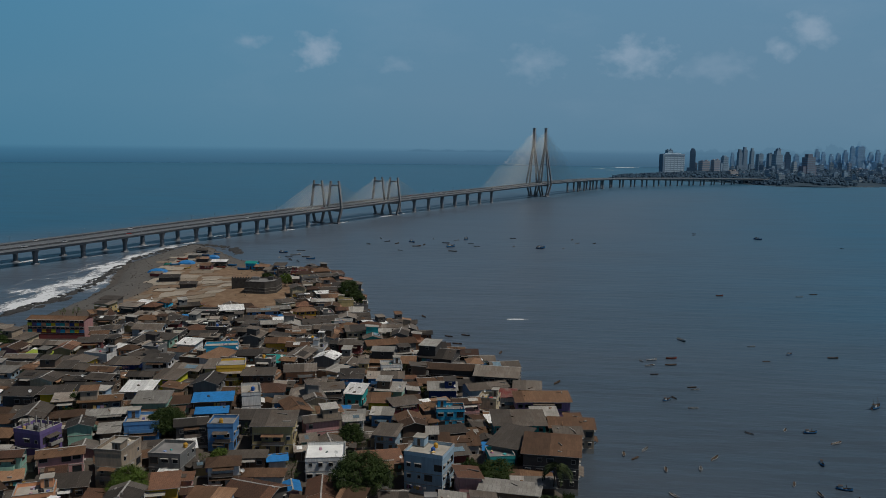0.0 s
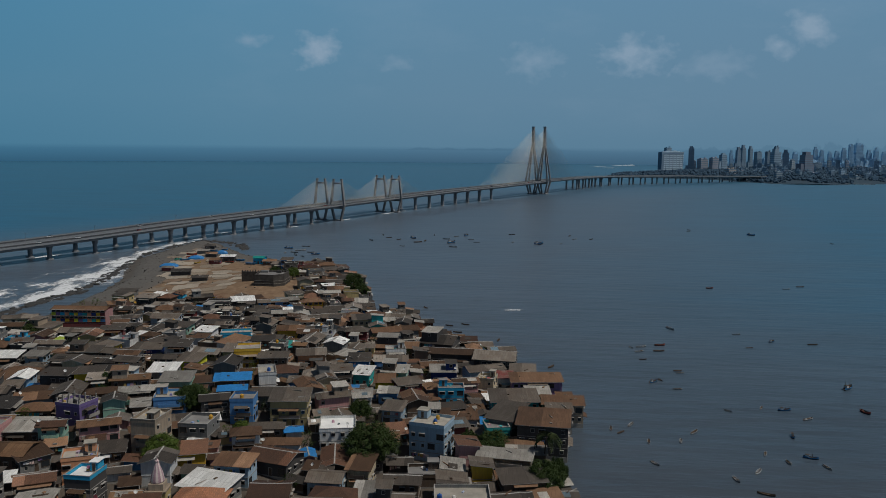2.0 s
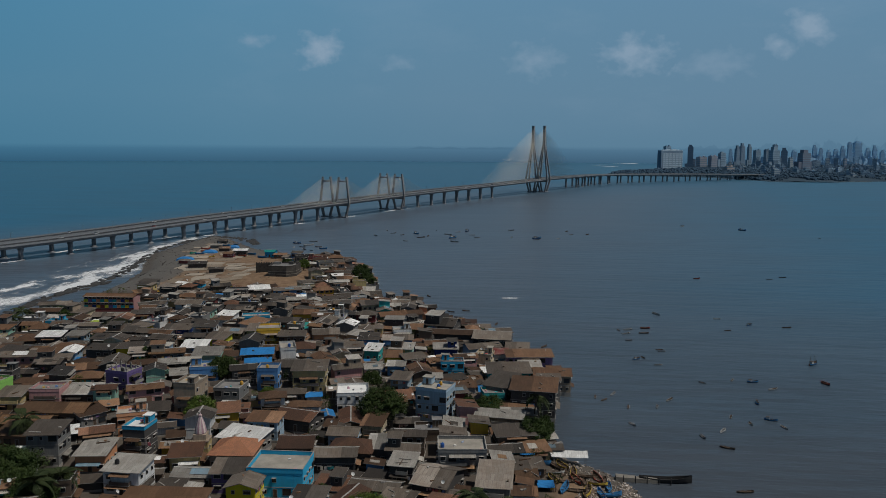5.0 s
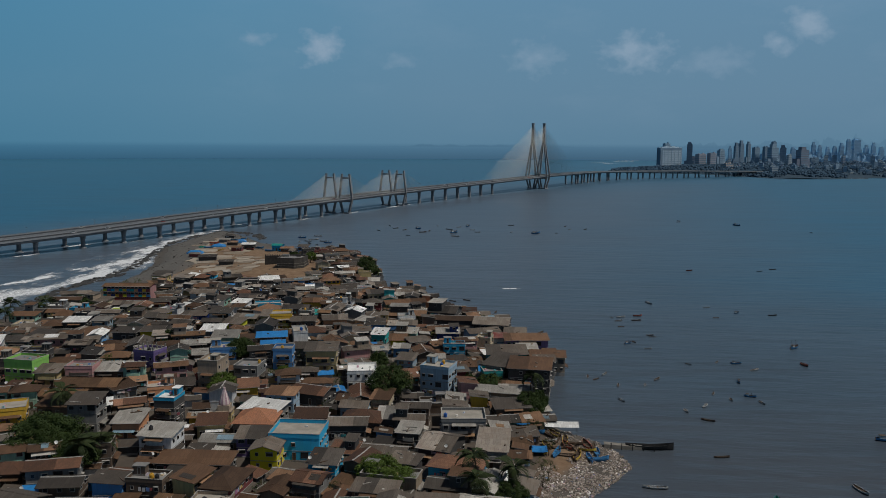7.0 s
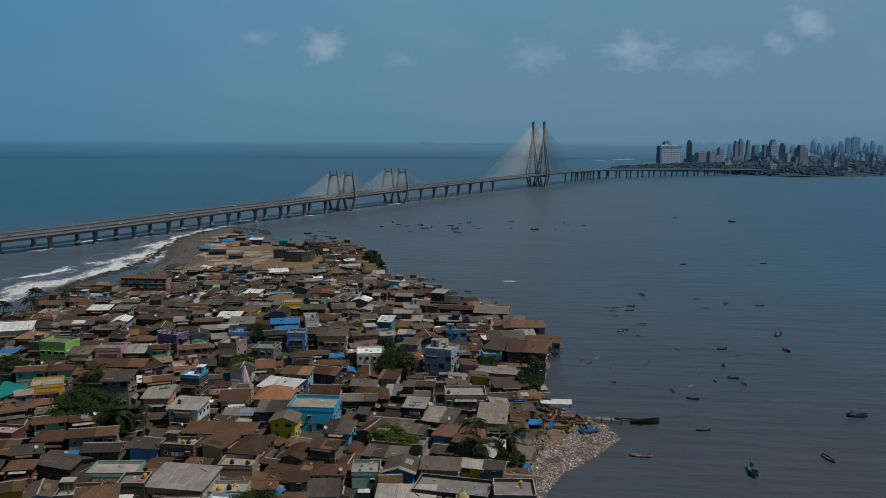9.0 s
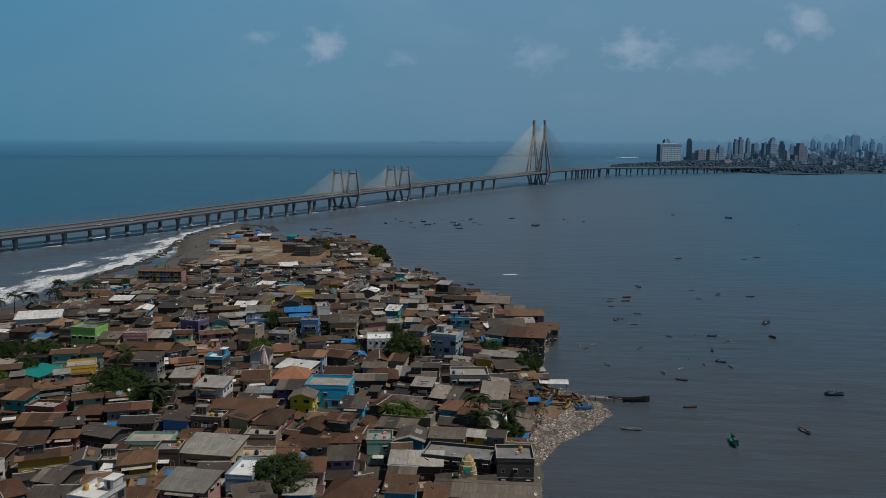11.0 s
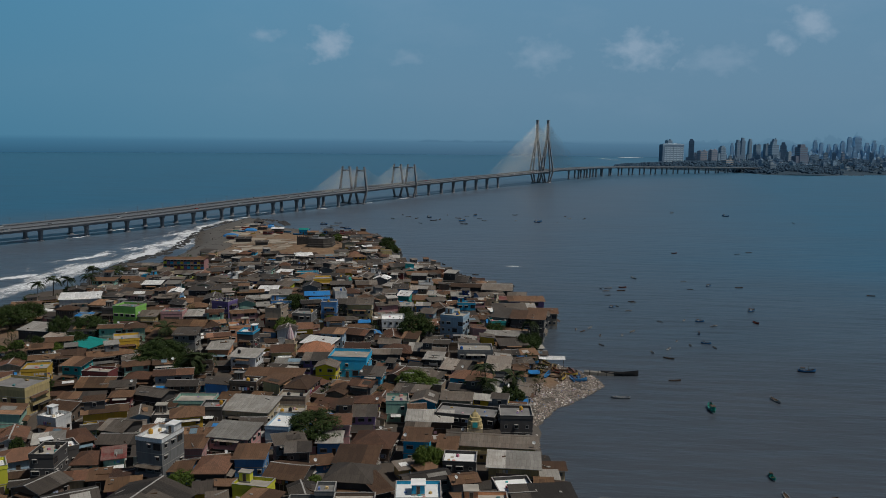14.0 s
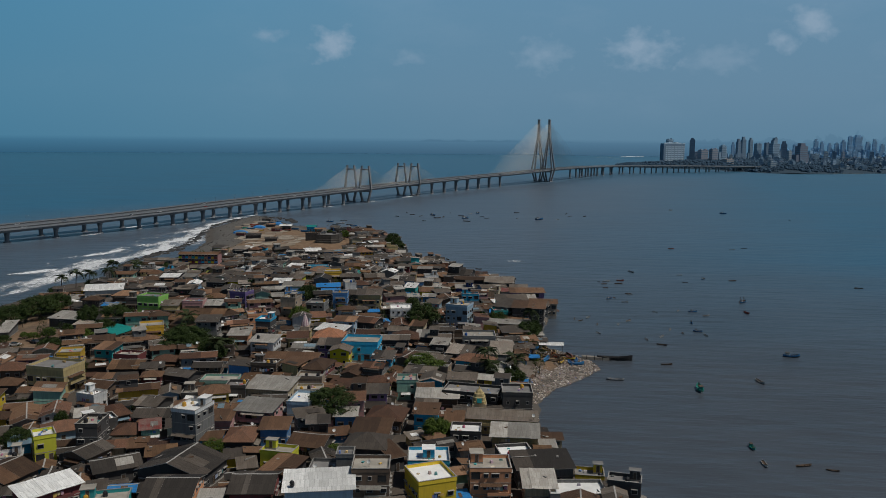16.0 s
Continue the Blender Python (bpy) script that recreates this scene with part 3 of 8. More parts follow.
def build_bridge():
    base = thing("bridge", "long grey concrete cable-stayed sea bridge with twin carriageways on many piers", "bridge", Matrix())
    girder = [(-8.2, 0), (8.2, 0), (8.2, -0.45), (4.2, -1.0), (3.0, -3.0), (-3.0, -3.0), (-4.2, -1.0), (-8.2, -0.45)]
    for off in (0.0, FAR_OFF):
        d = part("deck", sweep(girder, 0, BRIDGE_END, off).mesh("deck", M_CONC), base, label="pale concrete box girder deck")
        part("road_surface", sweep([(-7.4, 0.004), (7.4, 0.004), (7.4, 0.05), (-7.4, 0.05)], 0, BRIDGE_END, off).mesh("road_surface", M_ASPHALT), d, label="dark asphalt carriageway")
        for u in (-8.1, 7.75):
            part("parapet", sweep([(u, 0.0), (u + 0.35, 0.0), (u + 0.25, 1.0), (u + 0.1, 1.0)], 0, BRIDGE_END, off).mesh("parapet", M_RAIL), d)
    # piers every 42 m, left out under the long cable-stayed spans
    s_b, s_1, s_2 = s_at_y(1570), s_at_y(951), s_at_y(1086)
    s_first = s_at_y(548)
    stations = [s_first + 42.4 * k for k in range(-9, 60)]
    for s in stations:
        if s < 4 or s > BRIDGE_END - 40 or abs(s - s_b) < 200 or s_1 - 22 < s < s_2 + 22:
            continue
        for off in (0.0, FAR_OFF):
            p, d, r = on_deck(s, off)
            top = p.z - 3.0
            m = Matrix((( r.x, d.x, 0, p.x), (r.y, d.y, 0, p.y), (0, 0, 1, 0), (0, 0, 0, 1)))
            b = Build()
            oct_ = [(-1, -0.5), (-0.6, -1), (0.6, -1), (1, -0.5), (1, 0.5), (0.6, 1), (-0.6, 1), (-1, 0.5)]
            b.rings([[(u * w, v * t, z) for u, v in oct_] for w, t, z in ((1.9, 1.4, -2), (1.9, 1.4, top - 4.2), (2.3, 1.45, top - 2.6), (3.4, 1.6, top))])
            pier = part("pier", b.mesh("pier", M_CONC), base, m)
            pb = Build().rings([[(u * w, v * w, z) for u, v in oct_] for w, z in ((2.6, -2), (2.6, 0.5), (2.4, 0.8))])
            part("pile_cap", pb.mesh("pile_cap", M_CONC), pier, Matrix())
    # low towers
    for s_t in (s_1, s_2):
        for off in (0.0, FAR_OFF):
            p, d, r = on_deck(s_t, off)
            for sg in (-1, 1):
                b = Build()
                b.beam(p + r * sg * 3.6 + Vector((0, 0, -p.z - 2)), p + r * sg * 9.4, 2.0, 2.8, 2.2, 3.0, r)
                b.beam(p + r * sg * 9.4, Vector((p.x, p.y, 0)) + r * sg * 5.4 + Vector((0, 0, 50.0)), 2.2, 3.0, 1.7, 2.4, r)
                part("tower_leg", b.mesh("tower_leg", M_PYLON), base)
            q = Vector((p.x, p.y, 44.6))
            part("cross_beam", Build().beam(q - r * 5.6, q + r * 5.6, 1.6, 1.9, ax=d).mesh("cross_beam", M_PYLON), base)
            part("cross_beam", Build().beam(p - r * 9.0 + Vector((0, 0, -3.6)), p + r * 9.0 + Vector((0, 0, -3.6)), 2.0, 1.8, ax=d).mesh("cross_beam", M_PYLON), base)
            part("pile_cap", Build().box(-6.5, 6.5, -3.5, 3.5, -2, 1.2, 0, Matrix(((r.x, d.x, 0, p.x), (r.y, d.y, 0, p.y), (0, 0, 1, 0), (0, 0, 0, 1)))).mesh("pile_cap", M_CONC), base)
            for way in (-1, 1):
                for sg in (-1, 1):
                    for k in range(9):
                        a = Vector((p.x, p.y, 48.0 - k * 1.4)) + r * sg * 5.5
                        e, _, er = on_deck(s_t + way * (70 - 6.5 * k), off)
                        part("stay_cable", Build().tube(a, e + er * sg * 8.6, 0.12, n=4).mesh("stay_cable", M_CABLE), base)
    # tall twin tower
    for off in (0.0, FAR_OFF):
        p, d, r = on_deck(s_b, off)
        b = Build()
        node = Vector((p.x, p.y, 93.0))
        tip = Vector((p.x, p.y, 126.5))
        b.beam(node - Vector((0, 0, 4)), tip, 5.0, 5.0, 4.0, 4.0, r)
        shaft = part("tower_shaft", b.mesh("tower_shaft", M_PYLON), base)
        part("tower_head", Build().beam(tip, tip + Vector((0, 0, 2.0)), 4.6, 4.6, 4.6, 4.6, r).mesh("tower_head", M_RAIL), shaft)
        for i in (-1, 1):
            for j in (-1, 1):
                knee = p + r * i * 10.6 + d * j * 8.0
                b = Build()
                b.beam(node + r * i * 1.4 + d * j * 1.4, knee, 2.1, 2.1, 2.6, 2.6, r)
                b.beam(knee, Vector((p.x, p.y, -2)) + r * i * 4.2 + d * j * 4.0, 2.6, 2.6, 2.6, 2.6, r)
                part("tower_leg", b.mesh("tower_leg", M_PYLON), base)
        m = Matrix(((r.x, d.x, 0, p.x), (r.y, d.y, 0, p.y), (0, 0, 1, 0), (0, 0, 0, 1)))
        part("pile_cap", Build().box(-8, 8, -7.5, 7.5, -2, 1.6, 0, m).mesh("pile_cap", M_CONC), base)
        part("cross_beam", Build().box(-9.5, 9.5, -1.6, 1.6, p.z - 5.2, p.z - 3.0, 0, m).mesh("cross_beam", M_PYLON), base)
        for way in (-1, 1):
            for sg in (-1, 1):
                for k in range(26):
                    a = Vector((p.x, p.y, 122.5 - k * 1.1)) + r * sg * 1.6
                    e, _, er = on_deck(s_b + way * (200 - 6.9 * k), off)
                    part("stay_cable", Build().tube(a, e + er * sg * 8.4, 0.085, n=4).mesh("stay_cable", M_CABLE), base)
    lamp = Build().tube((0, 0, 0), (0, 0, 9), 0.14, 0.09, 5).tube((0, 0, 8.9), (2.4, 0, 9.5), 0.08, 0.07, 4).tube((0, 0, 8.9), (-2.4, 0, 9.5), 0.08, 0.07, 4).mesh("lamp_post", M_RAIL)
    head = Build().box(-0.35, 0.35, -0.14, 0.14, -0.06, 0.08).mesh("lamp_head", M_DISH)
    for k in range(8, 72):
        s = 30.0 * k
        if s > BRIDGE_END:
            break
        p, d, r = on_deck(s, 7.9)
        m = Matrix(((r.x, d.x, 0, p.x), (r.y, d.y, 0, p.y), (0, 0, 1, p.z + 1.0), (0, 0, 0, 1)))
        lp = part("lamp_post", lamp, base, m, "thin galvanised lamp post")
        part("lamp_head", head, lp, at(2.5, 0, 9.5))
        part("lamp_head", head, lp, at(-2.5, 0, 9.5))


build_bridge()


def car_kit():
    b = Build()
    b.rings([[(x, s * w, z) for x, z, w in ((-2.1, 0.35, 0.82), (2.1, 0.35, 0.82), (2.15, 0.8, 0.85), (1.1, 0.95, 0.85), (-2.0, 1.0, 0.85), (-2.15, 0.8, 0.85))] for s in (-1, 1)])
    cab = Build().rings([[(-1.7, -0.8, 0.97), (0.9, -0.8, 0.97), (0.9, 0.8, 0.97), (-1.7, 0.8, 0.97)], [(-1.2, -0.65, 1.48), (0.2, -0.65, 1.48), (0.2, 0.65, 1.48), (-1.2, 0.65, 1.48)]])
    wheel = Build().tube((0, -0.1, 0), (0, 0.1, 0), 0.33, n=10).mesh("wheel", M_RUBBER)
    bodies = [b.mesh("body", m) for m in M_CAR]
    return bodies, cab.mesh("cabin", M_GLASS), wheel


CAR_BODIES, CAR_CABIN, CAR_WHEEL = car_kit()


def car(m, paint, label, group):
    c = thing("car", label, "car", m, group)
    part("body", CAR_BODIES[paint], c)
    part("cabin", CAR_CABIN, c, label="dark glazed cabin")
    for x in (-1.35, 1.35):
        for y in (-0.75, 0.75):
            part("wheel", CAR_WHEEL, c, at(x, y, 0.33))
    return c


rc = random.Random(11)
CAR_WORDS = ["white car driving on the bridge deck", "dark car driving on the bridge deck", "silver car driving on the bridge deck", "red car driving on the bridge deck"]
for k in range(46):
    s = 190 + 34 * k + rc.uniform(-18, 18)
    off = rc.choice((-4.6, -1.4, 2.0, 5.0)) + (FAR_OFF if k % 3 == 0 else 0)
    p, d, r = on_deck(s, off)
    paint = rc.choice((0, 0, 0, 0, 0, 1, 2, 3))
    car(at(p.x, p.y, p.z + 0.05, math.degrees(math.atan2(d.y, d.x)) + (180 if off < -10 else 0)), paint, CAR_WORDS[paint], "cars on the bridge")


# ---- houses ----
class Sink:
    """One joined mesh for houses too many and too far to keep apart."""

    def __init__(self):
        self.v, self.f, self.s, self.mats = [], [], [], []

    def take(self, shape, m):
        n = len(self.v)
        self.v += [tuple(m @ Vector(p)) for p in shape.v]
        self.f += [tuple(n + i for i in f) for f in shape.f]
        ids = []
        for mt in shape.mats:
            if mt not in self.mats:
                self.mats.append(mt)
            ids.append(self.mats.index(mt))
        self.s += [ids[k] for k in shape.s]


class Shape(Build):
    """A Build that knows its materials and keeps one mesh for all its uses."""

    def __init__(self, *mats):
        self.v, self.f, self.s = [], [], []
        self.mats, self.data = list(mats), None

    def get(self, name):
        if self.data is None:
            self.data = self.mesh(name, self.mats)
        return self.data


def emit(name, shape, parent, m, label=""):
    """A part of a house, or, for the joined far ones, more of their mesh."""
    if isinstance(parent, tuple):
        sink, pm = parent
        sink.take(shape, pm @ m)
        return (sink, pm @ m)
    return part(name, shape.get(name), parent, m, label)


def rect(w, d, z):
    return [(-w / 2, -d / 2, z), (w / 2, -d / 2, z), (w / 2, d / 2, z), (-w / 2, d / 2, z)]


def window_shape(w, h, shade, frame_m):
    """A frame round a recessed pane, with a thin concrete sunshade."""
    s = Shape(frame_m, M_GLASS, M_SLAB)
    t, x, z = 0.09, w / 2, h / 2
    ring = lambda a, b, y: [(-a, y, -b), (a, y, -b), (a, y, b), (-a, y, b)]
    s.v = ring(x, z, 0.03) + ring(x, z, -0.06) + ring(x - t, z - t, -0.06) + ring(x - t, z - t, -0.005)
    for k in range(4):
        j = (k + 1) % 4
        s.f += [(k, j, 4 + j, 4 + k), (4 + k, 4 + j, 8 + j, 8 + k), (8 + k, 8 + j, 12 + j, 12 + k)]
        s.s += [0, 0, 0]
    s.f.append((12, 13, 14, 15))
    s.s.append(1)
    if shade:
        s.v += [(-x, 0.03, z + 0.13), (x, 0.03, z + 0.13), (-x, -0.5, z + 0.08), (x, -0.5, z + 0.08), (-x, -0.5, z), (x, -0.5, z)]
        s.f += [(7, 6, 21, 20), (20, 21, 19, 18), (18, 19, 17, 16), (7, 20, 18, 16), (6, 17, 19, 21)]
        s.s += [2] * 5
    return s


M_TARPS = [ROOFS["brown"], ROOFS["light"], ROOFS["rust"]]
M_RIM = plain_mat("pale_mortar_rim", (0.42, 0.40, 0.37), 0.85, 0.3, 1.2)
M_WFRAME = plain_mat("white_window_frame", (0.36, 0.36, 0.35), 0.6, 0.2, 2)
# the last is a dark pane standing in for a shaded verandah opening
WINDOWS = [window_shape(1.15, 1.15, True, M_FRAME), window_shape(1.5, 1.2, True, M_WFRAME),
           window_shape(0.9, 1.0, False, M_FRAME), window_shape(1.9, 1.1, True, M_FRAME), window_shape(2.1, 1.7, False, M_DOOR)]
DOOR = Shape(M_DOOR, M_FRAME)
DOOR.rings([[(x, y, z) for x, z in ((-0.55, 0), (0.55, 0), (0.55, 2.15), (-0.55, 2.15))] for y in (0.03, -0.06)], 1, False)
DOOR.add([(-0.55, -0.06, 0), (0.55, -0.06, 0), (0.55, -0.06, 2.15), (-0.55, -0.06, 2.15), (-0.45, -0.06, 0), (0.45, -0.06, 0), (0.45, -0.06, 2.05), (-0.45, -0.06, 2.05),
          (-0.45, -0.01, 0), (0.45, -0.01, 0), (0.45, -0.01, 2.05), (-0.45, -0.01, 2.05)],
         [(1, 2, 6, 5), (2, 3, 7, 6), (3, 0, 4, 7), (5, 6, 10, 9), (6, 7, 11, 10), (7, 4, 8, 11)], 1)
DOOR.f.append((16, 17, 18, 19))
DOOR.s.append(0)


def tank_shape(m):
    return Shape(m).lathe([(0.52, 0), (0.55, 0.05), (0.55, 0.35), (0.58, 0.38), (0.55, 0.42), (0.55, 0.8), (0.58, 0.84), (0.55, 0.88), (0.5, 1.05), (0.2, 1.22), (0.2, 1.3)], 12)


TANKS = [tank_shape(M_TANK), tank_shape(M_TANKB), tank_shape(M_TANKO)]
DISH = Shape(M_DISH).lathe([(0.05, 0.0), (0.3, 0.06), (0.46, 0.17), (0.48, 0.19), (0.3, 0.09), (0.03, 0.03)], 12)
DISH_POLE = Shape(M_PIPE).tube((0, 0, -0.4), (0, 0, 1.0), 0.05, n=5)


def walls_shape(w, d, h, mat_, top="flat", rise=0.0):
    """Outer walls in one skin, with plinth and floor bands; a gable or a pent top closes them."""
    s = Shape(mat_, M_SLAB)
    loops, slots = [rect(w + 0.14, d + 0.14, -1.3), rect(w + 0.14, d + 0.14, 0.35), rect(w, d, 0.36)], [1, 1]
    for k in range(1, int(h / 2.9 + 0.3)):
        z = 2.9 * k
        loops += [rect(w, d, z - 0.1), rect(w + 0.12, d + 0.12, z - 0.09), rect(w + 0.12, d + 0.12, z + 0.06), rect(w, d, z + 0.07)]
        slots += [0, 1, 1, 1]
    loops.append(rect(w, d, h))
    slots.append(0)
    for lp in loops:
        s.v += lp
    for i, sl in enumerate(slots):
        for j in range(4):
            s.f.append((i * 4 + j, i * 4 + (j + 1) % 4, i * 4 + 4 + (j + 1) % 4, i * 4 + 4 + j))
            s.s.append(sl)
    n = len(s.v)
    a, b, c, e = n - 4, n - 3, n - 2, n - 1
    if top == "gable":
        s.v += [(-w / 2, 0, h + rise), (w / 2, 0, h + rise)]
        s.f += [(a, b, n + 1, n), (b, c, n + 1), (c, e, n, n + 1), (e, a, n)]
    elif top == "pent":
        s.v += [(w / 2, d / 2, h + rise), (-w / 2, d / 2, h + rise)]
        s.f += [(a, b, n, n + 1), (b, c, n), (e, a, n + 1), (c, e, n + 1, n)]
    else:
        s.f.append((a, b, c, e))
    s.s += [0] * (len(s.f) - len(s.s))
    return s


def gable_shape(w, d, over, rise, mat_, sag=0.0, rim=None, half=None):
    """Two pitches of sheets under one ridge cap, with thickness and a tired ridge."""
    x, y, t = half or w / 2 + over, d / 2 + over, 0.12
    rim = rim or mat_
    drop = rise * over / (d / 2)
    s = Shape(mat_, rim)
    prof = [(-y, -drop), (-0.2, rise - 0.02), (-0.18, rise + 0.07), (0.18, rise + 0.07), (0.2, rise - 0.02), (y, -drop), (y, -drop - t), (0, rise - t), (-y, -drop - t)]
    for u, k in ((-x, 0), (-x * 0.4, 0.8), (x * 0.35, 1), (x, 0)):
        s.v += [(u, c, z - sag * k * (1 if abs(c) < 1 else 0.5)) for c, z in prof]
    n = len(prof)
    s.f = [(i * n + (j + 1) % n, i * n + j, i * n + n + j, i * n + n + (j + 1) % n) for i in range(3) for j in range(n)]
    s.f += [tuple(range(n)), tuple(reversed(range(3 * n, 4 * n)))]
    s.s = [1 if f is not None and i < 3 * n and i % n in (1, 2, 3) or i >= 3 * n else 0 for i, f in enumerate(s.f)]
    return s


def hip_shape(w, d, over, rise, mat_):
    x, y, t = w / 2 + over, d / 2 + over, 0.14
    if x < y:
        v = hip_shape(d, w, over, rise, mat_)
        v.v = [(-b, a, c) for a, b, c in v.v]
        return v
    r = max(0.5, x - y)
    s = Shape(mat_)
    s.v = [(-x, -y, 0), (x, -y, 0), (x, y, 0), (-x, y, 0), (-r, -0.15, rise), (r, -0.15, rise), (r, 0.15, rise), (-r, 0.15, rise)] + [(-x, -y, -t), (x, -y, -t), (x, y, -t), (-x, y, -t)]
    s.f = [(0, 1, 5, 4), (1, 2, 6, 5), (2, 3, 7, 6), (3, 0, 4, 7), (4, 5, 6, 7), (11, 10, 9, 8), (0, 8, 9, 1), (1, 9, 10, 2), (2, 10, 11, 3), (3, 11, 8, 0)]
    s.s = [0] * len(s.f)
    return s


def pent_shape(w, d, over, rise, mat_, sag=0.0, rim=None, half=None):
    """One pitch, falling to the front, a little uneven."""
    x, y, t = half or w / 2 + over, d / 2 + over, 0.11
    s = Shape(mat_, rim or mat_)
    us = (-x, -x * 0.3, x * 0.4, x)
    top = [(u, c, z - (sag if 0 < i < 3 else 0)) for c, z in ((-y, -rise * over / d - 0.03), (0, rise * 0.5), (y, rise * (1 + over / d) + 0.02)) for i, u in enumerate(us)]
    s.v = top + [(a, b, c - t) for a, b, c in top]
    for j in range(2):
        for i in range(3):
            q = (j * 4 + i, j * 4 + i + 1, j * 4 + i + 5, j * 4 + i + 4)
            s.f += [q, tuple(12 + k for k in reversed(q))]
    s.s = [0] * len(s.f)
    edge = [0, 1, 2, 3, 7, 11, 10, 9, 8, 4]
    for a, b in zip(edge, edge[1:] + edge[:1]):
        s.f.append((b, a, 12 + a, 12 + b))
        s.s.append(1)
    return s


def sheeted(make, w, d, over, rise, mat_, r, sag, rim):
    """A roof of one to three runs of sheets, laid at different times and lapped over one another."""
    n = r.choice((1, 1, 2, 2, 3)) if w > 5 else 1
    half = w / 2 + over
    cuts = [-half] + sorted(r.uniform(-0.7, 0.7) * half for _ in range(n - 1)) + [half]
    s = Shape(mat_, rim or mat_)
    for k, (a, b) in enumerate(zip(cuts, cuts[1:])):
        run = make(w, d, over, rise, mat_, sag, rim, max(0.3, (b - a) / 2 + (0.04 if n > 1 else 0)))
        q = len(s.v)
        lift = 0.0 if n == 1 else (0.0, 0.035, 0.015)[k]
        s.v += [(x + (a + b) / 2, y, z + lift) for x, y, z in run.v]
        s.f += [tuple(q + i for i in f) for f in run.f]
        s.s += run.s
    return s


def cloth_mat():
    s = Nodes("washing_and_odds", 0.85, 0, 0.2)
    r = s.ramp(s.random(), (0.0, (0.55, 0.54, 0.52)), (0.18, (0.10, 0.20, 0.45)), (0.3, (0.5, 0.12, 0.10)), (0.42, (0.62, 0.60, 0.56)), (0.55, (0.55, 0.36, 0.10)), (0.68, (0.12, 0.10, 0.09)), (0.8, (0.08, 0.35, 0.36)), (0.9, (0.5, 0.3, 0.36)), (1.0, (0.3, 0.25, 0.2)))
    return s.colour(r)


M_CLOTH = cloth_mat()


def wash_shape(r, n):
    """Clothes on a line in front of a wall."""
    s = Shape(M_CLOTH)
    x = 0.0
    for k in range(n):
        w, h = r.uniform(0.35, 0.9), r.uniform(0.5, 1.1)
        s.box(x, x + w, -0.34, -0.30, -h, r.uniform(-0.05, 0.05))
        x += w + r.uniform(0.05, 0.3)
    return s


def crate_shape(r):
    """A crate, pot or bundle with sloping sides."""
    a, b, h, q = r.uniform(0.2, 0.6), r.uniform(0.2, 0.45), r.uniform(0.2, 0.75), r.uniform(0.7, 1.1)
    return Shape(M_CLOTH).rings([rect(a * 2, b * 2, 0), rect(a * 2 * q, b * 2 * q, h * 0.9), rect(a * 1.7 * q, b * 1.7 * q, h)])


CRATES = [crate_shape(random.Random(k + 40)) for k in range(9)]
WASHING = [wash_shape(random.Random(k), 3 + k % 4) for k in range(8)]
AWNINGS = {}


def awning_shape(w, roof):
    """A lean-to sheet over a door or a balcony, on two struts."""
    key = (round(w), roof)
    if key not in AWNINGS:
        s = Shape(ROOFS[roof], M_PIPE)
        x = round(w) / 2
        top = [(-x, 0.05, 0.0), (x, 0.05, 0.0), (x, -0.7, -0.16), (-x, -0.7, -0.16), (x * 0.97, -1.35, -0.42), (-x, -1.4, -0.38)]
        s.v = top + [(a, b, c - 0.06) for a, b, c in top]
        s.f = [(1, 0, 3, 2), (2, 3, 5, 4), (6, 7, 8, 9), (9, 8, 10, 11), (5, 3, 9, 11), (3, 0, 6, 9), (1, 2, 8, 7), (2, 4, 10, 8), (4, 5, 11, 10)]
        s.s = [0] * 9
        for u in (-x * 0.85, x * 0.85):
            s.tube((u, -1.25, -0.42), (u, 0.0, -1.3), 0.045, n=4, slot=1)
        AWNINGS[key] = s
    return AWNINGS[key]


BALCONIES = {}


def balcony_shape(w, mat_):
    """A slab with a solid or barred rail."""
    key = (round(w), mat_.name)
    if key not in BALCONIES:
        s = Shape(M_SLAB, mat_)
        x = round(w) / 2
        s.box(-x, x, -1.1, 0.02, -0.14, 0.0, 0)
        s.box(-x, x, -1.1, -1.0, 0.004, 0.85, 1)
        s.box(-x, -x + 0.1, -0.996, 0.0, 0.004, 0.85, 1)
        s.box(x - 0.1, x, -0.996, 0.0, 0.004, 0.85, 1)
        BALCONIES[key] = s
    return BALCONIES[key]


def parapet_shape(w, d, h, mat_):
    """A low wall round the terrace with a plain coping."""
    s = Shape(mat_, M_SLAB)
    o, i = 0.2, -0.16
    loops = [rect(w + o, d + o, 0.0), rect(w + o, d + o, h), rect(w + o + 0.1, d + o + 0.1, h + 0.005), rect(w + o + 0.1, d + o + 0.1, h + 0.08), rect(w + i - 0.08, d + i - 0.08, h + 0.08),
             rect(w + i - 0.08, d + i - 0.08, h), rect(w + i, d + i, h - 0.005), rect(w + i, d + i, 0.12)]
    for lp in loops:
        s.v += lp
    for k in range(len(loops) - 1):
        for j in range(4):
            s.f.append((k * 4 + j, k * 4 + (j + 1) % 4, k * 4 + 4 + (j + 1) % 4, k * 4 + 4 + j))
            s.s.append(1 if 1 <= k <= 4 else 0)
    return s


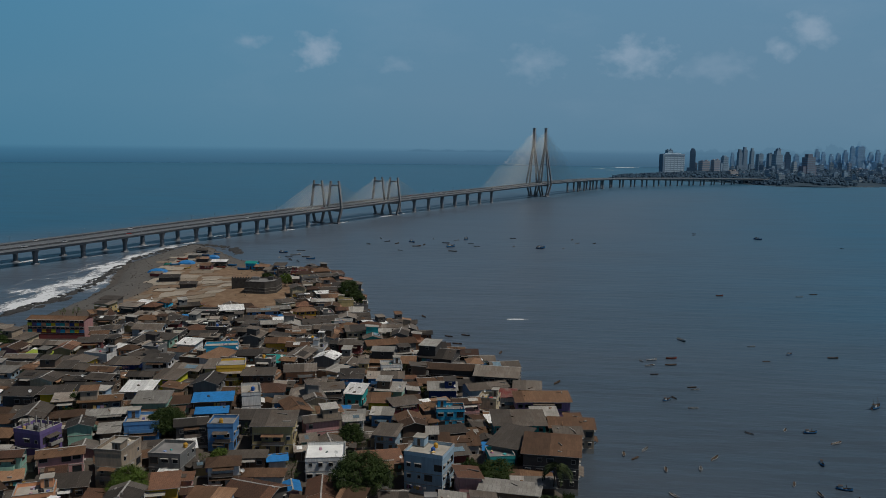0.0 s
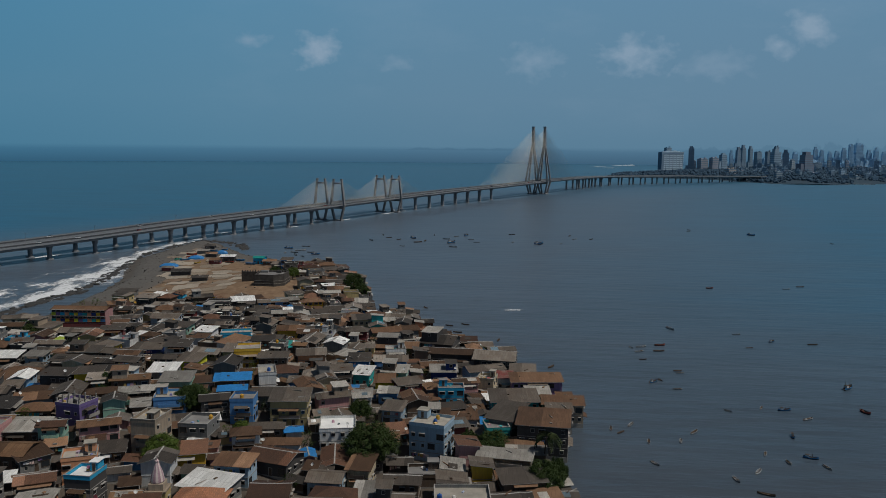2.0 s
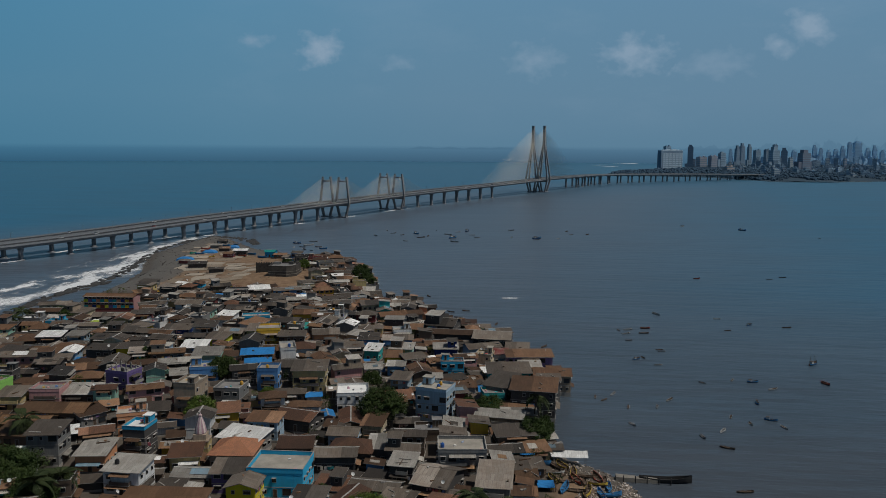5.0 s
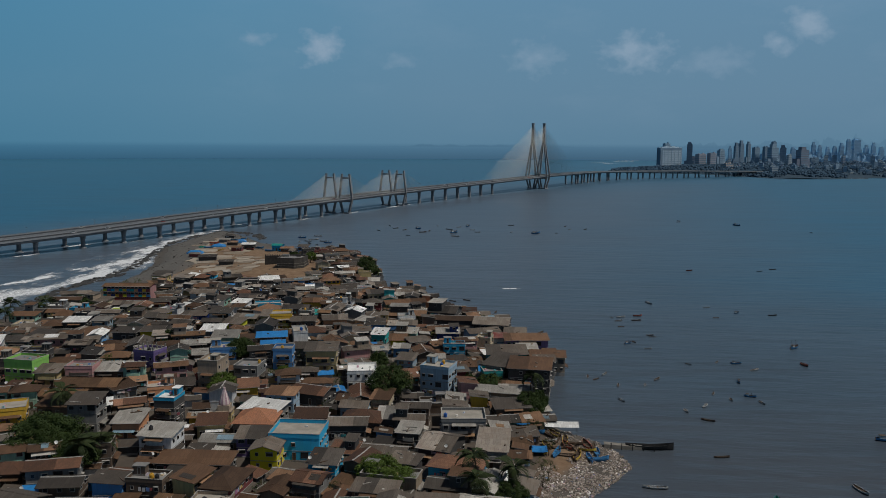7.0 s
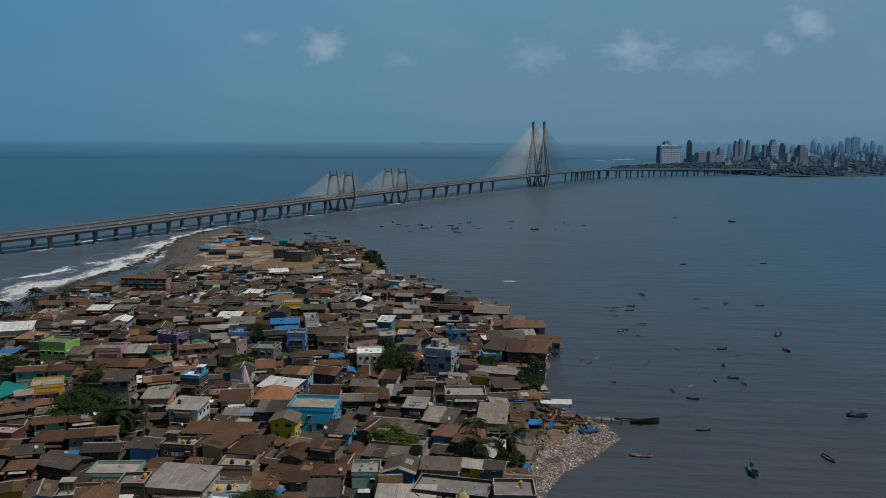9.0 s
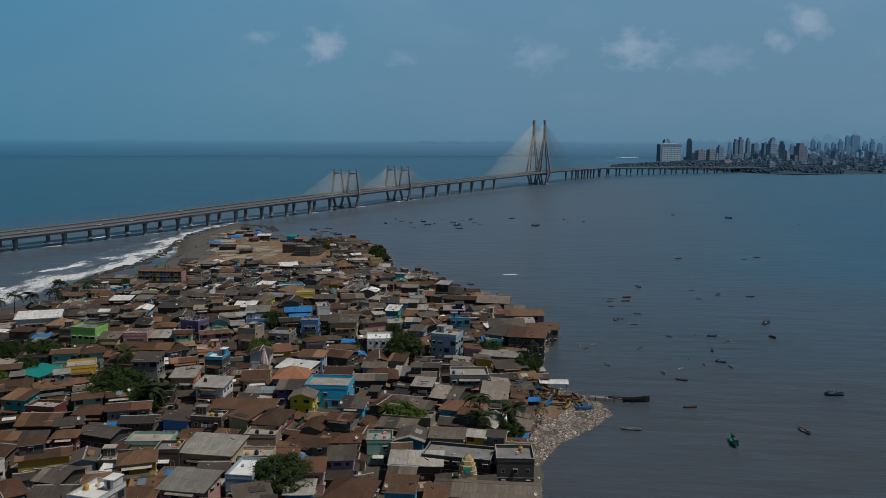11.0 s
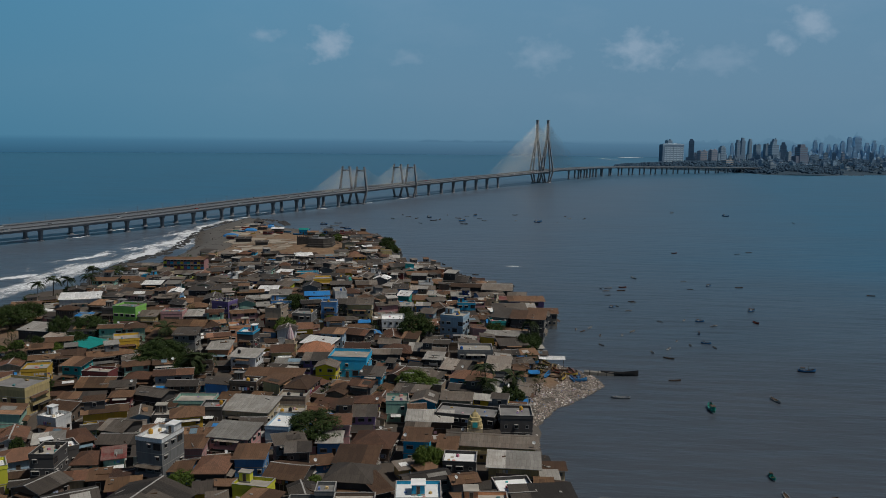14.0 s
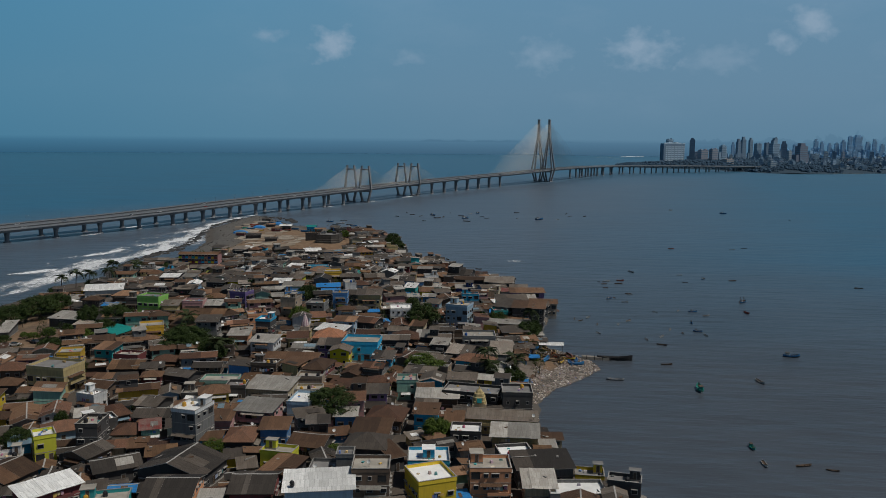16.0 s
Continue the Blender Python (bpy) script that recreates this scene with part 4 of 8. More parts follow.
ROOF_WORDS = {"grey": "grey asbestos", "brown": "weathered brown", "dark": "mossy dark", "rust": "rusty", "tile": "brown tiled",
              "red": "orange tiled", "light": "pale sheet", "white": "white sheet", "bluetin": "faded blue", "concrete": "pale concrete",
              "cement": "grey cement", "whitewash": "whitewashed", "tarp": "blue tarpaulin", "teal": "teal tarpaulin", "lime": "lime sheet", "redtin": "red sheet"}
WALL_WORDS = {"lemon": "bright yellow", "paleblue": "pale blue", "sky": "bright blue", "deepblue": "deep blue", "dark": "blackened"}
SHAPE_WORDS = {"gable": "gabled", "hip": "hipped", "pent": "sloping", "flat": "flat"}


def house(x, y, w, d, h, rot, shape="gable", roof="grey", wall="brown", rise=None, seed=None, cabin=None, tanks=0, dish=0, win=True, rail=0.95, over=0.7, patch=None, z=None, parapet=None, sink=None, bare=0):
    """One dwelling: walls, roof, windows, a door and what stands on its roof. Its front faces local -y."""
    r = random.Random(seed if seed is not None else int(x * 131 + y * 977))
    z = max(ground_z(x, y) if z is None else z, 0.8)
    floors = max(1, int(h / 2.9 + 0.3))
    size = ("single-storey", "two-storey", "three-storey", "four-storey")[min(floors, 4) - 1]
    label = "%s %s house with %s %s roof" % (size, WALL_WORDS.get(wall, wall), ROOF_WORDS[roof], SHAPE_WORDS[shape])
    base = (sink, at(x, y, z, rot)) if sink else thing("house", label, "house", at(x, y, z, rot), "village houses")
    top, one = h, Matrix()
    rim = M_RIM if r.random() < 0.7 else None
    if shape == "gable":
        rise = d * 0.15 if rise is None else rise
        emit("wall", walls_shape(w, d, h, WALLS[wall], "gable", rise), base, one)
        emit("roof", sheeted(gable_shape, w, d, over, rise, ROOFS[roof], r, r.uniform(0, 0.16), rim), base, at(0, 0, h + 0.13))
    elif shape == "hip":
        rise = min(w, d) * 0.26 if rise is None else rise
        emit("wall", walls_shape(w, d, h, WALLS[wall]), base, one)
        emit("roof", hip_shape(w, d, over, rise, ROOFS[roof]), base, at(0, 0, h + 0.15))
    elif shape == "pent":
        rise = d * 0.11 if rise is None else rise
        emit("wall", walls_shape(w, d, h, WALLS[wall], "pent", rise), base, one)
        emit("roof", sheeted(pent_shape, w, d, over, rise, ROOFS[roof], r, r.uniform(0, 0.08), rim), base, at(0, 0, h + 0.13 + 0.08))
    else:
        emit("wall", walls_shape(w, d, h, WALLS[wall]), base, one)
        emit("terrace", Shape(ROOFS[roof]).box(-w / 2 - 0.06, w / 2 + 0.06, -d / 2 - 0.06, d / 2 + 0.06, 0.004, 0.16), base, at(0, 0, h))
        if rail:
            emit("parapet", parapet_shape(w, d, rail, WALLS[parapet or wall]), base, at(0, 0, h + 0.004))
        top = h + 0.164
        if cabin:
            cw, cd = min(w * 0.38, 3.4), min(d * 0.45, 3.6)
            cx, cy = {"l": (-w / 2 + cw / 2 + 0.1, d / 2 - cd / 2 - 0.1), "r": (w / 2 - cw / 2 - 0.1, d / 2 - cd / 2 - 0.1), "c": (0.0, 0.0), "f": (w / 2 - cw / 2 - 0.1, -d / 2 + cd / 2 + 0.1)}[cabin]
            cb = emit("stair_cabin", walls_shape(cw - 0.5, cd - 0.5, 2.4, WALLS[parapet or wall]), base, at(cx, cy, top))
            emit("cabin_roof", Shape(ROOFS[roof]).box(-cw / 2, cw / 2, -cd / 2, cd / 2, 0.004, 0.16), cb, at(0, 0, 2.4))
            emit("door", DOOR, cb, at(0, -cd / 2 + 0.22, 0.37, 0, (0.8, 1, 0.85)))
    if win:
        for fl in range(floors):
            zc = fl * 2.9 + 1.75
            if zc + 0.75 > h + 0.1:
                continue
            for cx, cy, a, ln in ((0, -d / 2, 0, w), (w / 2, 0, 90, d), (-w / 2, 0, -90, d)):
                n = max(1, int(ln / 2.4))
                for k in range(n):
                    if r.random() < 0.15 or sink and a == -90:
                        continue
                    u = (k + 0.5) / n * ln - ln / 2 + r.uniform(-0.2, 0.2)
                    ca, sa = math.cos(radians(a)), math.sin(radians(a))
                    px, py = cx + ca * u, cy + sa * u
                    if fl == 0 and a == 0 and k == n // 2:
                        emit("door", DOOR, base, at(px + sa * 0.08, py - ca * 0.08, 0.3, a))
                    else:
                        emit("window", WINDOWS[r.choice((0, 0, 1, 2, 3, 4))], base, at(px, py, zc, a))
    if bare:
        for i in range(4):
            for j in range(3):
                px, py = (i / 3 - 0.5) * (w - 0.5), (j / 2 - 0.5) * (d - 0.5)
                emit("column", BARE_COLUMN, base, at(px, py, top))
        emit("scaffold_pole", Shape(M_WOOD).tube((-w / 2, -d / 2, 1.5), (w / 2, -d / 2, 1.7), 0.06, n=5), base, at(0, 0, top))
        emit("scaffold_pole", Shape(M_WOOD).tube((-w / 2, d / 2, 1.9), (w / 2, d / 2, 1.6), 0.06, n=5), base, at(0, 0, top))
    smooth_front = not sink and wall in ("lemon", "yellow", "sky", "lime", "green", "paleblue")
    if win and w > 4.0 and r.random() < 0.6 and not smooth_front:
        ln = max(2.0, min(w * r.uniform(0.4, 0.95), 7))
        roofing = r.choice(("grey", "rust", "light", "brown", "dark", "dark", "grey", "brown", "white", "bluetin"))
        emit("awning", awning_shape(ln, roofing), base, at(r.uniform(-0.5, 0.5) * (w - ln), -d / 2 - 0.03, 2.75))
    if floors > 1 and w > 4.5 and r.random() < 0.45 and not smooth_front:
        ln = max(2.0, min(w * r.uniform(0.5, 0.9), 7))
        emit("balcony", balcony_shape(ln, r.choice((WALLS[wall], M_PIPE, WALLS[wall], M_SLAB))), base, at(r.uniform(-0.4, 0.4) * (w - ln), -d / 2 - 0.03, 3.1))
        if h > 5.2:
            emit("awning", awning_shape(ln, r.choice(("grey", "brown", "light"))), base, at(0, -d / 2 - 0.03, min(h - 0.1, 5.75)))
    if r.random() < 0.4 and w > 4:
        emit("washing", WASHING[r.randrange(8)], base, at(r.uniform(-0.45, 0.1) * w, -d / 2, min(h - 0.5, r.choice((2.3, 4.9, 5.0)))), "washing hung out along the wall")
    if shape == "flat":
        for k in range(r.randint(2, 5)):
            emit("crate", CRATES[r.randrange(9)], base, at(r.uniform(-0.4, 0.4) * w, r.uniform(-0.4, 0.4) * d, top, r.uniform(0, 90)))
    for k in range(tanks):
        tx, ty = r.uniform(-w / 2 + 0.9, w / 2 - 0.9), r.uniform(-d / 2 + 0.9, d / 2 - 0.9)
        emit("water_tank", TANKS[r.choice((0, 0, 0, 0, 0, 1, 2))], base, at(tx, ty, top if shape == "flat" else h + rise * 0.6))
    if dish or r.random() < 0.07:
        dx, dy = (r.uniform(-w / 2 + 0.6, w / 2 - 0.6), r.uniform(-d / 2 + 0.6, d / 2 - 0.6)) if shape == "flat" else (r.choice((-1, 1)) * (w / 2 - 0.5), -d / 2 + 0.1)
        pole = emit("pole", DISH_POLE, base, at(dx, dy, top + (0.35 if shape == "flat" else 0.5)))
        emit("satellite_dish", DISH, pole, pose(0, -0.1, 1.0, 55, 0, r.uniform(-40, 40)), "white satellite dish")
    if shape in ("gable", "pent") and w > 4:
        for k in range(r.choice((0, 0, 1, 1, 2, 3))):
            u, t = r.uniform(-0.45, 0.45) * w, r.uniform(-0.42, 0.42) * d
            zz = rise * (1 - abs(t) / (d / 2)) if shape == "gable" else rise * (t / d + 0.5) + 0.1
            bx = Shape(r.choice((M_WOOD, M_SLAB, ROOFS["light"], M_TARPS[k % 3])))
            a, c = r.choice(((1.1, 0.09), (0.35, 0.3), (0.5, 0.2), (1.6, 0.12)))
            bx.box(-a, a, -c, c, -0.1, r.uniform(0.06, 0.22))
            emit("roof_weight", bx, base, pose(u, t, h + 0.16 + zz, 0, 0, r.uniform(0, 180)), "plank or block weighing down the sheets")
    if shape in ("gable", "pent") and w * d > 42 and h > 3.15 and (sink or y > 215) and r.random() < 0.15 and not smooth_front:
        uw, ud = w * r.uniform(0.32, 0.5), d * r.uniform(0.5, 0.75)
        side = r.choice((-1, 1))
        room = emit("upper_room", walls_shape(uw, ud, 2.3 + rise, WALLS[r.choice((wall, wall, "grey", "dark", "brown", "dark", "beige"))], "pent", 0.35), base, at(side * (w - uw) / 2 * 0.9, r.uniform(-0.1, 0.15) * d, h - 0.2))
        emit("room_roof", pent_shape(uw, ud, 0.45, 0.35, ROOFS[r.choice(("grey", "light", "brown", "dark", "grey", "brown"))], 0.04, rim), room, at(0, 0, 2.3 + rise + 0.2))
        emit("window", WINDOWS[r.choice((0, 2))], room, at(0, -ud / 2, 1.3 + rise))
    if win and d > 4.5 and r.random() < 0.5 and not smooth_front:
        ln, side = max(2.0, min(d * r.uniform(0.5, 0.9), 7)), r.choice((-1, 1, 1))
        emit("awning", awning_shape(ln, r.choice(("grey", "brown", "light", "dark", "brown", "rust", "grey"))), base, at(side * (w / 2 + 0.03), r.uniform(-0.3, 0.3) * (d - ln), 2.6, 90 * side))
    if patch and shape in ("gable", "pent"):
        tilt = math.degrees(math.atan(rise / (d / 2 if shape == "gable" else d)))
        pw, pd = r.uniform(0.25, 0.5) * w, r.uniform(0.5, 0.8) * d * (0.5 if shape == "gable" else 0.8)
        py = -d / 4 if shape == "gable" else 0.0
        emit("roof_patch", Shape(ROOFS[patch]).box(-pw / 2, pw / 2, -pd / 2, pd / 2, 0.0, 0.05), base,
             pose(r.uniform(-0.5, 0.5) * (w - pw), py, h + 0.13 + rise / 2 + (0.02 if shape == "gable" else 0.1), tilt, 0, 0), "loose sheets laid over the roof")
    return base


BARE_COLUMN = Shape(M_SLAB, M_PIPE).box(-0.16, 0.16, -0.16, 0.16, 0, 1.9)
for u_, v_ in ((-0.1, -0.1), (0.1, -0.1), (0.1, 0.1), (-0.1, 0.1)):
    BARE_COLUMN.tube((u_, v_, 1.8), (u_ * 1.3, v_ * 1.2, 2.9), 0.03, n=4, slot=1)
TAKEN = []


BRIGHT = ("lemon", "yellow", "sky", "lime", "green", "ochre", "khaki", "teal", "orange", "purple", "paleblue", "blue", "white")
FRONTS, LOW = [], []


def lm(x, y, w, d, h, rot, *args, **kw):
    """A house of known place; keeps the lanes' filling away from it."""
    TAKEN.append((x, y, w, d, radians(rot)))
    wall = args[2] if len(args) > 2 else ""
    lane = 4.0 if wall in BRIGHT else 2.2
    a = radians(rot)
    FRONTS.append((x + math.sin(a) * (d + lane) / 2, y - math.cos(a) * (d + lane) / 2, w * 0.8, lane, a))
    if wall in BRIGHT or h > 7.5:
        reach = 9.0 + h
        LOW.append((x + math.sin(a) * (d + reach) / 2, y - math.cos(a) * (d + reach) / 2, w + 1.5, reach, a))
    return house(x, y, w, d, h, rot, *args, **kw)


def kept_low(x, y):
    """Whether a spot lies in front of a tall or bright house, where only low huts stand."""
    for tx, ty, tw, td, tr in LOW:
        u, v = (x - tx) * math.cos(tr) + (y - ty) * math.sin(tr), -(x - tx) * math.sin(tr) + (y - ty) * math.cos(tr)
        if abs(u) < tw / 2 and abs(v) < td / 2:
            return True
    return False


def clear(x, y, w, d, rot):
    """Whether a footprint is free of every placed one."""
    c, s = math.cos(radians(rot)), math.sin(radians(rot))
    pts = [(x + c * u * w / 2 - s * v * d / 2, y + s * u * w / 2 + c * v * d / 2) for u in (-0.92, 0, 0.92) for v in (-0.92, 0, 0.92)]
    for tx, ty, tw, td, tr in TAKEN:
        if abs(tx - x) + abs(ty - y) > 60:
            continue
        ct, st = math.cos(tr), math.sin(tr)
        for px, py in pts:
            u, v = (px - tx) * ct + (py - ty) * st, -(px - tx) * st + (py - ty) * ct
            if abs(u) < tw / 2 + 0.3 and abs(v) < td / 2 + 0.3:
                return False
        for u, v in ((0, 0), (0.46, 0.46), (-0.46, 0.46), (0.46, -0.46), (-0.46, -0.46)):
            px, py = tx + ct * u * tw - st * v * td, ty + st * u * tw + ct * v * td
            a, b = (px - x) * c + (py - y) * s, -(px - x) * s + (py - y) * c
            if abs(a) < w / 2 and abs(b) < d / 2:
                return False
    return True


lm(-127.9, 173.0, 17.7, 9.0, 4.0, 3, "gable", "rust", "brown")
lm(-132.2, 165.1, 13.0, 7.0, 3.5, 2, "gable", "rust", "brown")
lm(-130.1, 158.1, 9.7, 8.0, 3.5, 1, "pent", "rust", "brown")
lm(-61.9, 139.6, 8.0, 7.0, 5.9, 92, "gable", "grey", "lemon")
LOW.append((-61.9, 127.5, 10, 15, 0))
FRONTS.append((-61.9, 133.6, 7.0, 4.0, 0))
lm(-79.0, 133.5, 19.0, 6.5, 3.0, 2, "pent", "brown", "dark")
lm(-147.1, 93.7, 10.5, 14.0, 8.0, 82, "flat", "cement", "khaki")
lm(-83.3, 53.2, 7.3, 9.0, 11.6, -11, "flat", "whitewash", "grey", cabin='r', tanks=1, parapet='white')
lm(-108.6, 46.6, 5.7, 8.0, 8.5, 7, "flat", "concrete", "dark", tanks=2)
lm(-118.8, 40.6, 5.2, 6.0, 6.6, 38, "flat", "whitewash", "lime")
lm(-127.7, 44.0, 4.7, 5.0, 3.0, 33, "pent", "bluetin", "sky")
lm(-118.5, 23.2, 9.5, 12.0, 4.0, 74, "gable", "brown", "dark")
lm(-101.7, 14.1, 12.5, 7.0, 5.2, 53, "pent", "white", "maroon")
lm(-70.3, 54.7, 7.4, 10.0, 4.0, 7, "hip", "tile", "dark")
lm(-62.6, 60.6, 7.2, 7.0, 5.2, 7, "pent", "brown", "blue")
lm(-71.2, 72.6, 10.8, 9.0, 6.0, -5, "pent", "light", "pink")
lm(-80.7, 65.4, 7.5, 6.5, 5.0, 7, "pent", "brown", "pink")
lm(-78.5, 53.7, 6.2, 7.0, 4.0, 7, "gable", "brown", "blue")
lm(-102.0, 69.8, 9.7, 8.0, 3.5, 7, "gable", "dark", "dark")
lm(-114.2, 69.1, 5.7, 10.0, 3.4, 44, "hip", "tile", "brown")
lm(-97.3, 56.6, 4.8, 6.0, 4.5, 25, "pent", "redtin", "mint", patch='light')
lm(-103.6, 56.1, 6.3, 8.0, 3.2, 11, "hip", "tile", "cream")
lm(-106.4, 39.9, 8.4, 8.0, 3.5, 72, "gable", "dark", "brown")
lm(-77.7, 33.0, 12.5, 17.0, 4.5, 81, "gable", "dark", "dark", patch='grey')
lm(-94.8, 32.0, 10.4, 9.0, 4.0, 36, "gable", "dark", "dark", patch='light')
lm(-73.4, 17.8, 10.7, 12.0, 5.5, 7, "gable", "dark", "orange")
lm(-56.4, 24.7, 9.4, 12.0, 4.5, 7, "gable", "dark", "maroon")
lm(-52.9, 35.7, 7.3, 9.0, 4.0, -17, "pent", "brown", "dark")
lm(-56.4, 43.8, 8.5, 5.0, 4.5, -6, "flat", "concrete", "lime", cabin='l')
lm(-60.5, 81.3, 6.6, 11.0, 6.0, -2, "flat", "whitewash", "paleblue")
lm(-46.1, 76.7, 6.1, 6.0, 4.0, 7, "pent", "light", "blue")
lm(-33.9, 77.5, 10.3, 11.0, 4.0, -3, "hip", "tile", "brown")
lm(-35.6, 62.8, 9.8, 9.0, 5.0, 0, "pent", "brown", "brown")
lm(-35.0, 53.5, 10.9, 10.0, 4.5, -2, "hip", "dark", "dark")
lm(-50.7, 54.6, 9.3, 10.0, 4.0, -7, "gable", "brown", "dark")
lm(-21.9, 75.6, 6.5, 7.0, 6.5, -0, "pent", "brown", "sky")
lm(-2.0, 79.3, 23.6, 9.0, 5.0, -1, "gable", "grey", "khaki")
lm(-10.0, 98.9, 17.6, 9.0, 5.5, -8, "flat", "cement", "dark")
lm(4.2, 95.8, 9.2, 9.0, 7.0, 4, "flat", "cement", "dark", tanks=1)
lm(-20.7, 95.0, 12.7, 7.0, 5.0, 3, "pent", "light", "brown")
lm(-9.4, 63.3, 8.2, 7.0, 5.5, 1, "flat", "whitewash", "dark")
lm(4.1, 64.8, 12.4, 8.0, 5.0, -0, "pent", "light", "khaki")
lm(-17.1, 40.3, 10.1, 9.0, 6.5, 7, "flat", "whitewash", "sky", cabin='c')
lm(-15.2, 27.4, 9.2, 10.0, 7.5, 27, "flat", "whitewash", "yellow")
lm(-1.6, 32.4, 9.6, 8.0, 8.5, 7, "flat", "concrete", "orange", cabin='l')
lm(4.3, 49.0, 8.5, 9.0, 5.0, 15, "flat", "whitewash", "dark")
lm(11.1, 44.6, 13.7, 9.0, 5.0, 12, "pent", "dark", "grey")
lm(18.8, 30.7, 13.0, 8.0, 4.0, 7, "flat", "whitewash", "grey")
lm(10.1, 32.9, 7.0, 8.0, 5.0, 5, "pent", "light", "cream")
lm(-29.1, 27.3, 8.6, 8.0, 9.0, 7, "flat", "concrete", "brown", dish=1)
lm(-39.7, 19.8, 15.0, 9.0, 7.6, 13, "pent", "white", "paleblue", tanks=1)
lm(-36.7, 33.8, 4.1, 5.0, 8.8, 7, "flat", "cement", "grey")
lm(-41.6, 32.6, 6.9, 7.0, 5.5, 4, "flat", "cement", "grey", dish=1)
lm(-28.4, 49.1, 3.7, 9.0, 4.0, 36, "pent", "brown", "dark")
lm(-193.7, 212.5, 16.4, 10.0, 7.5, 23, "pent", "white", "white")
lm(-155.5, 182.6, 10.2, 8.0, 7.5, -6, "flat", "cement", "green")
lm(-141.7, 152.0, 8.8, 9.0, 4.0, 27, "flat", "concrete", "ochre")
lm(-153.7, 147.3, 11.1, 8.0, 3.0, 80, "pent", "teal", "cream")
lm(-117.3, 150.1, 7.8, 8.0, 8.5, 8, "pent", "grey", "grey")
lm(-104.7, 150.2, 7.3, 9.0, 4.6, 8, "pent", "light", "orange")
lm(-91.5, 141.0, 9.0, 8.0, 6.2, -2, "pent", "light", "white", tanks=1)
lm(-97.1, 158.9, 6.1, 7.0, 8.0, -2, "flat", "whitewash", "dark", parapet='sky', cabin='r')
lm(-155.0, 116.2, 7.8, 8.0, 5.0, 19, "flat", "concrete", "ochre")
lm(-133.1, 116.3, 9.1, 6.0, 5.0, -2, "flat", "concrete", "maroon")
lm(-143.0, 120.3, 6.8, 7.0, 6.0, -4, "pent", "brown", "teal")
lm(-130.0, 110.2, 10.5, 11.0, 4.0, 8, "gable", "rust", "dark")
lm(-183.0, 164.2, 13.4, 9.0, 4.0, -5, "pent", "light", "dark")
lm(-145.7, 179.5, 6.7, 7.0, 5.0, 8, "pent", "grey", "khaki")
lm(-137.3, 184.0, 8.7, 7.0, 5.0, 8, "flat", "cement", "pink")
lm(-128.5, 187.5, 8.8, 8.0, 3.5, 8, "pent", "light", "brown")
lm(-71.7, 161.3, 11.0, 11.0, 4.0, 3, "hip", "red", "beige")
lm(-72.3, 169.7, 12.1, 8.0, 4.0, -14, "pent", "white", "grey")
lm(-55.9, 149.0, 13.8, 11.5, 6.5, 1, "flat", "concrete", "sky", rail=1.2)
lm(-23.0, 208.0, 10.1, 9.0, 10.0, -14, "flat", "concrete", "paleblue", cabin='l', tanks=2)
lm(8.4, 219.1, 14.2, 13.0, 9.0, -5, "pent", "brown", "dark", rise=0.8)
lm(-2.3, 226.8, 8.2, 13.0, 7.5, -21, "pent", "grey", "grey")
lm(-0.4, 247.5, 14.9, 10.0, 6.0, 7, "pent", "grey", "teal")
lm(7.3, 269.8, 17.3, 8.0, 6.0, 7, "pent", "brown", "lilac")
lm(17.0, 260.4, 4.6, 7.0, 4.5, 7, "pent", "brown", "deepblue")
lm(-5.3, 218.9, 6.6, 7.0, 6.0, 13, "flat", "cement", "teal")
lm(-50.1, 210.0, 9.9, 11.0, 5.5, 11, "flat", "whitewash", "white", dish=1)
lm(-79.6, 216.2, 6.7, 7.0, 7.0, 7, "flat", "cement", "blue", tanks=1)
lm(-66.7, 220.6, 10.7, 9.0, 8.0, 7, "pent", "grey", "khaki")
lm(-74.3, 231.4, 9.4, 9.0, 5.0, 7, "gable", "grey", "grey")
lm(-91.2, 239.6, 10.7, 6.0, 4.5, 15, "pent", "tarp", "brown")
lm(-87.1, 227.6, 8.0, 3.5, 5.0, 16, "pent", "tarp", "brown")
lm(-96.4, 270.0, 9.1, 9.0, 7.0, 16, "flat", "concrete", "ochre")
lm(-102.0, 267.3, 3.0, 8.0, 7.0, 7, "pent", "grey", "khaki")
lm(-113.4, 260.1, 7.8, 8.0, 4.5, -6, "pent", "grey", "lime")
lm(-121.1, 198.6, 7.1, 8.0, 6.5, 77, "flat", "cement", "purple", bare=1, tanks=1)
lm(-95.3, 189.0, 6.7, 9.0, 9.0, -3, "flat", "concrete", "beige", cabin='f')
lm(-86.1, 198.2, 8.0, 9.0, 5.6, -1, "flat", "cement", "grey", tanks=1)
lm(-107.2, 233.5, 9.1, 8.0, 4.5, 10, "pent", "light", "mint")
lm(-116.9, 246.0, 8.4, 8.0, 4.0, 7, "pent", "white", "grey")
lm(-101.3, 215.0, 8.8, 8.0, 5.0, 16, "flat", "concrete", "blue", cabin='l')
lm(-125.8, 278.7, 8.7, 7.0, 6.0, 7, "pent", "grey", "white")
lm(-138.6, 281.2, 10.2, 7.0, 4.5, 7, "pent", "grey", "deepblue")
lm(-183.9, 301.6, 10.2, 6.0, 3.4, -10, "pent", "lime", "dark")
lm(-148.1, 379.8, 11.5, 8.0, 6.0, 8, "flat", "cement", "dark")
lm(-138.3, 387.7, 10.6, 8.0, 5.5, 22, "pent", "white", "dark")
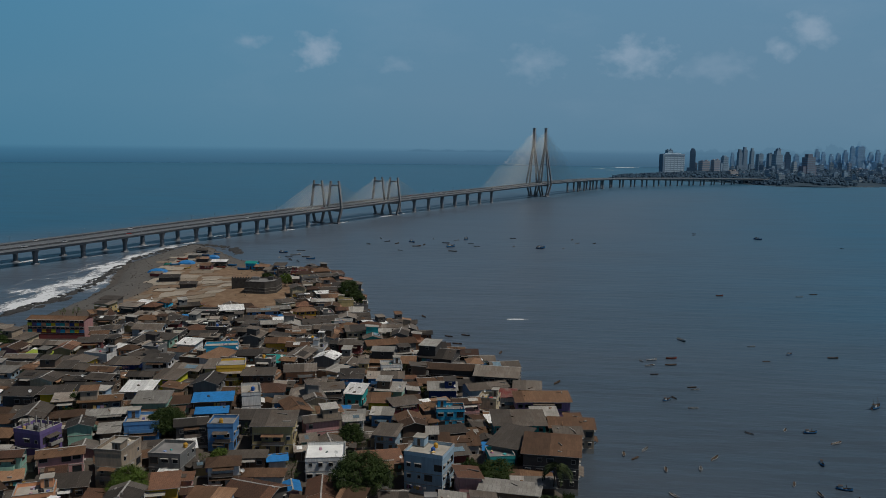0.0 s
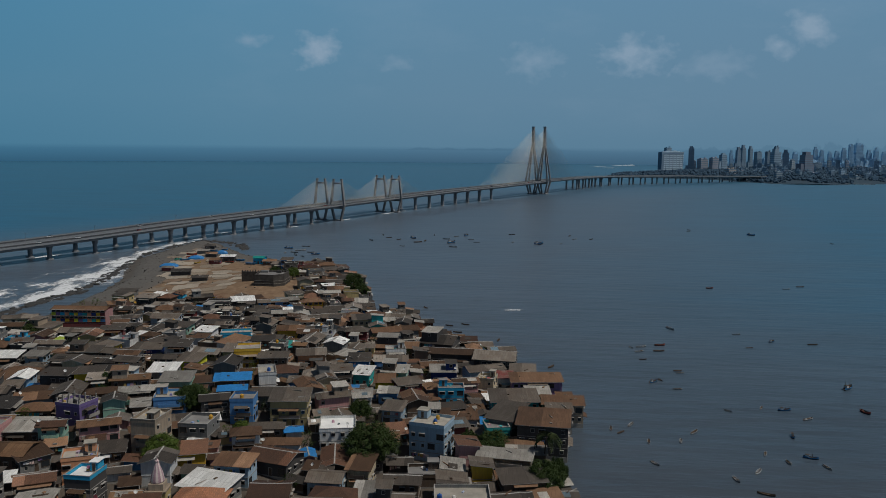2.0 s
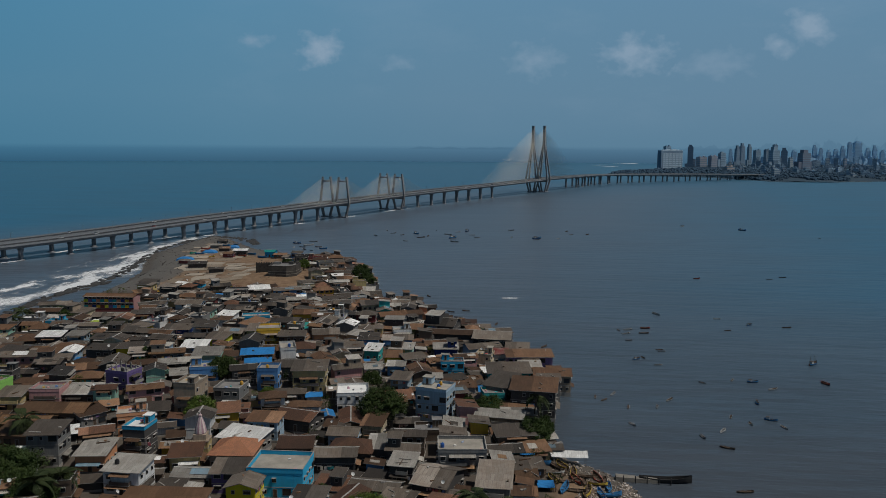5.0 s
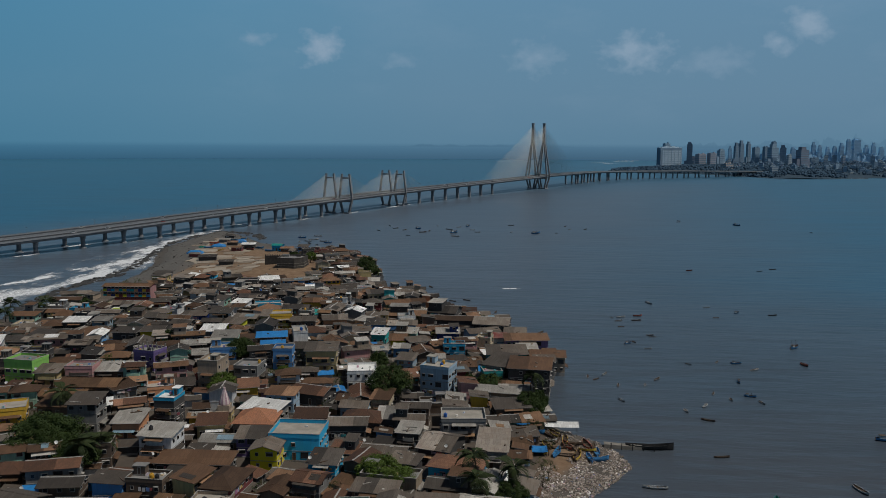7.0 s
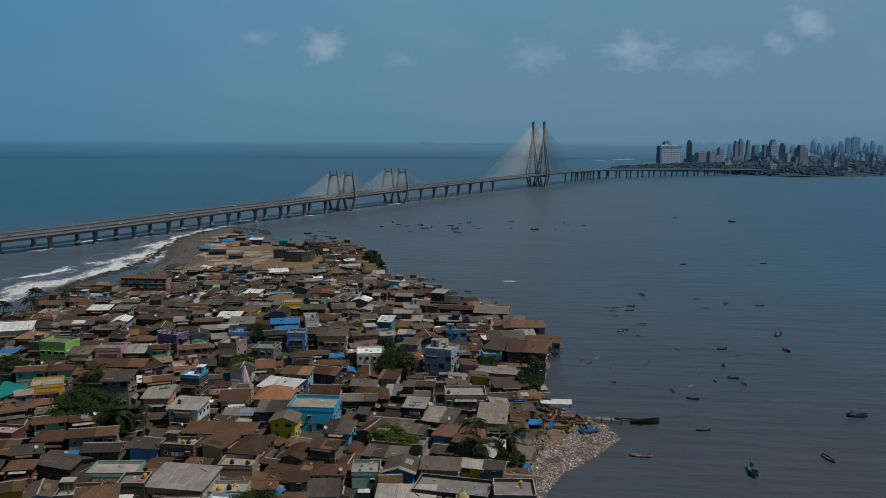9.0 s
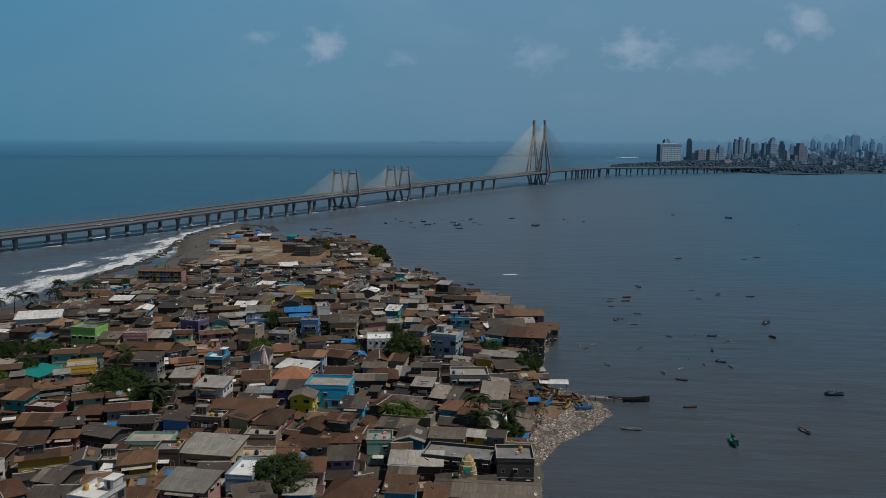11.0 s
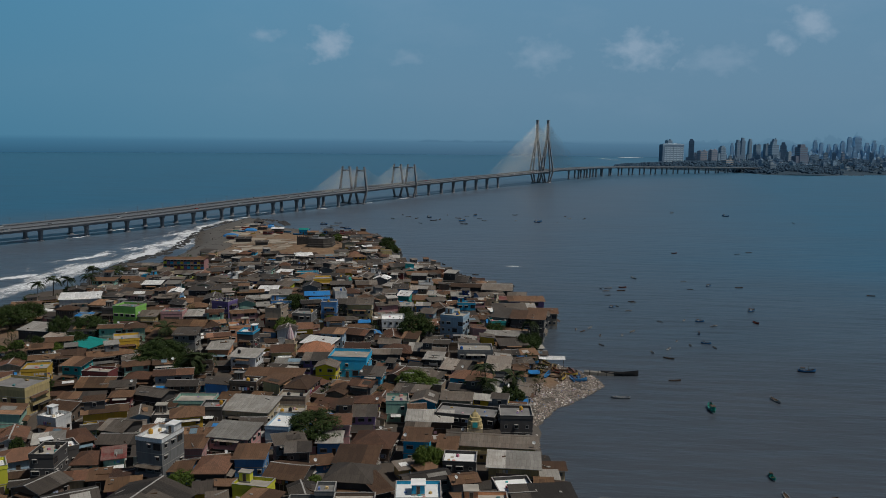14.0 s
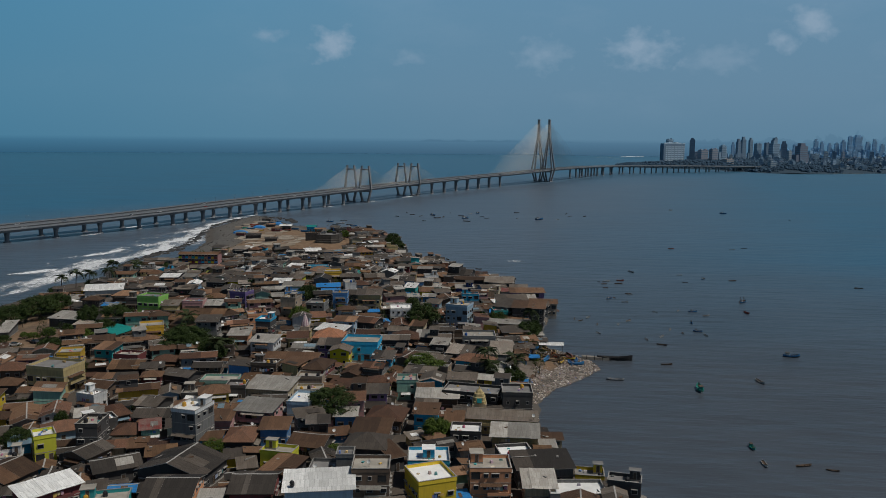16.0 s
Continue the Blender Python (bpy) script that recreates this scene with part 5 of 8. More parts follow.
lm(-114.8, 310.6, 12.2, 7.0, 5.0, 16, "flat", "concrete", "sky")
lm(-130.2, 317.4, 7.3, 7.0, 5.0, -6, "pent", "white", "white")
lm(-160.8, 347.9, 12.2, 9.0, 5.5, 3, "gable", "grey", "paleblue")
lm(-95.7, 325.1, 10.7, 8.0, 5.0, 8, "gable", "brown", "ochre")
lm(-88.5, 292.8, 7.6, 7.0, 4.0, -3, "pent", "teal", "grey")
lm(-75.9, 281.4, 10.0, 9.0, 5.0, 15, "gable", "grey", "orange")
lm(-57.3, 279.5, 7.3, 8.0, 5.0, 7, "pent", "dark", "blue")
lm(-46.4, 285.0, 11.7, 8.0, 5.0, 7, "gable", "grey", "blue")
lm(-53.0, 265.3, 5.5, 8.0, 4.5, -4, "pent", "white", "teal")
lm(-44.5, 259.1, 6.2, 7.0, 4.5, 7, "pent", "brown", "yellow")
lm(-49.8, 243.7, 6.3, 5.0, 4.0, 7, "pent", "light", "grey")
lm(-41.7, 249.1, 6.0, 5.0, 4.0, 2, "pent", "light", "blue")
lm(-42.6, 270.6, 8.5, 7.0, 5.0, -1, "pent", "light", "mint")
lm(-26.0, 279.0, 9.2, 7.0, 4.5, 7, "pent", "light", "deepblue")
lm(-21.4, 254.4, 8.5, 6.0, 5.5, 7, "flat", "cement", "sky", cabin='l')
lm(-7.5, 298.7, 15.2, 13.0, 6.0, -6, "gable", "grey", "dark")
lm(-26.3, 304.2, 19.2, 8.0, 5.0, -4, "gable", "brown", "dark")
lm(-31.2, 322.0, 13.3, 14.0, 5.0, -10, "gable", "dark", "dark")
lm(-52.8, 335.1, 20.0, 8.0, 5.0, 24, "gable", "brown", "grey")
lm(-47.3, 308.6, 16.6, 10.0, 4.5, 2, "gable", "brown", "brown")
lm(2.7, 211.2, 9.8, 6.0, 4.0, 5, "pent", "brown", "white")
lm(3.3, 205.9, 10.2, 4.5, 4.0, 3, "pent", "light", "brown")
lm(-23.0, 229.3, 6.1, 9.0, 4.0, 7, "pent", "brown", "brown")
lm(-37.1, 231.5, 6.0, 7.0, 5.0, -8, "pent", "grey", "paleblue")
lm(-4.0, 276.8, 6.3, 6.0, 4.5, 7, "pent", "redtin", "white")
lm(-9.8, 268.6, 6.1, 7.0, 5.5, -10, "flat", "concrete", "cream", cabin='r')
lm(2.8, 285.3, 8.7, 7.0, 5.0, -1, "pent", "grey", "khaki")
lm(-64.2, 287.9, 5.5, 6.0, 4.0, -27, "pent", "light", "cream")
lm(-65.6, 374.6, 9.4, 7.0, 4.5, 36, "pent", "white", "dark")
lm(-48.8, 320.5, 12.5, 5.0, 4.0, 26, "pent", "light", "brown")
lm(-80.1, 400.8, 6.5, 7.0, 5.0, 8, "pent", "light", "dark")
lm(-79.0, 367.6, 7.6, 6.0, 6.0, 8, "flat", "concrete", "deepblue", parapet='white')
lm(-163.4, 396.2, 9.9, 7.0, 5.0, 32, "gable", "dark", "brown")
lm(-203.6, 386.0, 9.5, 6.0, 4.0, 40, "pent", "rust", "orange")
lm(-159.7, 286.8, 12.2, 8.0, 4.0, -21, "gable", "dark", "grey")
lm(-181.4, 284.6, 7.9, 8.0, 3.5, -3, "gable", "grey", "brown")
lm(-185.8, 320.2, 19.2, 8.0, 4.5, 8, "gable", "grey", "dark")
lm(-209.2, 329.5, 12.0, 8.0, 4.5, -11, "pent", "grey", "cream")
lm(-67.9, 146.6, 7.9, 7.0, 5.5, 6, "pent", "grey", "purple")
lm(-12.0, 169.6, 12.8, 10.0, 6.2, 6, "flat", "concrete", "grey", tanks=1)
lm(-16.7, 153.2, 8.7, 13.0, 4.5, -17, "gable", "grey", "dark")
lm(-2.5, 152.8, 7.8, 13.0, 5.0, -2, "pent", "grey", "grey")
lm(-26.5, 160.1, 6.0, 7.0, 5.0, -5, "pent", "light", "dark")
lm(-41.9, 169.6, 11.5, 9.0, 4.0, -3, "hip", "tile", "dark")
lm(-57.4, 169.9, 8.7, 10.0, 4.0, 6, "gable", "tile", "brown")
lm(-61.9, 188.6, 11.7, 9.0, 4.0, -16, "gable", "tile", "dark")
lm(-45.0, 163.1, 10.4, 7.0, 5.0, 6, "gable", "grey", "dark")
lm(-34.8, 172.0, 5.3, 8.0, 4.5, 2, "pent", "light", "dark")
lm(-2.4, 200.0, 14.1, 5.0, 5.0, -8, "pent", "light", "beige")
lm(-38.9, 187.1, 5.5, 8.0, 5.0, -4, "pent", "brown", "cream")
lm(-46.4, 180.2, 8.0, 7.0, 4.0, -1, "gable", "grey", "paleblue")
lm(-118.5, 171.9, 7.2, 7.0, 4.0, 52, "pent", "brown", "grey")
lm(-13.5, 74.5, 4.6, 8.0, 5.0, -0, "pent", "brown", "dark")
lm(-23.2, 88.8, 5.9, 8.0, 4.5, -3, "gable", "grey", "brown")
lm(-129.0, 89.7, 8.1, 9.0, 4.0, -7, "gable", "brown", "brown")
lm(-104.8, 75.3, 6.8, 9.0, 5.0, -10, "gable", "grey", "dark")
lm(-75.5, 98.5, 14.0, 10.5, 4.3, -4, "pent", "light", "cream")
lm(-125.4, 98.0, 6.0, 4.6, 4.0, 15, "pent", "dark", "deepblue")
lm(-133.0, 98.2, 5.5, 4.2, 3.4, 6, "pent", "brown", "green")
lm(-107.9, 102.6, 10.0, 7.0, 5.0, -14, "gable", "dark", "dark")
lm(-127.0, 79.4, 6.8, 5.6, 4.4, -15, "flat", "whitewash", "white", cabin='l')
lm(-120.4, 118.4, 8.0, 6.6, 3.6, 10, "hip", "tile", "brown")
LANDMARKS = len(TAKEN) - 6


# ---- buildings of their own kind ----
def build_school():
    """A long school, its two upper gallery floors fronted with bright panels."""
    w, d, h = 25.0, 8.0, 9.0
    b = thing("school", "long school block with bright multicoloured front panels", "school", at(-201.4, 347, ground_z(-198, 341), 3))
    part("wall", walls_shape(w, d, h, WALLS["maroon"], "gable", 1.0).get("wall"), b)
    part("roof", gable_shape(w, d, 0.6, 1.0, ROOFS["brown"], 0.05).get("roof"), b, at(0, 0, h + 0.13))
    tints = ["teal", "orange", "deepblue", "ochre", "maroon", "lime", "purple", "sky", "orange", "teal", "yellow", "blue"]
    for fl in range(2):
        for k in range(12):
            x = -w / 2 + (k + 0.5) * w / 12
            p = Shape(WALLS[tints[(k + fl * 5) % 12]]).box(-1.1, 1.1, -0.12, 0.02, 0, 1.3)
            part("panel", p.get("panel"), b, at(x, -d / 2 - 0.06, 3.5 + fl * 2.9))
            part("window", WINDOWS[3].get("window"), b, at(x, -d / 2, 5.55 + fl * 2.9, 0, (0.95, 1, 1)))
    part("end_panel", Shape(WALLS["pink"]).box(0, 0.12, -d / 2, d / 2, 0.4, h - 0.2).get("end_panel"), b, at(w / 2 + 0.08, 0, 0), "pink painted end wall")


build_school()
TAKEN.append((-200.6, 345, 30, 16, radians(3)))
TAKEN.append((-197, 331, 27, 6, radians(3)))
LOW.append((-196, 322, 30, 26, radians(3)))


def build_fort():
    z = ground_z(-139, 440) - 1.2
    b = thing("fort", "old dark basalt sea fort with pale stone courses", "fort", at(-141.5, 446, z, 5, (0.7, 0.85, 0.72)))
    base = [(-12, -9), (5, -11), (13, -6), (14, 10), (-12, 12)]

    def loop(k, zz):
        return [(x * k, y * k, zz) for x, y in base]
    part("bastion", Shape(M_FORT).rings([loop(1.0, 0), loop(0.93, 9.5)]).get("bastion"), b)
    for zz in (3.4, 5.6):
        k = 1.0 - 0.07 * zz / 9.5
        part("stone_course", Shape(M_FORTBAND).rings([loop(k + 0.012, zz), loop(k + 0.012, zz + 0.35)]).get("stone_course"), b, label="pale projecting stone course")
    part("parapet", Shape(M_FORT).rings([loop(0.93, 9.5), loop(0.93, 10.6), loop(0.84, 10.6), loop(0.84, 9.6)], 0, False).get("parapet"), b)
    part("terrace", Shape(ROOFS["cement"]).rings([loop(0.84, 9.5), loop(0.84, 9.62)]).get("terrace"), b)
    part("roof_hut", walls_shape(4, 3, 2.4, WALLS["dark"]).get("roof_hut"), b, at(6, 4, 9.62))
    part("roof_hut", walls_shape(6, 3, 2.0, WALLS["grey"]).get("roof_hut"), b, at(-6, 5, 9.62))
    wall = part("curtain_wall", Shape(M_FORT).box(-27, -11.5, 9, 10.4, -2, 9.6).get("curtain_wall"), b)
    m = Shape(M_FORT).rings([[(-0.45, -0.5, 0), (0.45, -0.5, 0), (0.45, 0.5, 0), (-0.45, 0.5, 0)], [(-0.45, -0.5, 0.7), (0.45, -0.5, 0.7), (0.45, 0.5, 0.7), (-0.45, 0.5, 0.7)],
                             [(-0.15, -0.5, 1.1), (0.15, -0.5, 1.1), (0.15, 0.5, 1.1), (-0.15, 0.5, 1.1)]]).get("merlon")
    for k in range(7):
        part("merlon", m, wall, at(-26.3 + 2.2 * k, 9.7, 9.6))


build_fort()
TAKEN.append((-142, 443, 34, 30, 0.1))
LOW.append((-140, 415, 30, 40, 0.1))


def build_temples():
    z = ground_z(-82, 163)
    t = thing("temple", "small temple with a pale banded conical spire", "temple", at(-82.3, 163.5, z, 8, (0.82, 0.82, 0.8)))
    part("hall", walls_shape(5.6, 5.6, 5.0, WALLS["khaki"]).get("hall"), t)
    part("cornice", Shape(WALLS["beige"]).box(-3.0, 3.0, -3.0, 3.0, 5.0, 5.5).get("cornice"), t)
    part("drum", Shape(WALLS["beige"]).box(-2.1, 2.1, -2.1, 2.1, 5.504, 7.4).get("drum"), t)
    rows = [(1.75, 7.4), (1.95, 7.7), (1.9, 8.4), (1.7, 9.4), (1.4, 10.5), (1.05, 11.6), (0.7, 12.6), (0.42, 13.3), (0.62, 13.45), (0.62, 13.7), (0.3, 13.85), (0.12, 14.3), (0.04, 15.2)]
    spire = Shape(plain_mat("pinkish_whitewash", (0.60, 0.50, 0.47), 0.8, 0.2, 1.5), plain_mat("faded_rose_rib", (0.36, 0.24, 0.27), 0.8, 0.2, 1.5)).lathe(rows, 16)
    spire.s = [k % 2 if len(f) == 4 else 0 for k, f in enumerate(spire.f)]
    part("spire", spire.get("spire"), t, label="pale slender spire with rose ribs")
    for a in (0, 90, -90):
        part("window", WINDOWS[0].get("window"), t, at(2.8 * math.sin(radians(a)), -2.8 * math.cos(radians(a)), 2.6, a))
    z = ground_z(-10, 104)
    t = thing("temple", "small ochre temple tower with a curved spire", "temple", at(-7.2, 88.6, z, 4))
    part("hall", walls_shape(4.4, 4.0, 5.2, WALLS["cream"]).get("hall"), t)
    sq = lambda a, zz: [(-a, -a * 0.6, zz), (-a * 0.6, -a, zz), (a * 0.6, -a, zz), (a, -a * 0.6, zz), (a, a * 0.6, zz), (a * 0.6, a, zz), (-a * 0.6, a, zz), (-a, a * 0.6, zz)]
    part("spire", Shape(WALLS["khaki"]).rings([sq(2.1, 5.2), sq(2.1, 6.0), sq(1.9, 6.1), sq(1.85, 7.2), sq(1.6, 7.3), sq(1.45, 8.2), sq(1.1, 8.3), sq(0.8, 9.0), sq(0.3, 9.5), sq(0.06, 10.4)]).get("spire"), t)
    part("niche", Shape(WALLS["teal"]).box(-0.7, 0.7, -2.2, -2.0, 5.6, 7.0).get("niche"), t)
    TAKEN.append((-82.3, 163.5, 6.5, 6.5, 0))


build_temples()


# ---- trees ----
def crown_mesh(name, seed, mat_, clumps=170, leaves=95):
    """Leaves in uneven clumps on an unseen dome, about one unit across and high."""
    r = random.Random(seed)
    v, f = [], []
    for k in range(clumps):
        a, u = r.uniform(0, math.tau), r.uniform(-0.35, 1.0)
        rad = 0.5 * math.sqrt(max(0.05, 1 - max(u, 0) ** 2 * 0.85)) * r.uniform(0.55, 1.05)
        c = Vector((math.cos(a) * rad, math.sin(a) * rad, 0.5 + 0.42 * u * r.uniform(0.75, 1.1)))
        size = r.uniform(0.07, 0.14)
        for j in range(leaves):
            d = Vector((r.gauss(0, 1), r.gauss(0, 1), r.gauss(0, 0.7)))
            p = c + d.normalized() * size * r.uniform(0.5, 1.0)
            n = (d.normalized() + Vector((0, 0, 0.5))).normalized()
            s = n.cross(Vector((r.uniform(-1, 1), r.uniform(-1, 1), r.uniform(-1, 1)))).normalized() * r.uniform(0.010, 0.020)
            t = n.cross(s) * r.uniform(0.6, 1.0)
            i = len(v)
            v += [tuple(p - s), tuple(p - t * 0.7), tuple(p + s), tuple(p + t)]
            f.append((i, i + 1, i + 2, i + 3))
    return mesh(name, v, f, mat_)


def trunk_mesh(seed):
    r = random.Random(seed)
    b = Build()
    p, rad = Vector((0, 0, -0.05)), 0.045
    for k in range(3):
        q = p + Vector((r.uniform(-0.02, 0.02), r.uniform(-0.02, 0.02), 0.14))
        b.tube(p, q, rad, rad * 0.85, 7)
        p, rad = q, rad * 0.85
    for k in range(6):
        a = k * math.tau / 6 + r.uniform(-0.4, 0.4)
        mid = p + Vector((math.cos(a) * 0.16, math.sin(a) * 0.16, 0.14))
        end = mid + Vector((math.cos(a + 0.3) * 0.16, math.sin(a + 0.3) * 0.16, 0.16))
        b.tube(p - Vector((0, 0, 0.03)), mid, rad * 0.6, rad * 0.4, 5)
        b.tube(mid, end, rad * 0.4, rad * 0.12, 5)
    return b.mesh("trunk", M_BARK, True)


CROWNS = {"dark": [crown_mesh("crown", k, M_LEAF) for k in range(4)], "bright": [crown_mesh("crown", k + 9, M_LEAF2) for k in range(3)]}
TRUNKS = [trunk_mesh(k) for k in range(3)]
rt = random.Random(21)


def tree(x, y, h, w, kind):
    label = "broad leafy tree with a dark green crown" if kind == "dark" else "young tree with a bright green crown"
    t = thing("tree", label, "tree", at(x, y, ground_z(x, y), rt.uniform(0, 360)), "village trees")
    s = Matrix.Diagonal((w * 0.98, w * rt.uniform(0.8, 1.0), h * 1.08, 1))
    part("trunk", rt.choice(TRUNKS), t, s)
    part("crown", rt.choice(CROWNS[kind]), t, s)


def frond_mesh():
    b = Build()
    n = 16
    pts = [Vector((0.05 + 3.2 * (k / n), 0, 0.9 * math.sin(k / n * 2.3) - 1.5 * (k / n) ** 2.4)) for k in range(n + 1)]
    for k in range(n):
        b.tube(pts[k], pts[k + 1], 0.05 * (1 - k / n) + 0.012, 0.05 * (1 - (k + 1) / n) + 0.01, 4)
    for k in range(2, n + 1):
        ln = 0.85 * math.sin(min(1.0, k / n * 1.15) * 2.6) + 0.18
        for sg in (-1, 1):
            p = pts[k]
            b.add([p + Vector((-0.1, 0, 0)), p + Vector((0.1, 0, 0)), p + Vector((0.5, sg * ln, -0.35 * ln)), p + Vector((0.3, sg * ln * 0.9, -0.36 * ln))], [(0, 1, 2, 3)])
    return b.mesh("frond", M_PALM)


FROND = frond_mesh()


def palm(x, y, h):
    t = thing("palm_tree", "tall coconut palm with drooping feathery fronds", "palm tree", at(x, y, ground_z(x, y), rt.uniform(0, 360)), "coconut palms")
    b = Build()
    n, lean = 7, rt.uniform(0.3, 1.4)
    loops = [[(lean * (k / n) ** 2 + (0.26 - 0.12 * k / n) * math.cos(j * math.tau / 7), (0.26 - 0.12 * k / n) * math.sin(j * math.tau / 7), -0.4 + (h + 0.4) * k / n) for j in range(7)] for k in range(n + 1)]
    b.rings(loops)
    part("trunk", b.mesh("trunk", M_BARK, True), t)
    for k in range(15):
        part("frond", FROND, t, pose(lean, 0, h, rt.uniform(-8, 8), rt.uniform(-38, 35), k * 24 + rt.uniform(-8, 8)) @ Matrix.Scale(rt.uniform(1.1, 1.5), 4))


tree(-38.5, 197.9, 11.1, 15.0, "dark")
tree(-95.3, 215.7, 8.4, 10.3, "dark")
tree(-125.5, 225.6, 7.3, 8.7, "dark")
tree(-47.3, 229.2, 6.5, 7.3, "dark")
tree(-90.5, 435.6, 12.4, 14.2, "dark")
tree(-85.0, 429.4, 8.0, 9.6, "dark")
tree(-133.0, 462.0, 7.0, 7.5, "bright")
tree(-146.0, 470.0, 6.0, 8.0, "dark")
tree(-112.0, 452.0, 4.8, 6.5, "bright")
tree(-99.0, 263.6, 4.5, 4.6, "dark")
tree(-12.9, 214.5, 5.8, 5.1, "dark")
tree(-6.3, 207.5, 5.4, 10.3, "dark")
tree(-90.5, 180.3, 5.7, 7.1, "bright")
tree(-77.0, 206.3, 4.0, 5.4, "bright")
tree(-125.9, 220.3, 4.6, 4.4, "dark")
tree(-116.2, 129.3, 9.0, 11.3, "dark")
tree(-109.8, 128.9, 7.6, 8.0, "dark")
tree(-90.0, 183.1, 7.1, 8.5, "bright")
tree(7.5, 188.1, 8.0, 10.4, "dark")
tree(11.1, 189.8, 8.9, 5.3, "dark")
tree(-25.2, 127.9, 6.6, 9.3, "bright")
tree(-5.9, 212.9, 6.3, 11.5, "dark")
tree(-216.3, 325.2, 5.8, 13.4, "dark")
tree(-119.5, 133.2, 10.9, 18.8, "dark")
tree(-107.2, 126.8, 8.8, 11.6, "dark")
tree(-51.9, 80.8, 9.4, 15.5, "dark")
tree(-9.2, 124.4, 8.6, 9.0, "dark")
tree(2.6, 122.6, 6.6, 9.0, "dark")
tree(-30.7, 131.2, 7.7, 11.8, "bright")
tree(-3.5, 120.0, 5.6, 8.0, "dark")
tree(-18.1, 63.9, 8.2, 7.2, "bright")
tree(-214.3, 171.3, 7.7, 15.7, "dark")
tree(-207.5, 181.1, 9.8, 18.5, "dark")
tree(-205.2, 192.9, 8.7, 12.0, "dark")
tree(-172.8, 161.4, 8.8, 9.8, "dark")
tree(-161.6, 161.1, 8.8, 15.2, "dark")
tree(-160.5, 149.8, 6.5, 8.4, "dark")
tree(-95.8, 217.7, 7.7, 10.3, "dark")
tree(-217.9, 329.3, 6.3, 13.4, "dark")
tree(-162.9, 139.2, 5.5, 8.1, "bright")
tree(-170.3, 128.6, 5.7, 9.8, "dark")
tree(-129.7, 45.4, 5.7, 8.3, "dark")
tree(-123.6, 56.9, 6.8, 4.4, "dark")
tree(-146.9, 106.9, 5.0, 6.5, "dark")
tree(-76.0, 49.3, 4.4, 7.0, "bright")
tree(-127.4, 238.2, 5.9, 8.1, "dark")
tree(-44.6, 53.8, 3.0, 4.3, "bright")
tree(-44.1, 143.2, 4.3, 6.2, "dark")
tree(-39.4, 102.7, 3.1, 6.1, "dark")
tree(-15.8, 66.6, 6.1, 7.7, "bright")
palm(-233.6, 256.2, 10.2)
palm(-229.6, 262.5, 9.3)
palm(-229.0, 285.1, 10.8)
palm(-224.8, 308.2, 8.4)
palm(-226.5, 279.0, 8.2)
palm(-221.5, 296.0, 7.4)
tree(-226.0, 300.5, 5.2, 7.5, "dark")
tree(-231.5, 268.5, 4.6, 7.0, "dark")
tree(-237.0, 243.0, 4.8, 8.0, "dark")
palm(-237.8, 249.7, 8.6)
palm(-105.1, 124.0, 9.1)
palm(-128.5, 157.3, 7.0)
palm(-5.6, 127.5, 11.6)
palm(4.2, 125.4, 9.2)
palm(-4.6, 119.0, 8.6)
palm(8.1, 204.4, 9.4)
palm(-103.3, 130.7, 7.0)

SHRUBS = {False: [crown_mesh("crown", 60 + k, M_LEAF, 34, 34) for k in range(3)], True: [crown_mesh("crown", 70 + k, M_LEAF2, 34, 34) for k in range(2)]}
for me_ in SHRUBS[False] + SHRUBS[True]:
    for v_ in me_.vertices:
        v_.co.z = v_.co.z * 0.9 + 0.08


def shrub(x, y, h, w, bright):
    """A small tree squeezed between two houses."""
    t = thing("shrub", "small %s tree growing in a lane" % ("bright green" if bright else "dark green"), "tree", at(x, y, ground_z(x, y), rt.uniform(0, 360)), "small trees in the lanes")
    s = Matrix.Diagonal((w, w, h, 1))
    part("trunk", rt.choice(TRUNKS), t, s)
    part("crown", rt.choice(SHRUBS[bright]), t, s)


for bx, by, bh, bw in ((-186.5, 143.5, 3.2, 5.0), (-182.0, 146.0, 3.8, 5.5), (-184.0, 151.0, 3.0, 4.4), (-196.0, 139.0, 3.4, 5.2), (-192.0, 146.0, 2.6, 4.0), (-178.5, 154.0, 3.6, 5.0)):
    tree(bx, by, bh, bw, "bright" if bh < 3.3 else "dark")


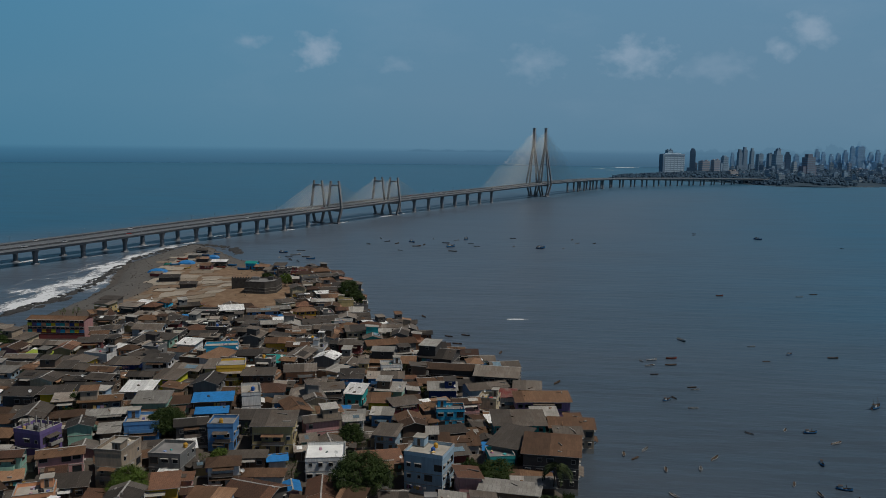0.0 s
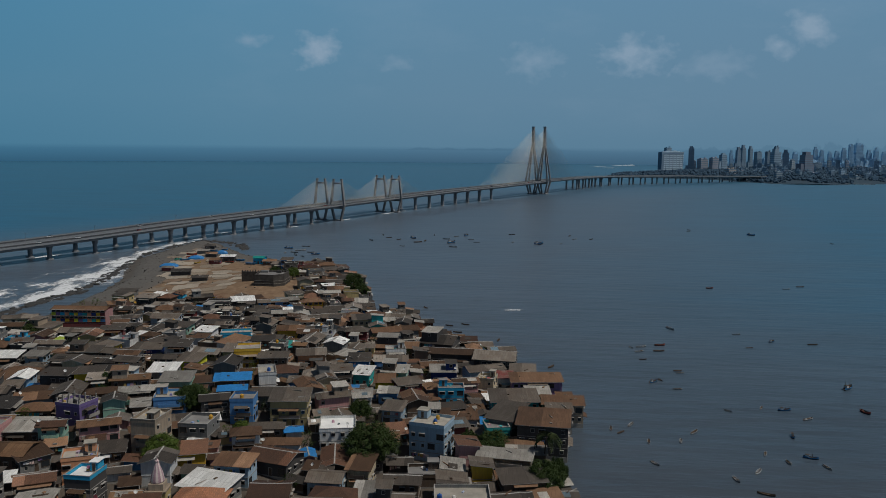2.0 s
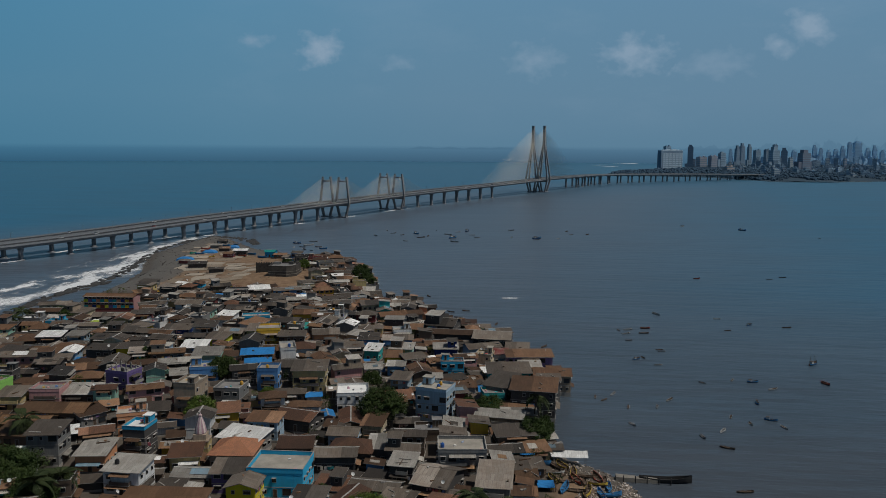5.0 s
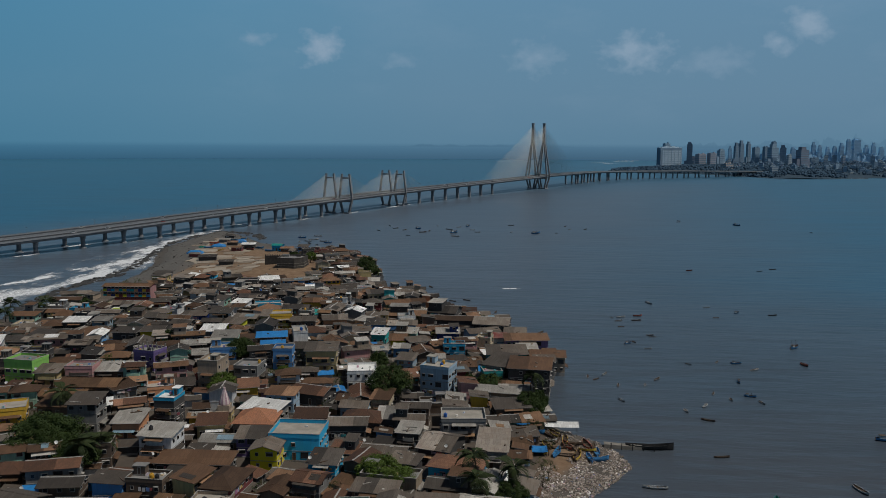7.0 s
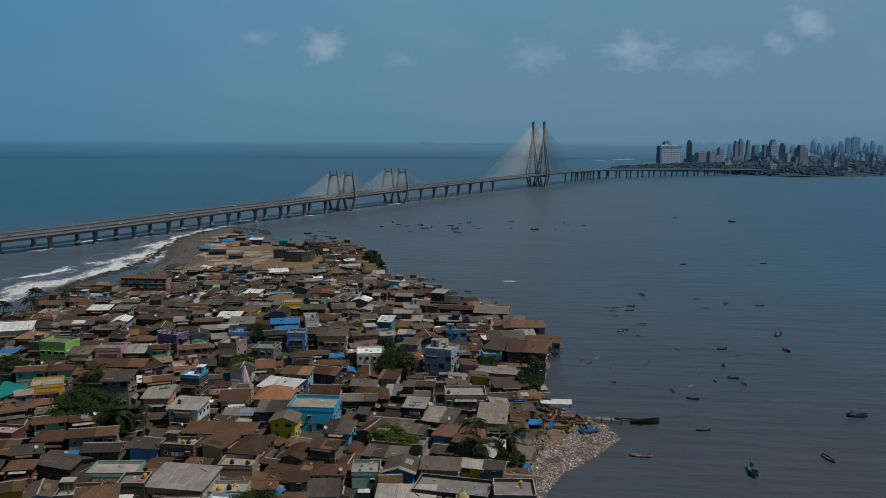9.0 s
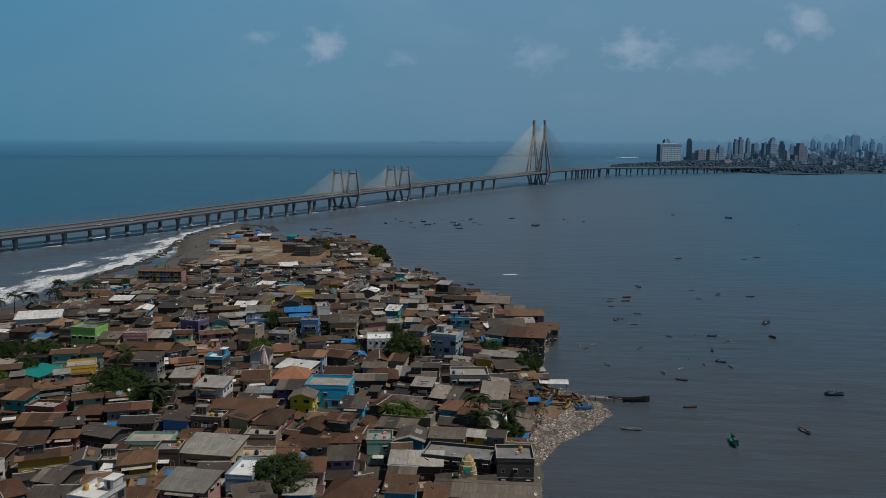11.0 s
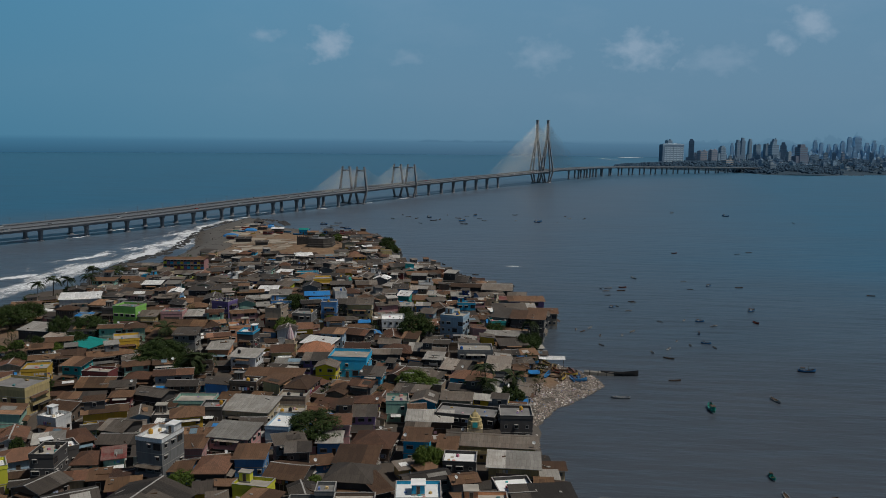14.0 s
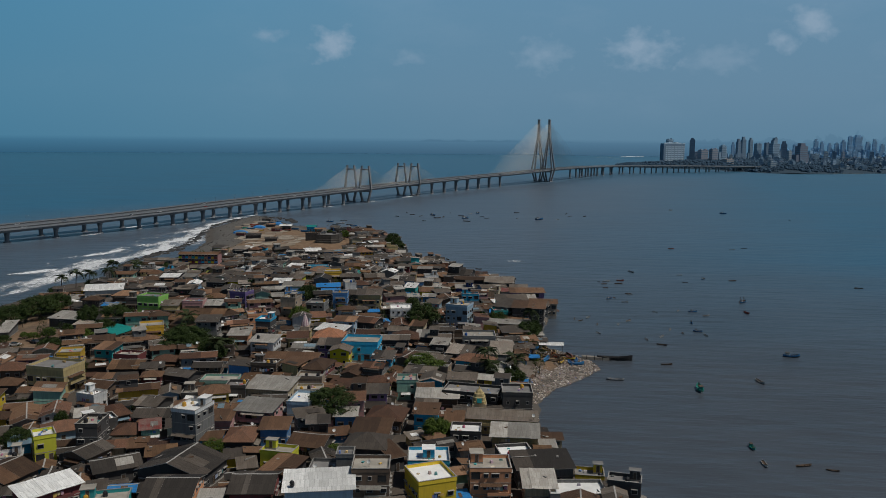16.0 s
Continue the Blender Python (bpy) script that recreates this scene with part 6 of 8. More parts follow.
# ---- boats ----
def hull_shape(ln, beam, deep, mats):
    """An open plank hull with raised bow and stern, skin inside and out."""
    s = Shape(*mats)
    n = 9
    for k in range(n):
        u = k / (n - 1) * 2 - 1
        half = beam / 2 * max(0.02, (1 - abs(u) ** 2.6)) ** 0.7
        if u < -0.85:
            half = beam / 2 * 0.32
        sheer = deep * (0.62 + 0.5 * max(0, u) ** 2 * 1.1 + 0.22 * min(0, u) ** 2)
        keel = -0.25 * deep + (0.3 * deep * max(0, u - 0.6) / 0.4)
        x = u * ln / 2
        s.v += [(x, -half, sheer), (x, -half * 0.85, sheer * 0.35), (x, 0, keel), (x, half * 0.85, sheer * 0.35), (x, half, sheer),
                (x, half * 0.86, sheer), (x, half * 0.72, sheer * 0.4), (x, 0, sheer * 0.25), (x, -half * 0.72, sheer * 0.4), (x, -half * 0.86, sheer)]
    for k in range(n - 1):
        for j in range(10):
            s.f.append((k * 10 + j, k * 10 + (j + 1) % 10, k * 10 + 10 + (j + 1) % 10, k * 10 + 10 + j))
            s.s.append({0: 1, 3: 1, 4: 1, 9: 1}.get(j, 0 if j < 4 else 2))
    s.f += [tuple(reversed(range(10))), tuple(range((n - 1) * 10, n * 10))]
    s.s += [0, 0]
    return s


HULLS = {"skiff": (M_TAR, M_WOOD, M_WOOD), "cabin": (M_TAR, M_BLUEHULL, M_WOOD), "white": (M_TAR, M_WHITEHULL, M_WOOD), "green": (M_WHITEHULL, M_GREENHULL, M_GREENHULL),
         "pale": (M_TAR, M_WHITEHULL, M_RAIL), "trawler": (M_TAR, M_BLUEHULL, M_WOOD), "blue": (M_BLUEHULL, M_BLUEHULL, M_BLUEHULL), "yellow": (M_WOOD, M_YELLOW, M_WOOD), "red": (M_TAR, M_REDP, M_WOOD)}
BOAT_WORDS = {"pale": "dark open skiff with a white gunwale", "skiff": "dark open wooden skiff", "cabin": "dark wooden fishing boat with a small cabin", "white": "open boat with white painted sides", "green": "green and white cabin boat",
              "trawler": "dark blue trawler with cabin and masts", "blue": "bright blue wooden boat", "yellow": "wooden boat with yellow gunwale", "red": "wooden boat with red gunwale"}


def boat(x, y, rot, ln, kind, z=0.0, roll=0.0, where="moored on the water", group="moored boats"):
    b = thing("boat", BOAT_WORDS[kind] + " " + where, "boat", pose(x, y, z, roll, 0, rot), group)
    beam, deep = ln * (0.24 if kind in ("skiff", "white", "pale") else 0.3), ln * (0.13 if kind in ("skiff", "white", "pale") else 0.2)
    part("hull", hull_shape(ln, beam, deep, HULLS[kind]).get("hull"), b)
    for u in (-0.25, 0.1, 0.32):
        part("thwart", Shape(M_WOOD).box(u * ln - 0.14, u * ln + 0.14, -beam * 0.40, beam * 0.40, deep * 0.48, deep * 0.54).get("thwart"), b)
    if kind in ("cabin", "trawler", "green"):
        c = ln * 0.13
        body = Shape(M_WHITEHULL if kind != "green" else M_GREENHULL).rings([rect(c * 1.9, beam * 0.6, 0), rect(c * 1.7, beam * 0.54, deep * 0.8)])
        cab = part("cabin", body.get("cabin"), b, at(-ln * 0.22, 0, deep * 0.5))
        part("cabin_roof", Shape(M_WOOD).box(-c * 1.05, c * 1.05, -beam * 0.32, beam * 0.32, 0.004, 0.12).get("cabin_roof"), cab, at(0, 0, deep * 0.8))
        part("mast", Shape(M_WOOD).tube((0, 0, 0), (0, 0, ln * (0.55 if kind == "trawler" else 0.32)), 0.09, 0.05, 6).get("mast"), b, at(ln * 0.1, 0, deep * 0.3))
        if kind == "trawler":
            part("mast", Shape(M_WOOD).tube((0, 0, 0), (-ln * 0.15, 0, ln * 0.45), 0.08, 0.05, 6).get("mast"), b, at(-ln * 0.3, 0, deep * 0.9))
            part("boom", Shape(M_WOOD).tube((0, 0, 0), (ln * 0.32, 0, ln * 0.3), 0.06, 0.04, 5).get("boom"), b, at(ln * 0.1, 0, deep * 0.9))
    return b


boat(244.5, 862.5, -39, 8.6, "cabin")
boat(20.2, 747.0, -22, 7.1, "cabin")
boat(190.4, 908.1, -53, 5.7, "pale")
boat(77.3, 398.4, -69, 7.3, "pale")
boat(52.4, 356.6, -63, 3.2, "white")
boat(57.1, 358.6, 24, 5.2, "pale")
boat(54.9, 349.4, 27, 4.5, "white")
boat(66.0, 362.1, 6, 4.6, "red")
boat(63.8, 351.2, 7, 4.9, "skiff")
boat(54.5, 335.9, 6, 3.2, "skiff")
boat(66.3, 316.3, 7, 3.4, "white")
boat(53.3, 301.5, 40, 4.2, "cabin")
boat(56.5, 304.8, -70, 3.4, "skiff")
boat(60.9, 293.2, 6, 3.6, "white")
boat(124.8, 522.7, 8, 4.5, "red")
boat(107.2, 389.7, 6, 3.9, "pale")
boat(106.0, 362.2, 7, 3.4, "skiff")
boat(119.8, 375.6, 40, 4.2, "cabin")
boat(174.0, 526.2, 7, 4.6, "pale")
boat(185.9, 536.1, 8, 5.1, "skiff")
boat(137.1, 372.1, 6, 4.7, "skiff")
boat(31.0, 246.4, 85, 3.8, "white")
boat(33.8, 243.3, 46, 3.4, "skiff")
boat(37.8, 250.8, 60, 4.4, "pale")
boat(41.3, 235.8, 83, 3.8, "white")
boat(40.3, 218.3, -62, 4.0, "pale")
boat(51.3, 237.4, 79, 3.8, "pale")
boat(57.1, 245.9, 53, 4.6, "white")
boat(73.4, 269.2, -45, 3.2, "white")
boat(60.6, 209.0, -79, 4.2, "pale")
boat(68.2, 215.0, 58, 4.5, "pale")
boat(65.8, 199.8, -27, 4.6, "skiff")
boat(74.2, 229.2, 71, 3.4, "white")
boat(85.8, 273.6, 61, 3.4, "white")
boat(93.0, 271.9, 6, 4.4, "cabin")
boat(87.2, 245.1, -93, 3.8, "cabin")
boat(78.9, 223.0, -86, 3.8, "white")
boat(97.9, 263.0, 31, 4.4, "white")
boat(120.2, 272.6, -71, 4.9, "red")
boat(86.5, 227.2, -22, 4.2, "cabin")
boat(88.7, 220.4, -75, 4.0, "white")
boat(125.5, 301.2, 45, 6.4, "trawler")
boat(115.9, 186.8, -3, 6.6, "cabin")
boat(93.0, 148.4, -76, 6.3, "white")
boat(68.8, 135.7, 89, 7.7, "green")
boat(40.0, 144.4, -5, 6.5, "pale")
boat(62.5, 167.9, 7, 4.6, "skiff")
boat(72.3, 80.7, -86, 4.4, "green")
boat(72.4, 68.8, -88, 5.1, "white")
boat(82.8, 68.7, 17, 4.7, "skiff")
boat(89.6, 66.5, -16, 3.4, "skiff")
boat(65.8, 319.1, 9, 3.6, "skiff")
boat(206.7, 356.3, 8, 3.6, "skiff")
boat(14.9, 318.9, 57, 4.7, "skiff")
boat(-50.0, 435.4, 123, 4.7, "skiff")
boat(-33.0, 391.2, -29, 4.5, "skiff")
boat(-25.1, 394.7, -24, 4.5, "skiff")
boat(-27.9, 377.0, -14, 4.5, "skiff")
boat(-7.7, 362.8, 78, 4.5, "skiff")
boat(207.9, 356.8, -21, 4.5, "skiff")
boat(-138.0, 755.3, -55, 8.0, "pale")
boat(-133.7, 802.1, 112, 7.3, "pale")
boat(-124.2, 779.7, 31, 5.9, "skiff")
boat(-112.5, 764.4, 57, 5.8, "skiff")
boat(-102.2, 713.8, -29, 5.4, "pale")
boat(-100.1, 777.5, -44, 8.2, "cabin")
boat(-91.6, 745.8, 23, 7.9, "skiff")
boat(-86.0, 757.2, 83, 6.9, "skiff")
boat(-82.5, 809.5, 97, 6.1, "pale")
boat(-67.5, 776.4, -25, 8.2, "pale")
boat(-60.3, 744.9, 50, 10.1, "cabin")
boat(-56.3, 715.3, -27, 8.6, "pale")
boat(-59.3, 800.8, 36, 6.0, "pale")
boat(-50.1, 808.1, 69, 8.5, "cabin")
boat(-43.3, 774.3, -11, 5.8, "pale")
boat(-37.0, 753.4, 4, 5.7, "pale")
boat(-4.3, 826.9, 10, 6.2, "skiff")
boat(-3.0, 758.2, 71, 5.7, "pale")
boat(21.2, 751.1, 26, 9.0, "cabin")
boat(54.2, 823.1, 66, 6.1, "skiff")
boat(57.3, 794.2, 43, 5.9, "pale")
boat(73.8, 796.5, 53, 6.0, "skiff")
boat(42.0, 754.0, 49, 4.5, "pale")
boat(-197.6, 681.6, -2, 7.5, "cabin")
boat(-185.7, 656.4, -17, 7.2, "pale")
boat(-183.9, 669.8, 33, 9.4, "pale")
boat(-186.4, 697.3, 2, 7.6, "pale")
boat(-172.1, 658.2, 2, 6.2, "skiff")
boat(-165.1, 646.4, 2, 7.1, "cabin")
boat(-180.0, 640.2, 123, 8.0, "pale")
boat(-172.1, 633.1, -52, 6.0, "pale")
boat(-192.1, 651.2, 89, 6.1, "pale")
boat(187.1, 893.9, 33, 5.4, "pale")
boat(301.7, 795.7, -75, 5.0, "pale")


# ---- the boat beach with its tide line of litter ----
rb = random.Random(8)
kinds = ["blue", "yellow", "blue", "skiff", "yellow", "blue", "blue", "skiff", "yellow", "skiff", "red", "skiff", "yellow", "blue", "skiff", "white", "skiff", "yellow", "skiff", "red", "skiff", "blue", "skiff", "yellow"]
for k, kd in enumerate(kinds):
    x, y = 9.5 + (k % 7) * 2.9 + rb.uniform(-0.8, 0.8), 158.5 + (k // 7) * 5.2 + rb.uniform(-0.8, 0.8)
    boat(x, y, rb.uniform(60, 125) if k % 3 else rb.uniform(-15, 20), rb.uniform(4.6, 6.6), kd, ground_z(x, y) + 0.15, rb.uniform(-14, 14), "drawn up on the beach", "beached boats")


def litter():
    v, f = [], []
    r = random.Random(4)
    pts = []
    while len(pts) < 46000:
        x, y = r.uniform(2, 38), r.uniform(112, 184)
        pts.append((x, y))
    q = [(r.uniform(10, 34), r.uniform(40, 112)) for _ in range(5000)]
    pts += q
    d = shore_distance([p[0] for p in pts], [p[1] for p in pts])
    zz = land_height([p[0] for p in pts], [p[1] for p in pts])
    for (x, y), s, z in zip(pts, d, zz):
        wide = 4 + 11 * min(1.0, max(0.0, (y - 108) / 30)) + 6 * noise.noise((x * 0.2, y * 0.2, 0))
        if not 0.2 < s < wide or y > 157 and x < 30 and r.random() < 0.75:
            continue
        if noise.noise((x * 0.16, y * 0.16, 9)) > 0.22 and r.random() < 0.85:
            continue
        a = r.uniform(0.03, 0.12) if r.random() < 0.85 else r.uniform(0.12, 0.34)
        b_, c = a * r.uniform(0.4, 1.0), a * r.uniform(0.25, 0.6)
        m = Matrix.LocRotScale((x, y, z + 0.16), Euler((r.uniform(-0.5, 0.5), r.uniform(-0.5, 0.5), r.uniform(0, 6.3))), None)
        i = len(v)
        v += [tuple(m @ Vector((sx * a, sy * b_ * (0.7 if sx > 0 else 1), sz * c))) for sz in (-1, 1) for sx, sy in ((-1, -1), (1, -1), (1, 1), (-1, 1))]
        f += [tuple(i + k for k in q_) for q_ in ((3, 2, 1, 0), (4, 5, 6, 7), (0, 1, 5, 4), (1, 2, 6, 5), (2, 3, 7, 6), (3, 0, 4, 7))]
    s = Nodes("tide_litter", 0.8, 0, 0.3)
    isl = s.add("NewGeometry").outputs["Random Per Island"]
    m_l = s.colour(s.ramp(isl, (0.0, (0.14, 0.11, 0.09)), (0.25, (0.27, 0.22, 0.175)), (0.6, (0.38, 0.32, 0.265)), (0.86, (0.52, 0.46, 0.41)), (0.95, (0.80, 0.78, 0.75)), (0.97, (0.5, 0.28, 0.26)), (1.0, (0.12, 0.25, 0.5))))
    tagged(new("shore_litter", mesh("shore_litter", v, f, m_l)), "pale rubble and plastic litter along the tide line", "litter", kind="stuff")


litter()


def jetty():
    j = thing("jetty", "low dark stone and timber jetty running into the water", "jetty", at(38.6, 172.2, 0, -3))
    part("causeway", Shape(M_FORTBAND).rings([[(-9, -1.4, -1.5), (-9, 1.6, -1.5), (-9, 1.3, 1.3), (-9, -1.1, 1.3)], [(2, -1.0, -1.5), (2, 1.2, -1.5), (2, 0.9, 0.9), (2, -0.7, 0.9)]]).get("causeway"), j, label="pale stone causeway")
    part("hulk", hull_shape(14, 2.6, 2.0, (M_TAR, M_TAR, M_TAR)).get("hulk"), j, at(4.2, 0.6, -0.1, 3), "black timber hulk lying alongside")
    for k in range(5):
        part("post", Shape(M_TAR).tube((0, 0, -1.5), (0, 0, 2.0), 0.14, n=6).get("post"), j, at(-7 + 3.1 * k, -1.5, 0))


jetty()


def canopy(x, y, w, d, h, rot, roof, label):
    z = ground_z(x, y)
    c = thing("canopy", label, "canopy", at(x, y, z, rot), "awnings")
    part("sheet", pent_shape(w, d, 0.2, 0.3, ROOFS[roof], 0.12).get("sheet"), c, at(0, 0, h))
    for i in (-1, 1):
        for j in (-1, 1):
            part("post", Shape(M_WOOD).tube((0, 0, -0.3), (0, 0, h + 0.02), 0.07, n=5).get("post"), c, at(i * w * 0.46, j * d * 0.44, 0))


canopy(17.5, 180.0, 10, 4, 2.6, 0, "white", "white sheet awning over boats on the beach")
canopy(5.5, 176.0, 3.6, 4.5, 3.2, 8, "tarp", "bright blue tarpaulin awning by the beach")
canopy(3, 165, 8.5, 9, 3.0, -8, "rust", "patched rusty sheet awning beside the boat beach")
canopy(10.2, 158, 4.0, 3.4, 1.6, 5, "tarp", "low blue tarpaulin shelter on the beach")
canopy(-184, 304, 7, 4, 3, -20, "orange", "orange tarpaulin awning among the houses")
canopy(-134, 245, 8, 5, 4.6, 20, "tarp", "blue tarpaulin awning over a terrace")


# ---- the dirt yard with its parked motorcycles ----
def motorcycle(x, y, rot, paint):
    m = thing("motorcycle", "parked %s motorcycle on the dirt yard" % paint[0], "motorcycle", at(x, y, ground_z(x, y) + 0.05, rot), "parked motorcycles")
    tyre = Shape(M_RUBBER).lathe([(0.22, -0.06), (0.31, -0.05), (0.33, 0), (0.31, 0.05), (0.22, 0.06), (0.22, -0.06)], 14)
    for u in (-0.66, 0.66):
        part("wheel", tyre.get("wheel"), m, pose(u, 0, 0.33, 90, 0, 0))
    part("tank", Shape(paint[1]).rings([[(-0.25, -0.12, 0.55), (0.3, -0.1, 0.55), (0.3, 0.1, 0.55), (-0.25, 0.12, 0.55)], [(-0.2, -0.15, 0.72), (0.32, -0.13, 0.78), (0.32, 0.13, 0.78), (-0.2, 0.15, 0.72)],
                                        [(-0.15, -0.08, 0.86), (0.25, -0.07, 0.9), (0.25, 0.07, 0.9), (-0.15, 0.08, 0.86)]]).get("tank"), m)
    part("seat", Shape(M_RUBBER).rings([[(-0.85, -0.12, 0.70), (-0.2, -0.13, 0.66), (-0.2, 0.13, 0.66), (-0.85, 0.12, 0.70)], [(-0.88, -0.1, 0.84), (-0.2, -0.11, 0.78), (-0.2, 0.11, 0.78), (-0.88, 0.1, 0.84)]]).get("seat"), m)
    part("engine", Shape(M_PIPE).box(-0.22, 0.22, -0.16, 0.16, 0.25, 0.56).get("engine"), m)
    part("fork", Shape(M_PIPE).tube((0.66, 0, 0.33), (0.4, 0, 0.98), 0.05, n=6).get("fork"), m)
    part("handlebar", Shape(M_PIPE).tube((0.36, -0.36, 1.02), (0.36, 0.36, 1.02), 0.025, n=5).get("handlebar"), m)


rm = random.Random(12)
house(-182.4, 162.5, 5.0, 4.0, 3.2, 8, "pent", "redtin", "maroon", win=False)
house(-203.0, 152.0, 4.0, 14.0, 2.8, 18, "pent", "light", "grey", win=False)


def compound_wall(x, y, ln, rot, wall):
    w = thing("compound_wall", "low weathered masonry wall round the dirt yard", "wall", at(x, y, ground_z(x, y), rot), "yard walls")
    part("wall", Shape(WALLS[wall]).box(-ln / 2, ln / 2, -0.14, 0.14, -1.5, 1.7).get("wall"), w)
    part("coping", Shape(M_SLAB).box(-ln / 2 - 0.05, ln / 2 + 0.05, -0.2, 0.2, 1.7, 1.82).get("coping"), w)


compound_wall(-168.0, 166.5, 22, 12, "ochre")
compound_wall(-190.0, 128.5, 30, 6, "grey")
compound_wall(-157.0, 171.5, 9, 70, "ochre")
paints = [("black", M_CAR[1]), ("red", M_CAR[3]), ("dark", M_CAR[1]), ("silver", M_CAR[2])]
for k in range(16):
    motorcycle(-167.0 + 1.25 * (k % 8) + rm.uniform(-0.2, 0.2), 187.0 - 4.4 * (k // 8) + rm.uniform(-0.3, 0.3) + 0.3 * (k % 8), 75 + rm.uniform(-12, 12), rm.choice(paints))
car(at(-189.8, 136.5, ground_z(-189.8, 136.5) + 0.05, 20), 0, "white car parked on the dirt yard", "parked cars")
car(at(-184.1, 140.0, ground_z(-184.1, 140.0) + 0.05, 160), 1, "dark car parked on the dirt yard", "parked cars")


# ---- the sandy headland ----
def headland():
    r = random.Random(14)
    mats = [plain_mat("drying_net", (0.27, 0.215, 0.155), 0.95, 0.3, 0.8, 0, 0.3), plain_mat("pale_canvas", (0.37, 0.315, 0.245), 0.95, 0.25, 0.8, 0, 0.3), plain_mat("brown_net", (0.25, 0.175, 0.115), 0.95, 0.3, 0.8, 0, 0.3)]
    placed = []
    for k in range(3500):
        x, y = r.uniform(-262, -120), r.uniform(402, 650)
        w, d = r.uniform(9, 17), r.uniform(9, 19)
        if x > -150 - (y - 440) * 0.5 + 0 and y > 440 or y < 476 and x > -168 or abs(x - (-215 - (y - 420) * 0.1)) < 4:
            continue
        if shore_distance([x], [y])[0] < 30 or any(math.hypot(x - a, y - b) < (w + d + c) * 0.215 for a, b, c in placed):
            continue
        placed.append((x, y, w + d))
        a = r.uniform(-8, 22)
        nx, ny = 6, 4
        v = []
        for j in range(ny + 1):
            for i in range(nx + 1):
                u, t = (i / nx - 0.5) * w, (j / ny - 0.5) * d
                if i in (0, nx) or j in (0, ny):
                    u, t = u * r.uniform(0.85, 1.05), t * r.uniform(0.8, 1.08)
                px, py = x + u * math.cos(radians(a)) - t * math.sin(radians(a)), y + u * math.sin(radians(a)) + t * math.cos(radians(a))
                v.append((u, t, ground_z(px, py) + 0.22 + 0.006 * (len(placed) % 9) - ground_z(x, y)))
        n = len(v)
        f = [(j * 7 + i, j * 7 + i + 1, j * 7 + i + 8, j * 7 + i + 7) for j in range(ny) for i in range(nx)]
        v += [(p, q, z - 0.07) for p, q, z in v]
        f += [tuple(n + i for i in reversed(q)) for q in f]
        rim = [i for i in range(7)] + [j * 7 + 6 for j in range(1, 5)] + [28 + i for i in range(5, -1, -1)] + [j * 7 for j in range(3, 0, -1)]
        f += [(b, a_, n + a_, n + b) for a_, b in zip(rim, rim[1:] + rim[:1])]
        kd = r.choice((0, 1, 1, 2, 0))
        ob = new("drying_net", mesh("drying_net", v, f, mats[kd]))
        ob.matrix_basis = at(x, y, ground_z(x, y), a)
        tagged(ob, ("fishing net spread out to dry on sand", "pale canvas sheet spread on the sand", "brown fishing net spread on the sand")[kd], "net", "drying nets")
    for x, y, w, d, h, roof, wall in ((-185, 562, 7.5, 7, 4.6, "teal", "sky"), (-219, 502, 12, 6, 3.0, "dark", "dark"), (-194, 471, 9, 5, 2.6, "dark", "dark"), (-211, 568, 10, 6, 4.2, "white", "dark"),
                                      (-232, 590, 8, 5, 2.8, "brown", "dark"), (-216, 556, 8, 5, 3, "brown", "maroon"), (-246, 610, 9, 5, 2.6, "light", "grey"), (-176, 556, 9, 5, 3, "brown", "brown"),
                                      (-164, 540, 10, 6, 3.2, "grey", "grey"), (-150, 528, 9, 6, 3.2, "light", "dark"), (-138, 515, 9, 6, 3.4, "grey", "brown"), (-126, 500, 10, 6, 3.4, "brown", "grey"),
                                      (-236, 520, 7, 4, 2.4, "grey", "maroon"), (-252, 640, 8, 5, 2.5, "grey", "dark"), (-218, 425, 10, 6, 3, "grey", "grey"), (-187, 405, 11, 6, 3.2, "brown", "brown")):
        house(x, y, w, d, h, r.uniform(-6, 16), "gable" if roof == "teal" else "pent", roof, wall, win=h > 3)
    for x, y, w, d in ((-243, 538, 13, 8), (-240, 580, 12, 7), (-232, 612, 9, 5)):
        z = ground_z(x, y)
        b = Build()
        b.rings([[(u * w / 2 * k, t * d / 2 * k, zz) for u, t in ((-1, -0.6), (-0.6, -1), (0.6, -1), (1, -0.6), (1, 0.6), (0.6, 1), (-0.6, 1), (-1, 0.6))] for k, zz in ((1, -0.3), (0.9, 1.2), (0.6, 2.2), (0.25, 2.6))])
        ob = new("covered_heap", b.mesh("covered_heap", ROOFS["tarp"]))
        ob.matrix_basis = at(x, y, z, 10)
        tagged(ob, "heap of nets under a blue tarpaulin on sand", "tarpaulin", "covered heaps")
    for k in range(22):
        x, y = r.uniform(-258, -176), r.uniform(555, 668)
        if shore_distance([x], [y])[0] < 9:
            continue
        boat(x, y, r.uniform(-40, 60), r.uniform(5, 9), r.choice(("blue", "skiff", "skiff", "white", "green", "yellow", "red")), ground_z(x, y) + 0.3, r.uniform(-10, 10), "drawn up on the headland", "headland boats")
    v, f = [], []
    for k in range(900):
        x, y = r.uniform(-292, -105), r.uniform(400, 712)
        s = shore_distance([x], [y])[0]
        if s < 2 or s > 40 and k % 4 or (x > -118 - (y - 470) * 0.6 and y > 470):
            continue
        z = ground_z(x, y)
        m = Matrix.LocRotScale((x, y, z + 0.2), Euler((r.uniform(-0.3, 0.3), r.uniform(-0.3, 0.3), r.uniform(0, 6))), None)
        a, b_, c = r.uniform(0.15, 0.6), r.uniform(0.12, 0.4), r.uniform(0.08, 0.3)
        i = len(v)
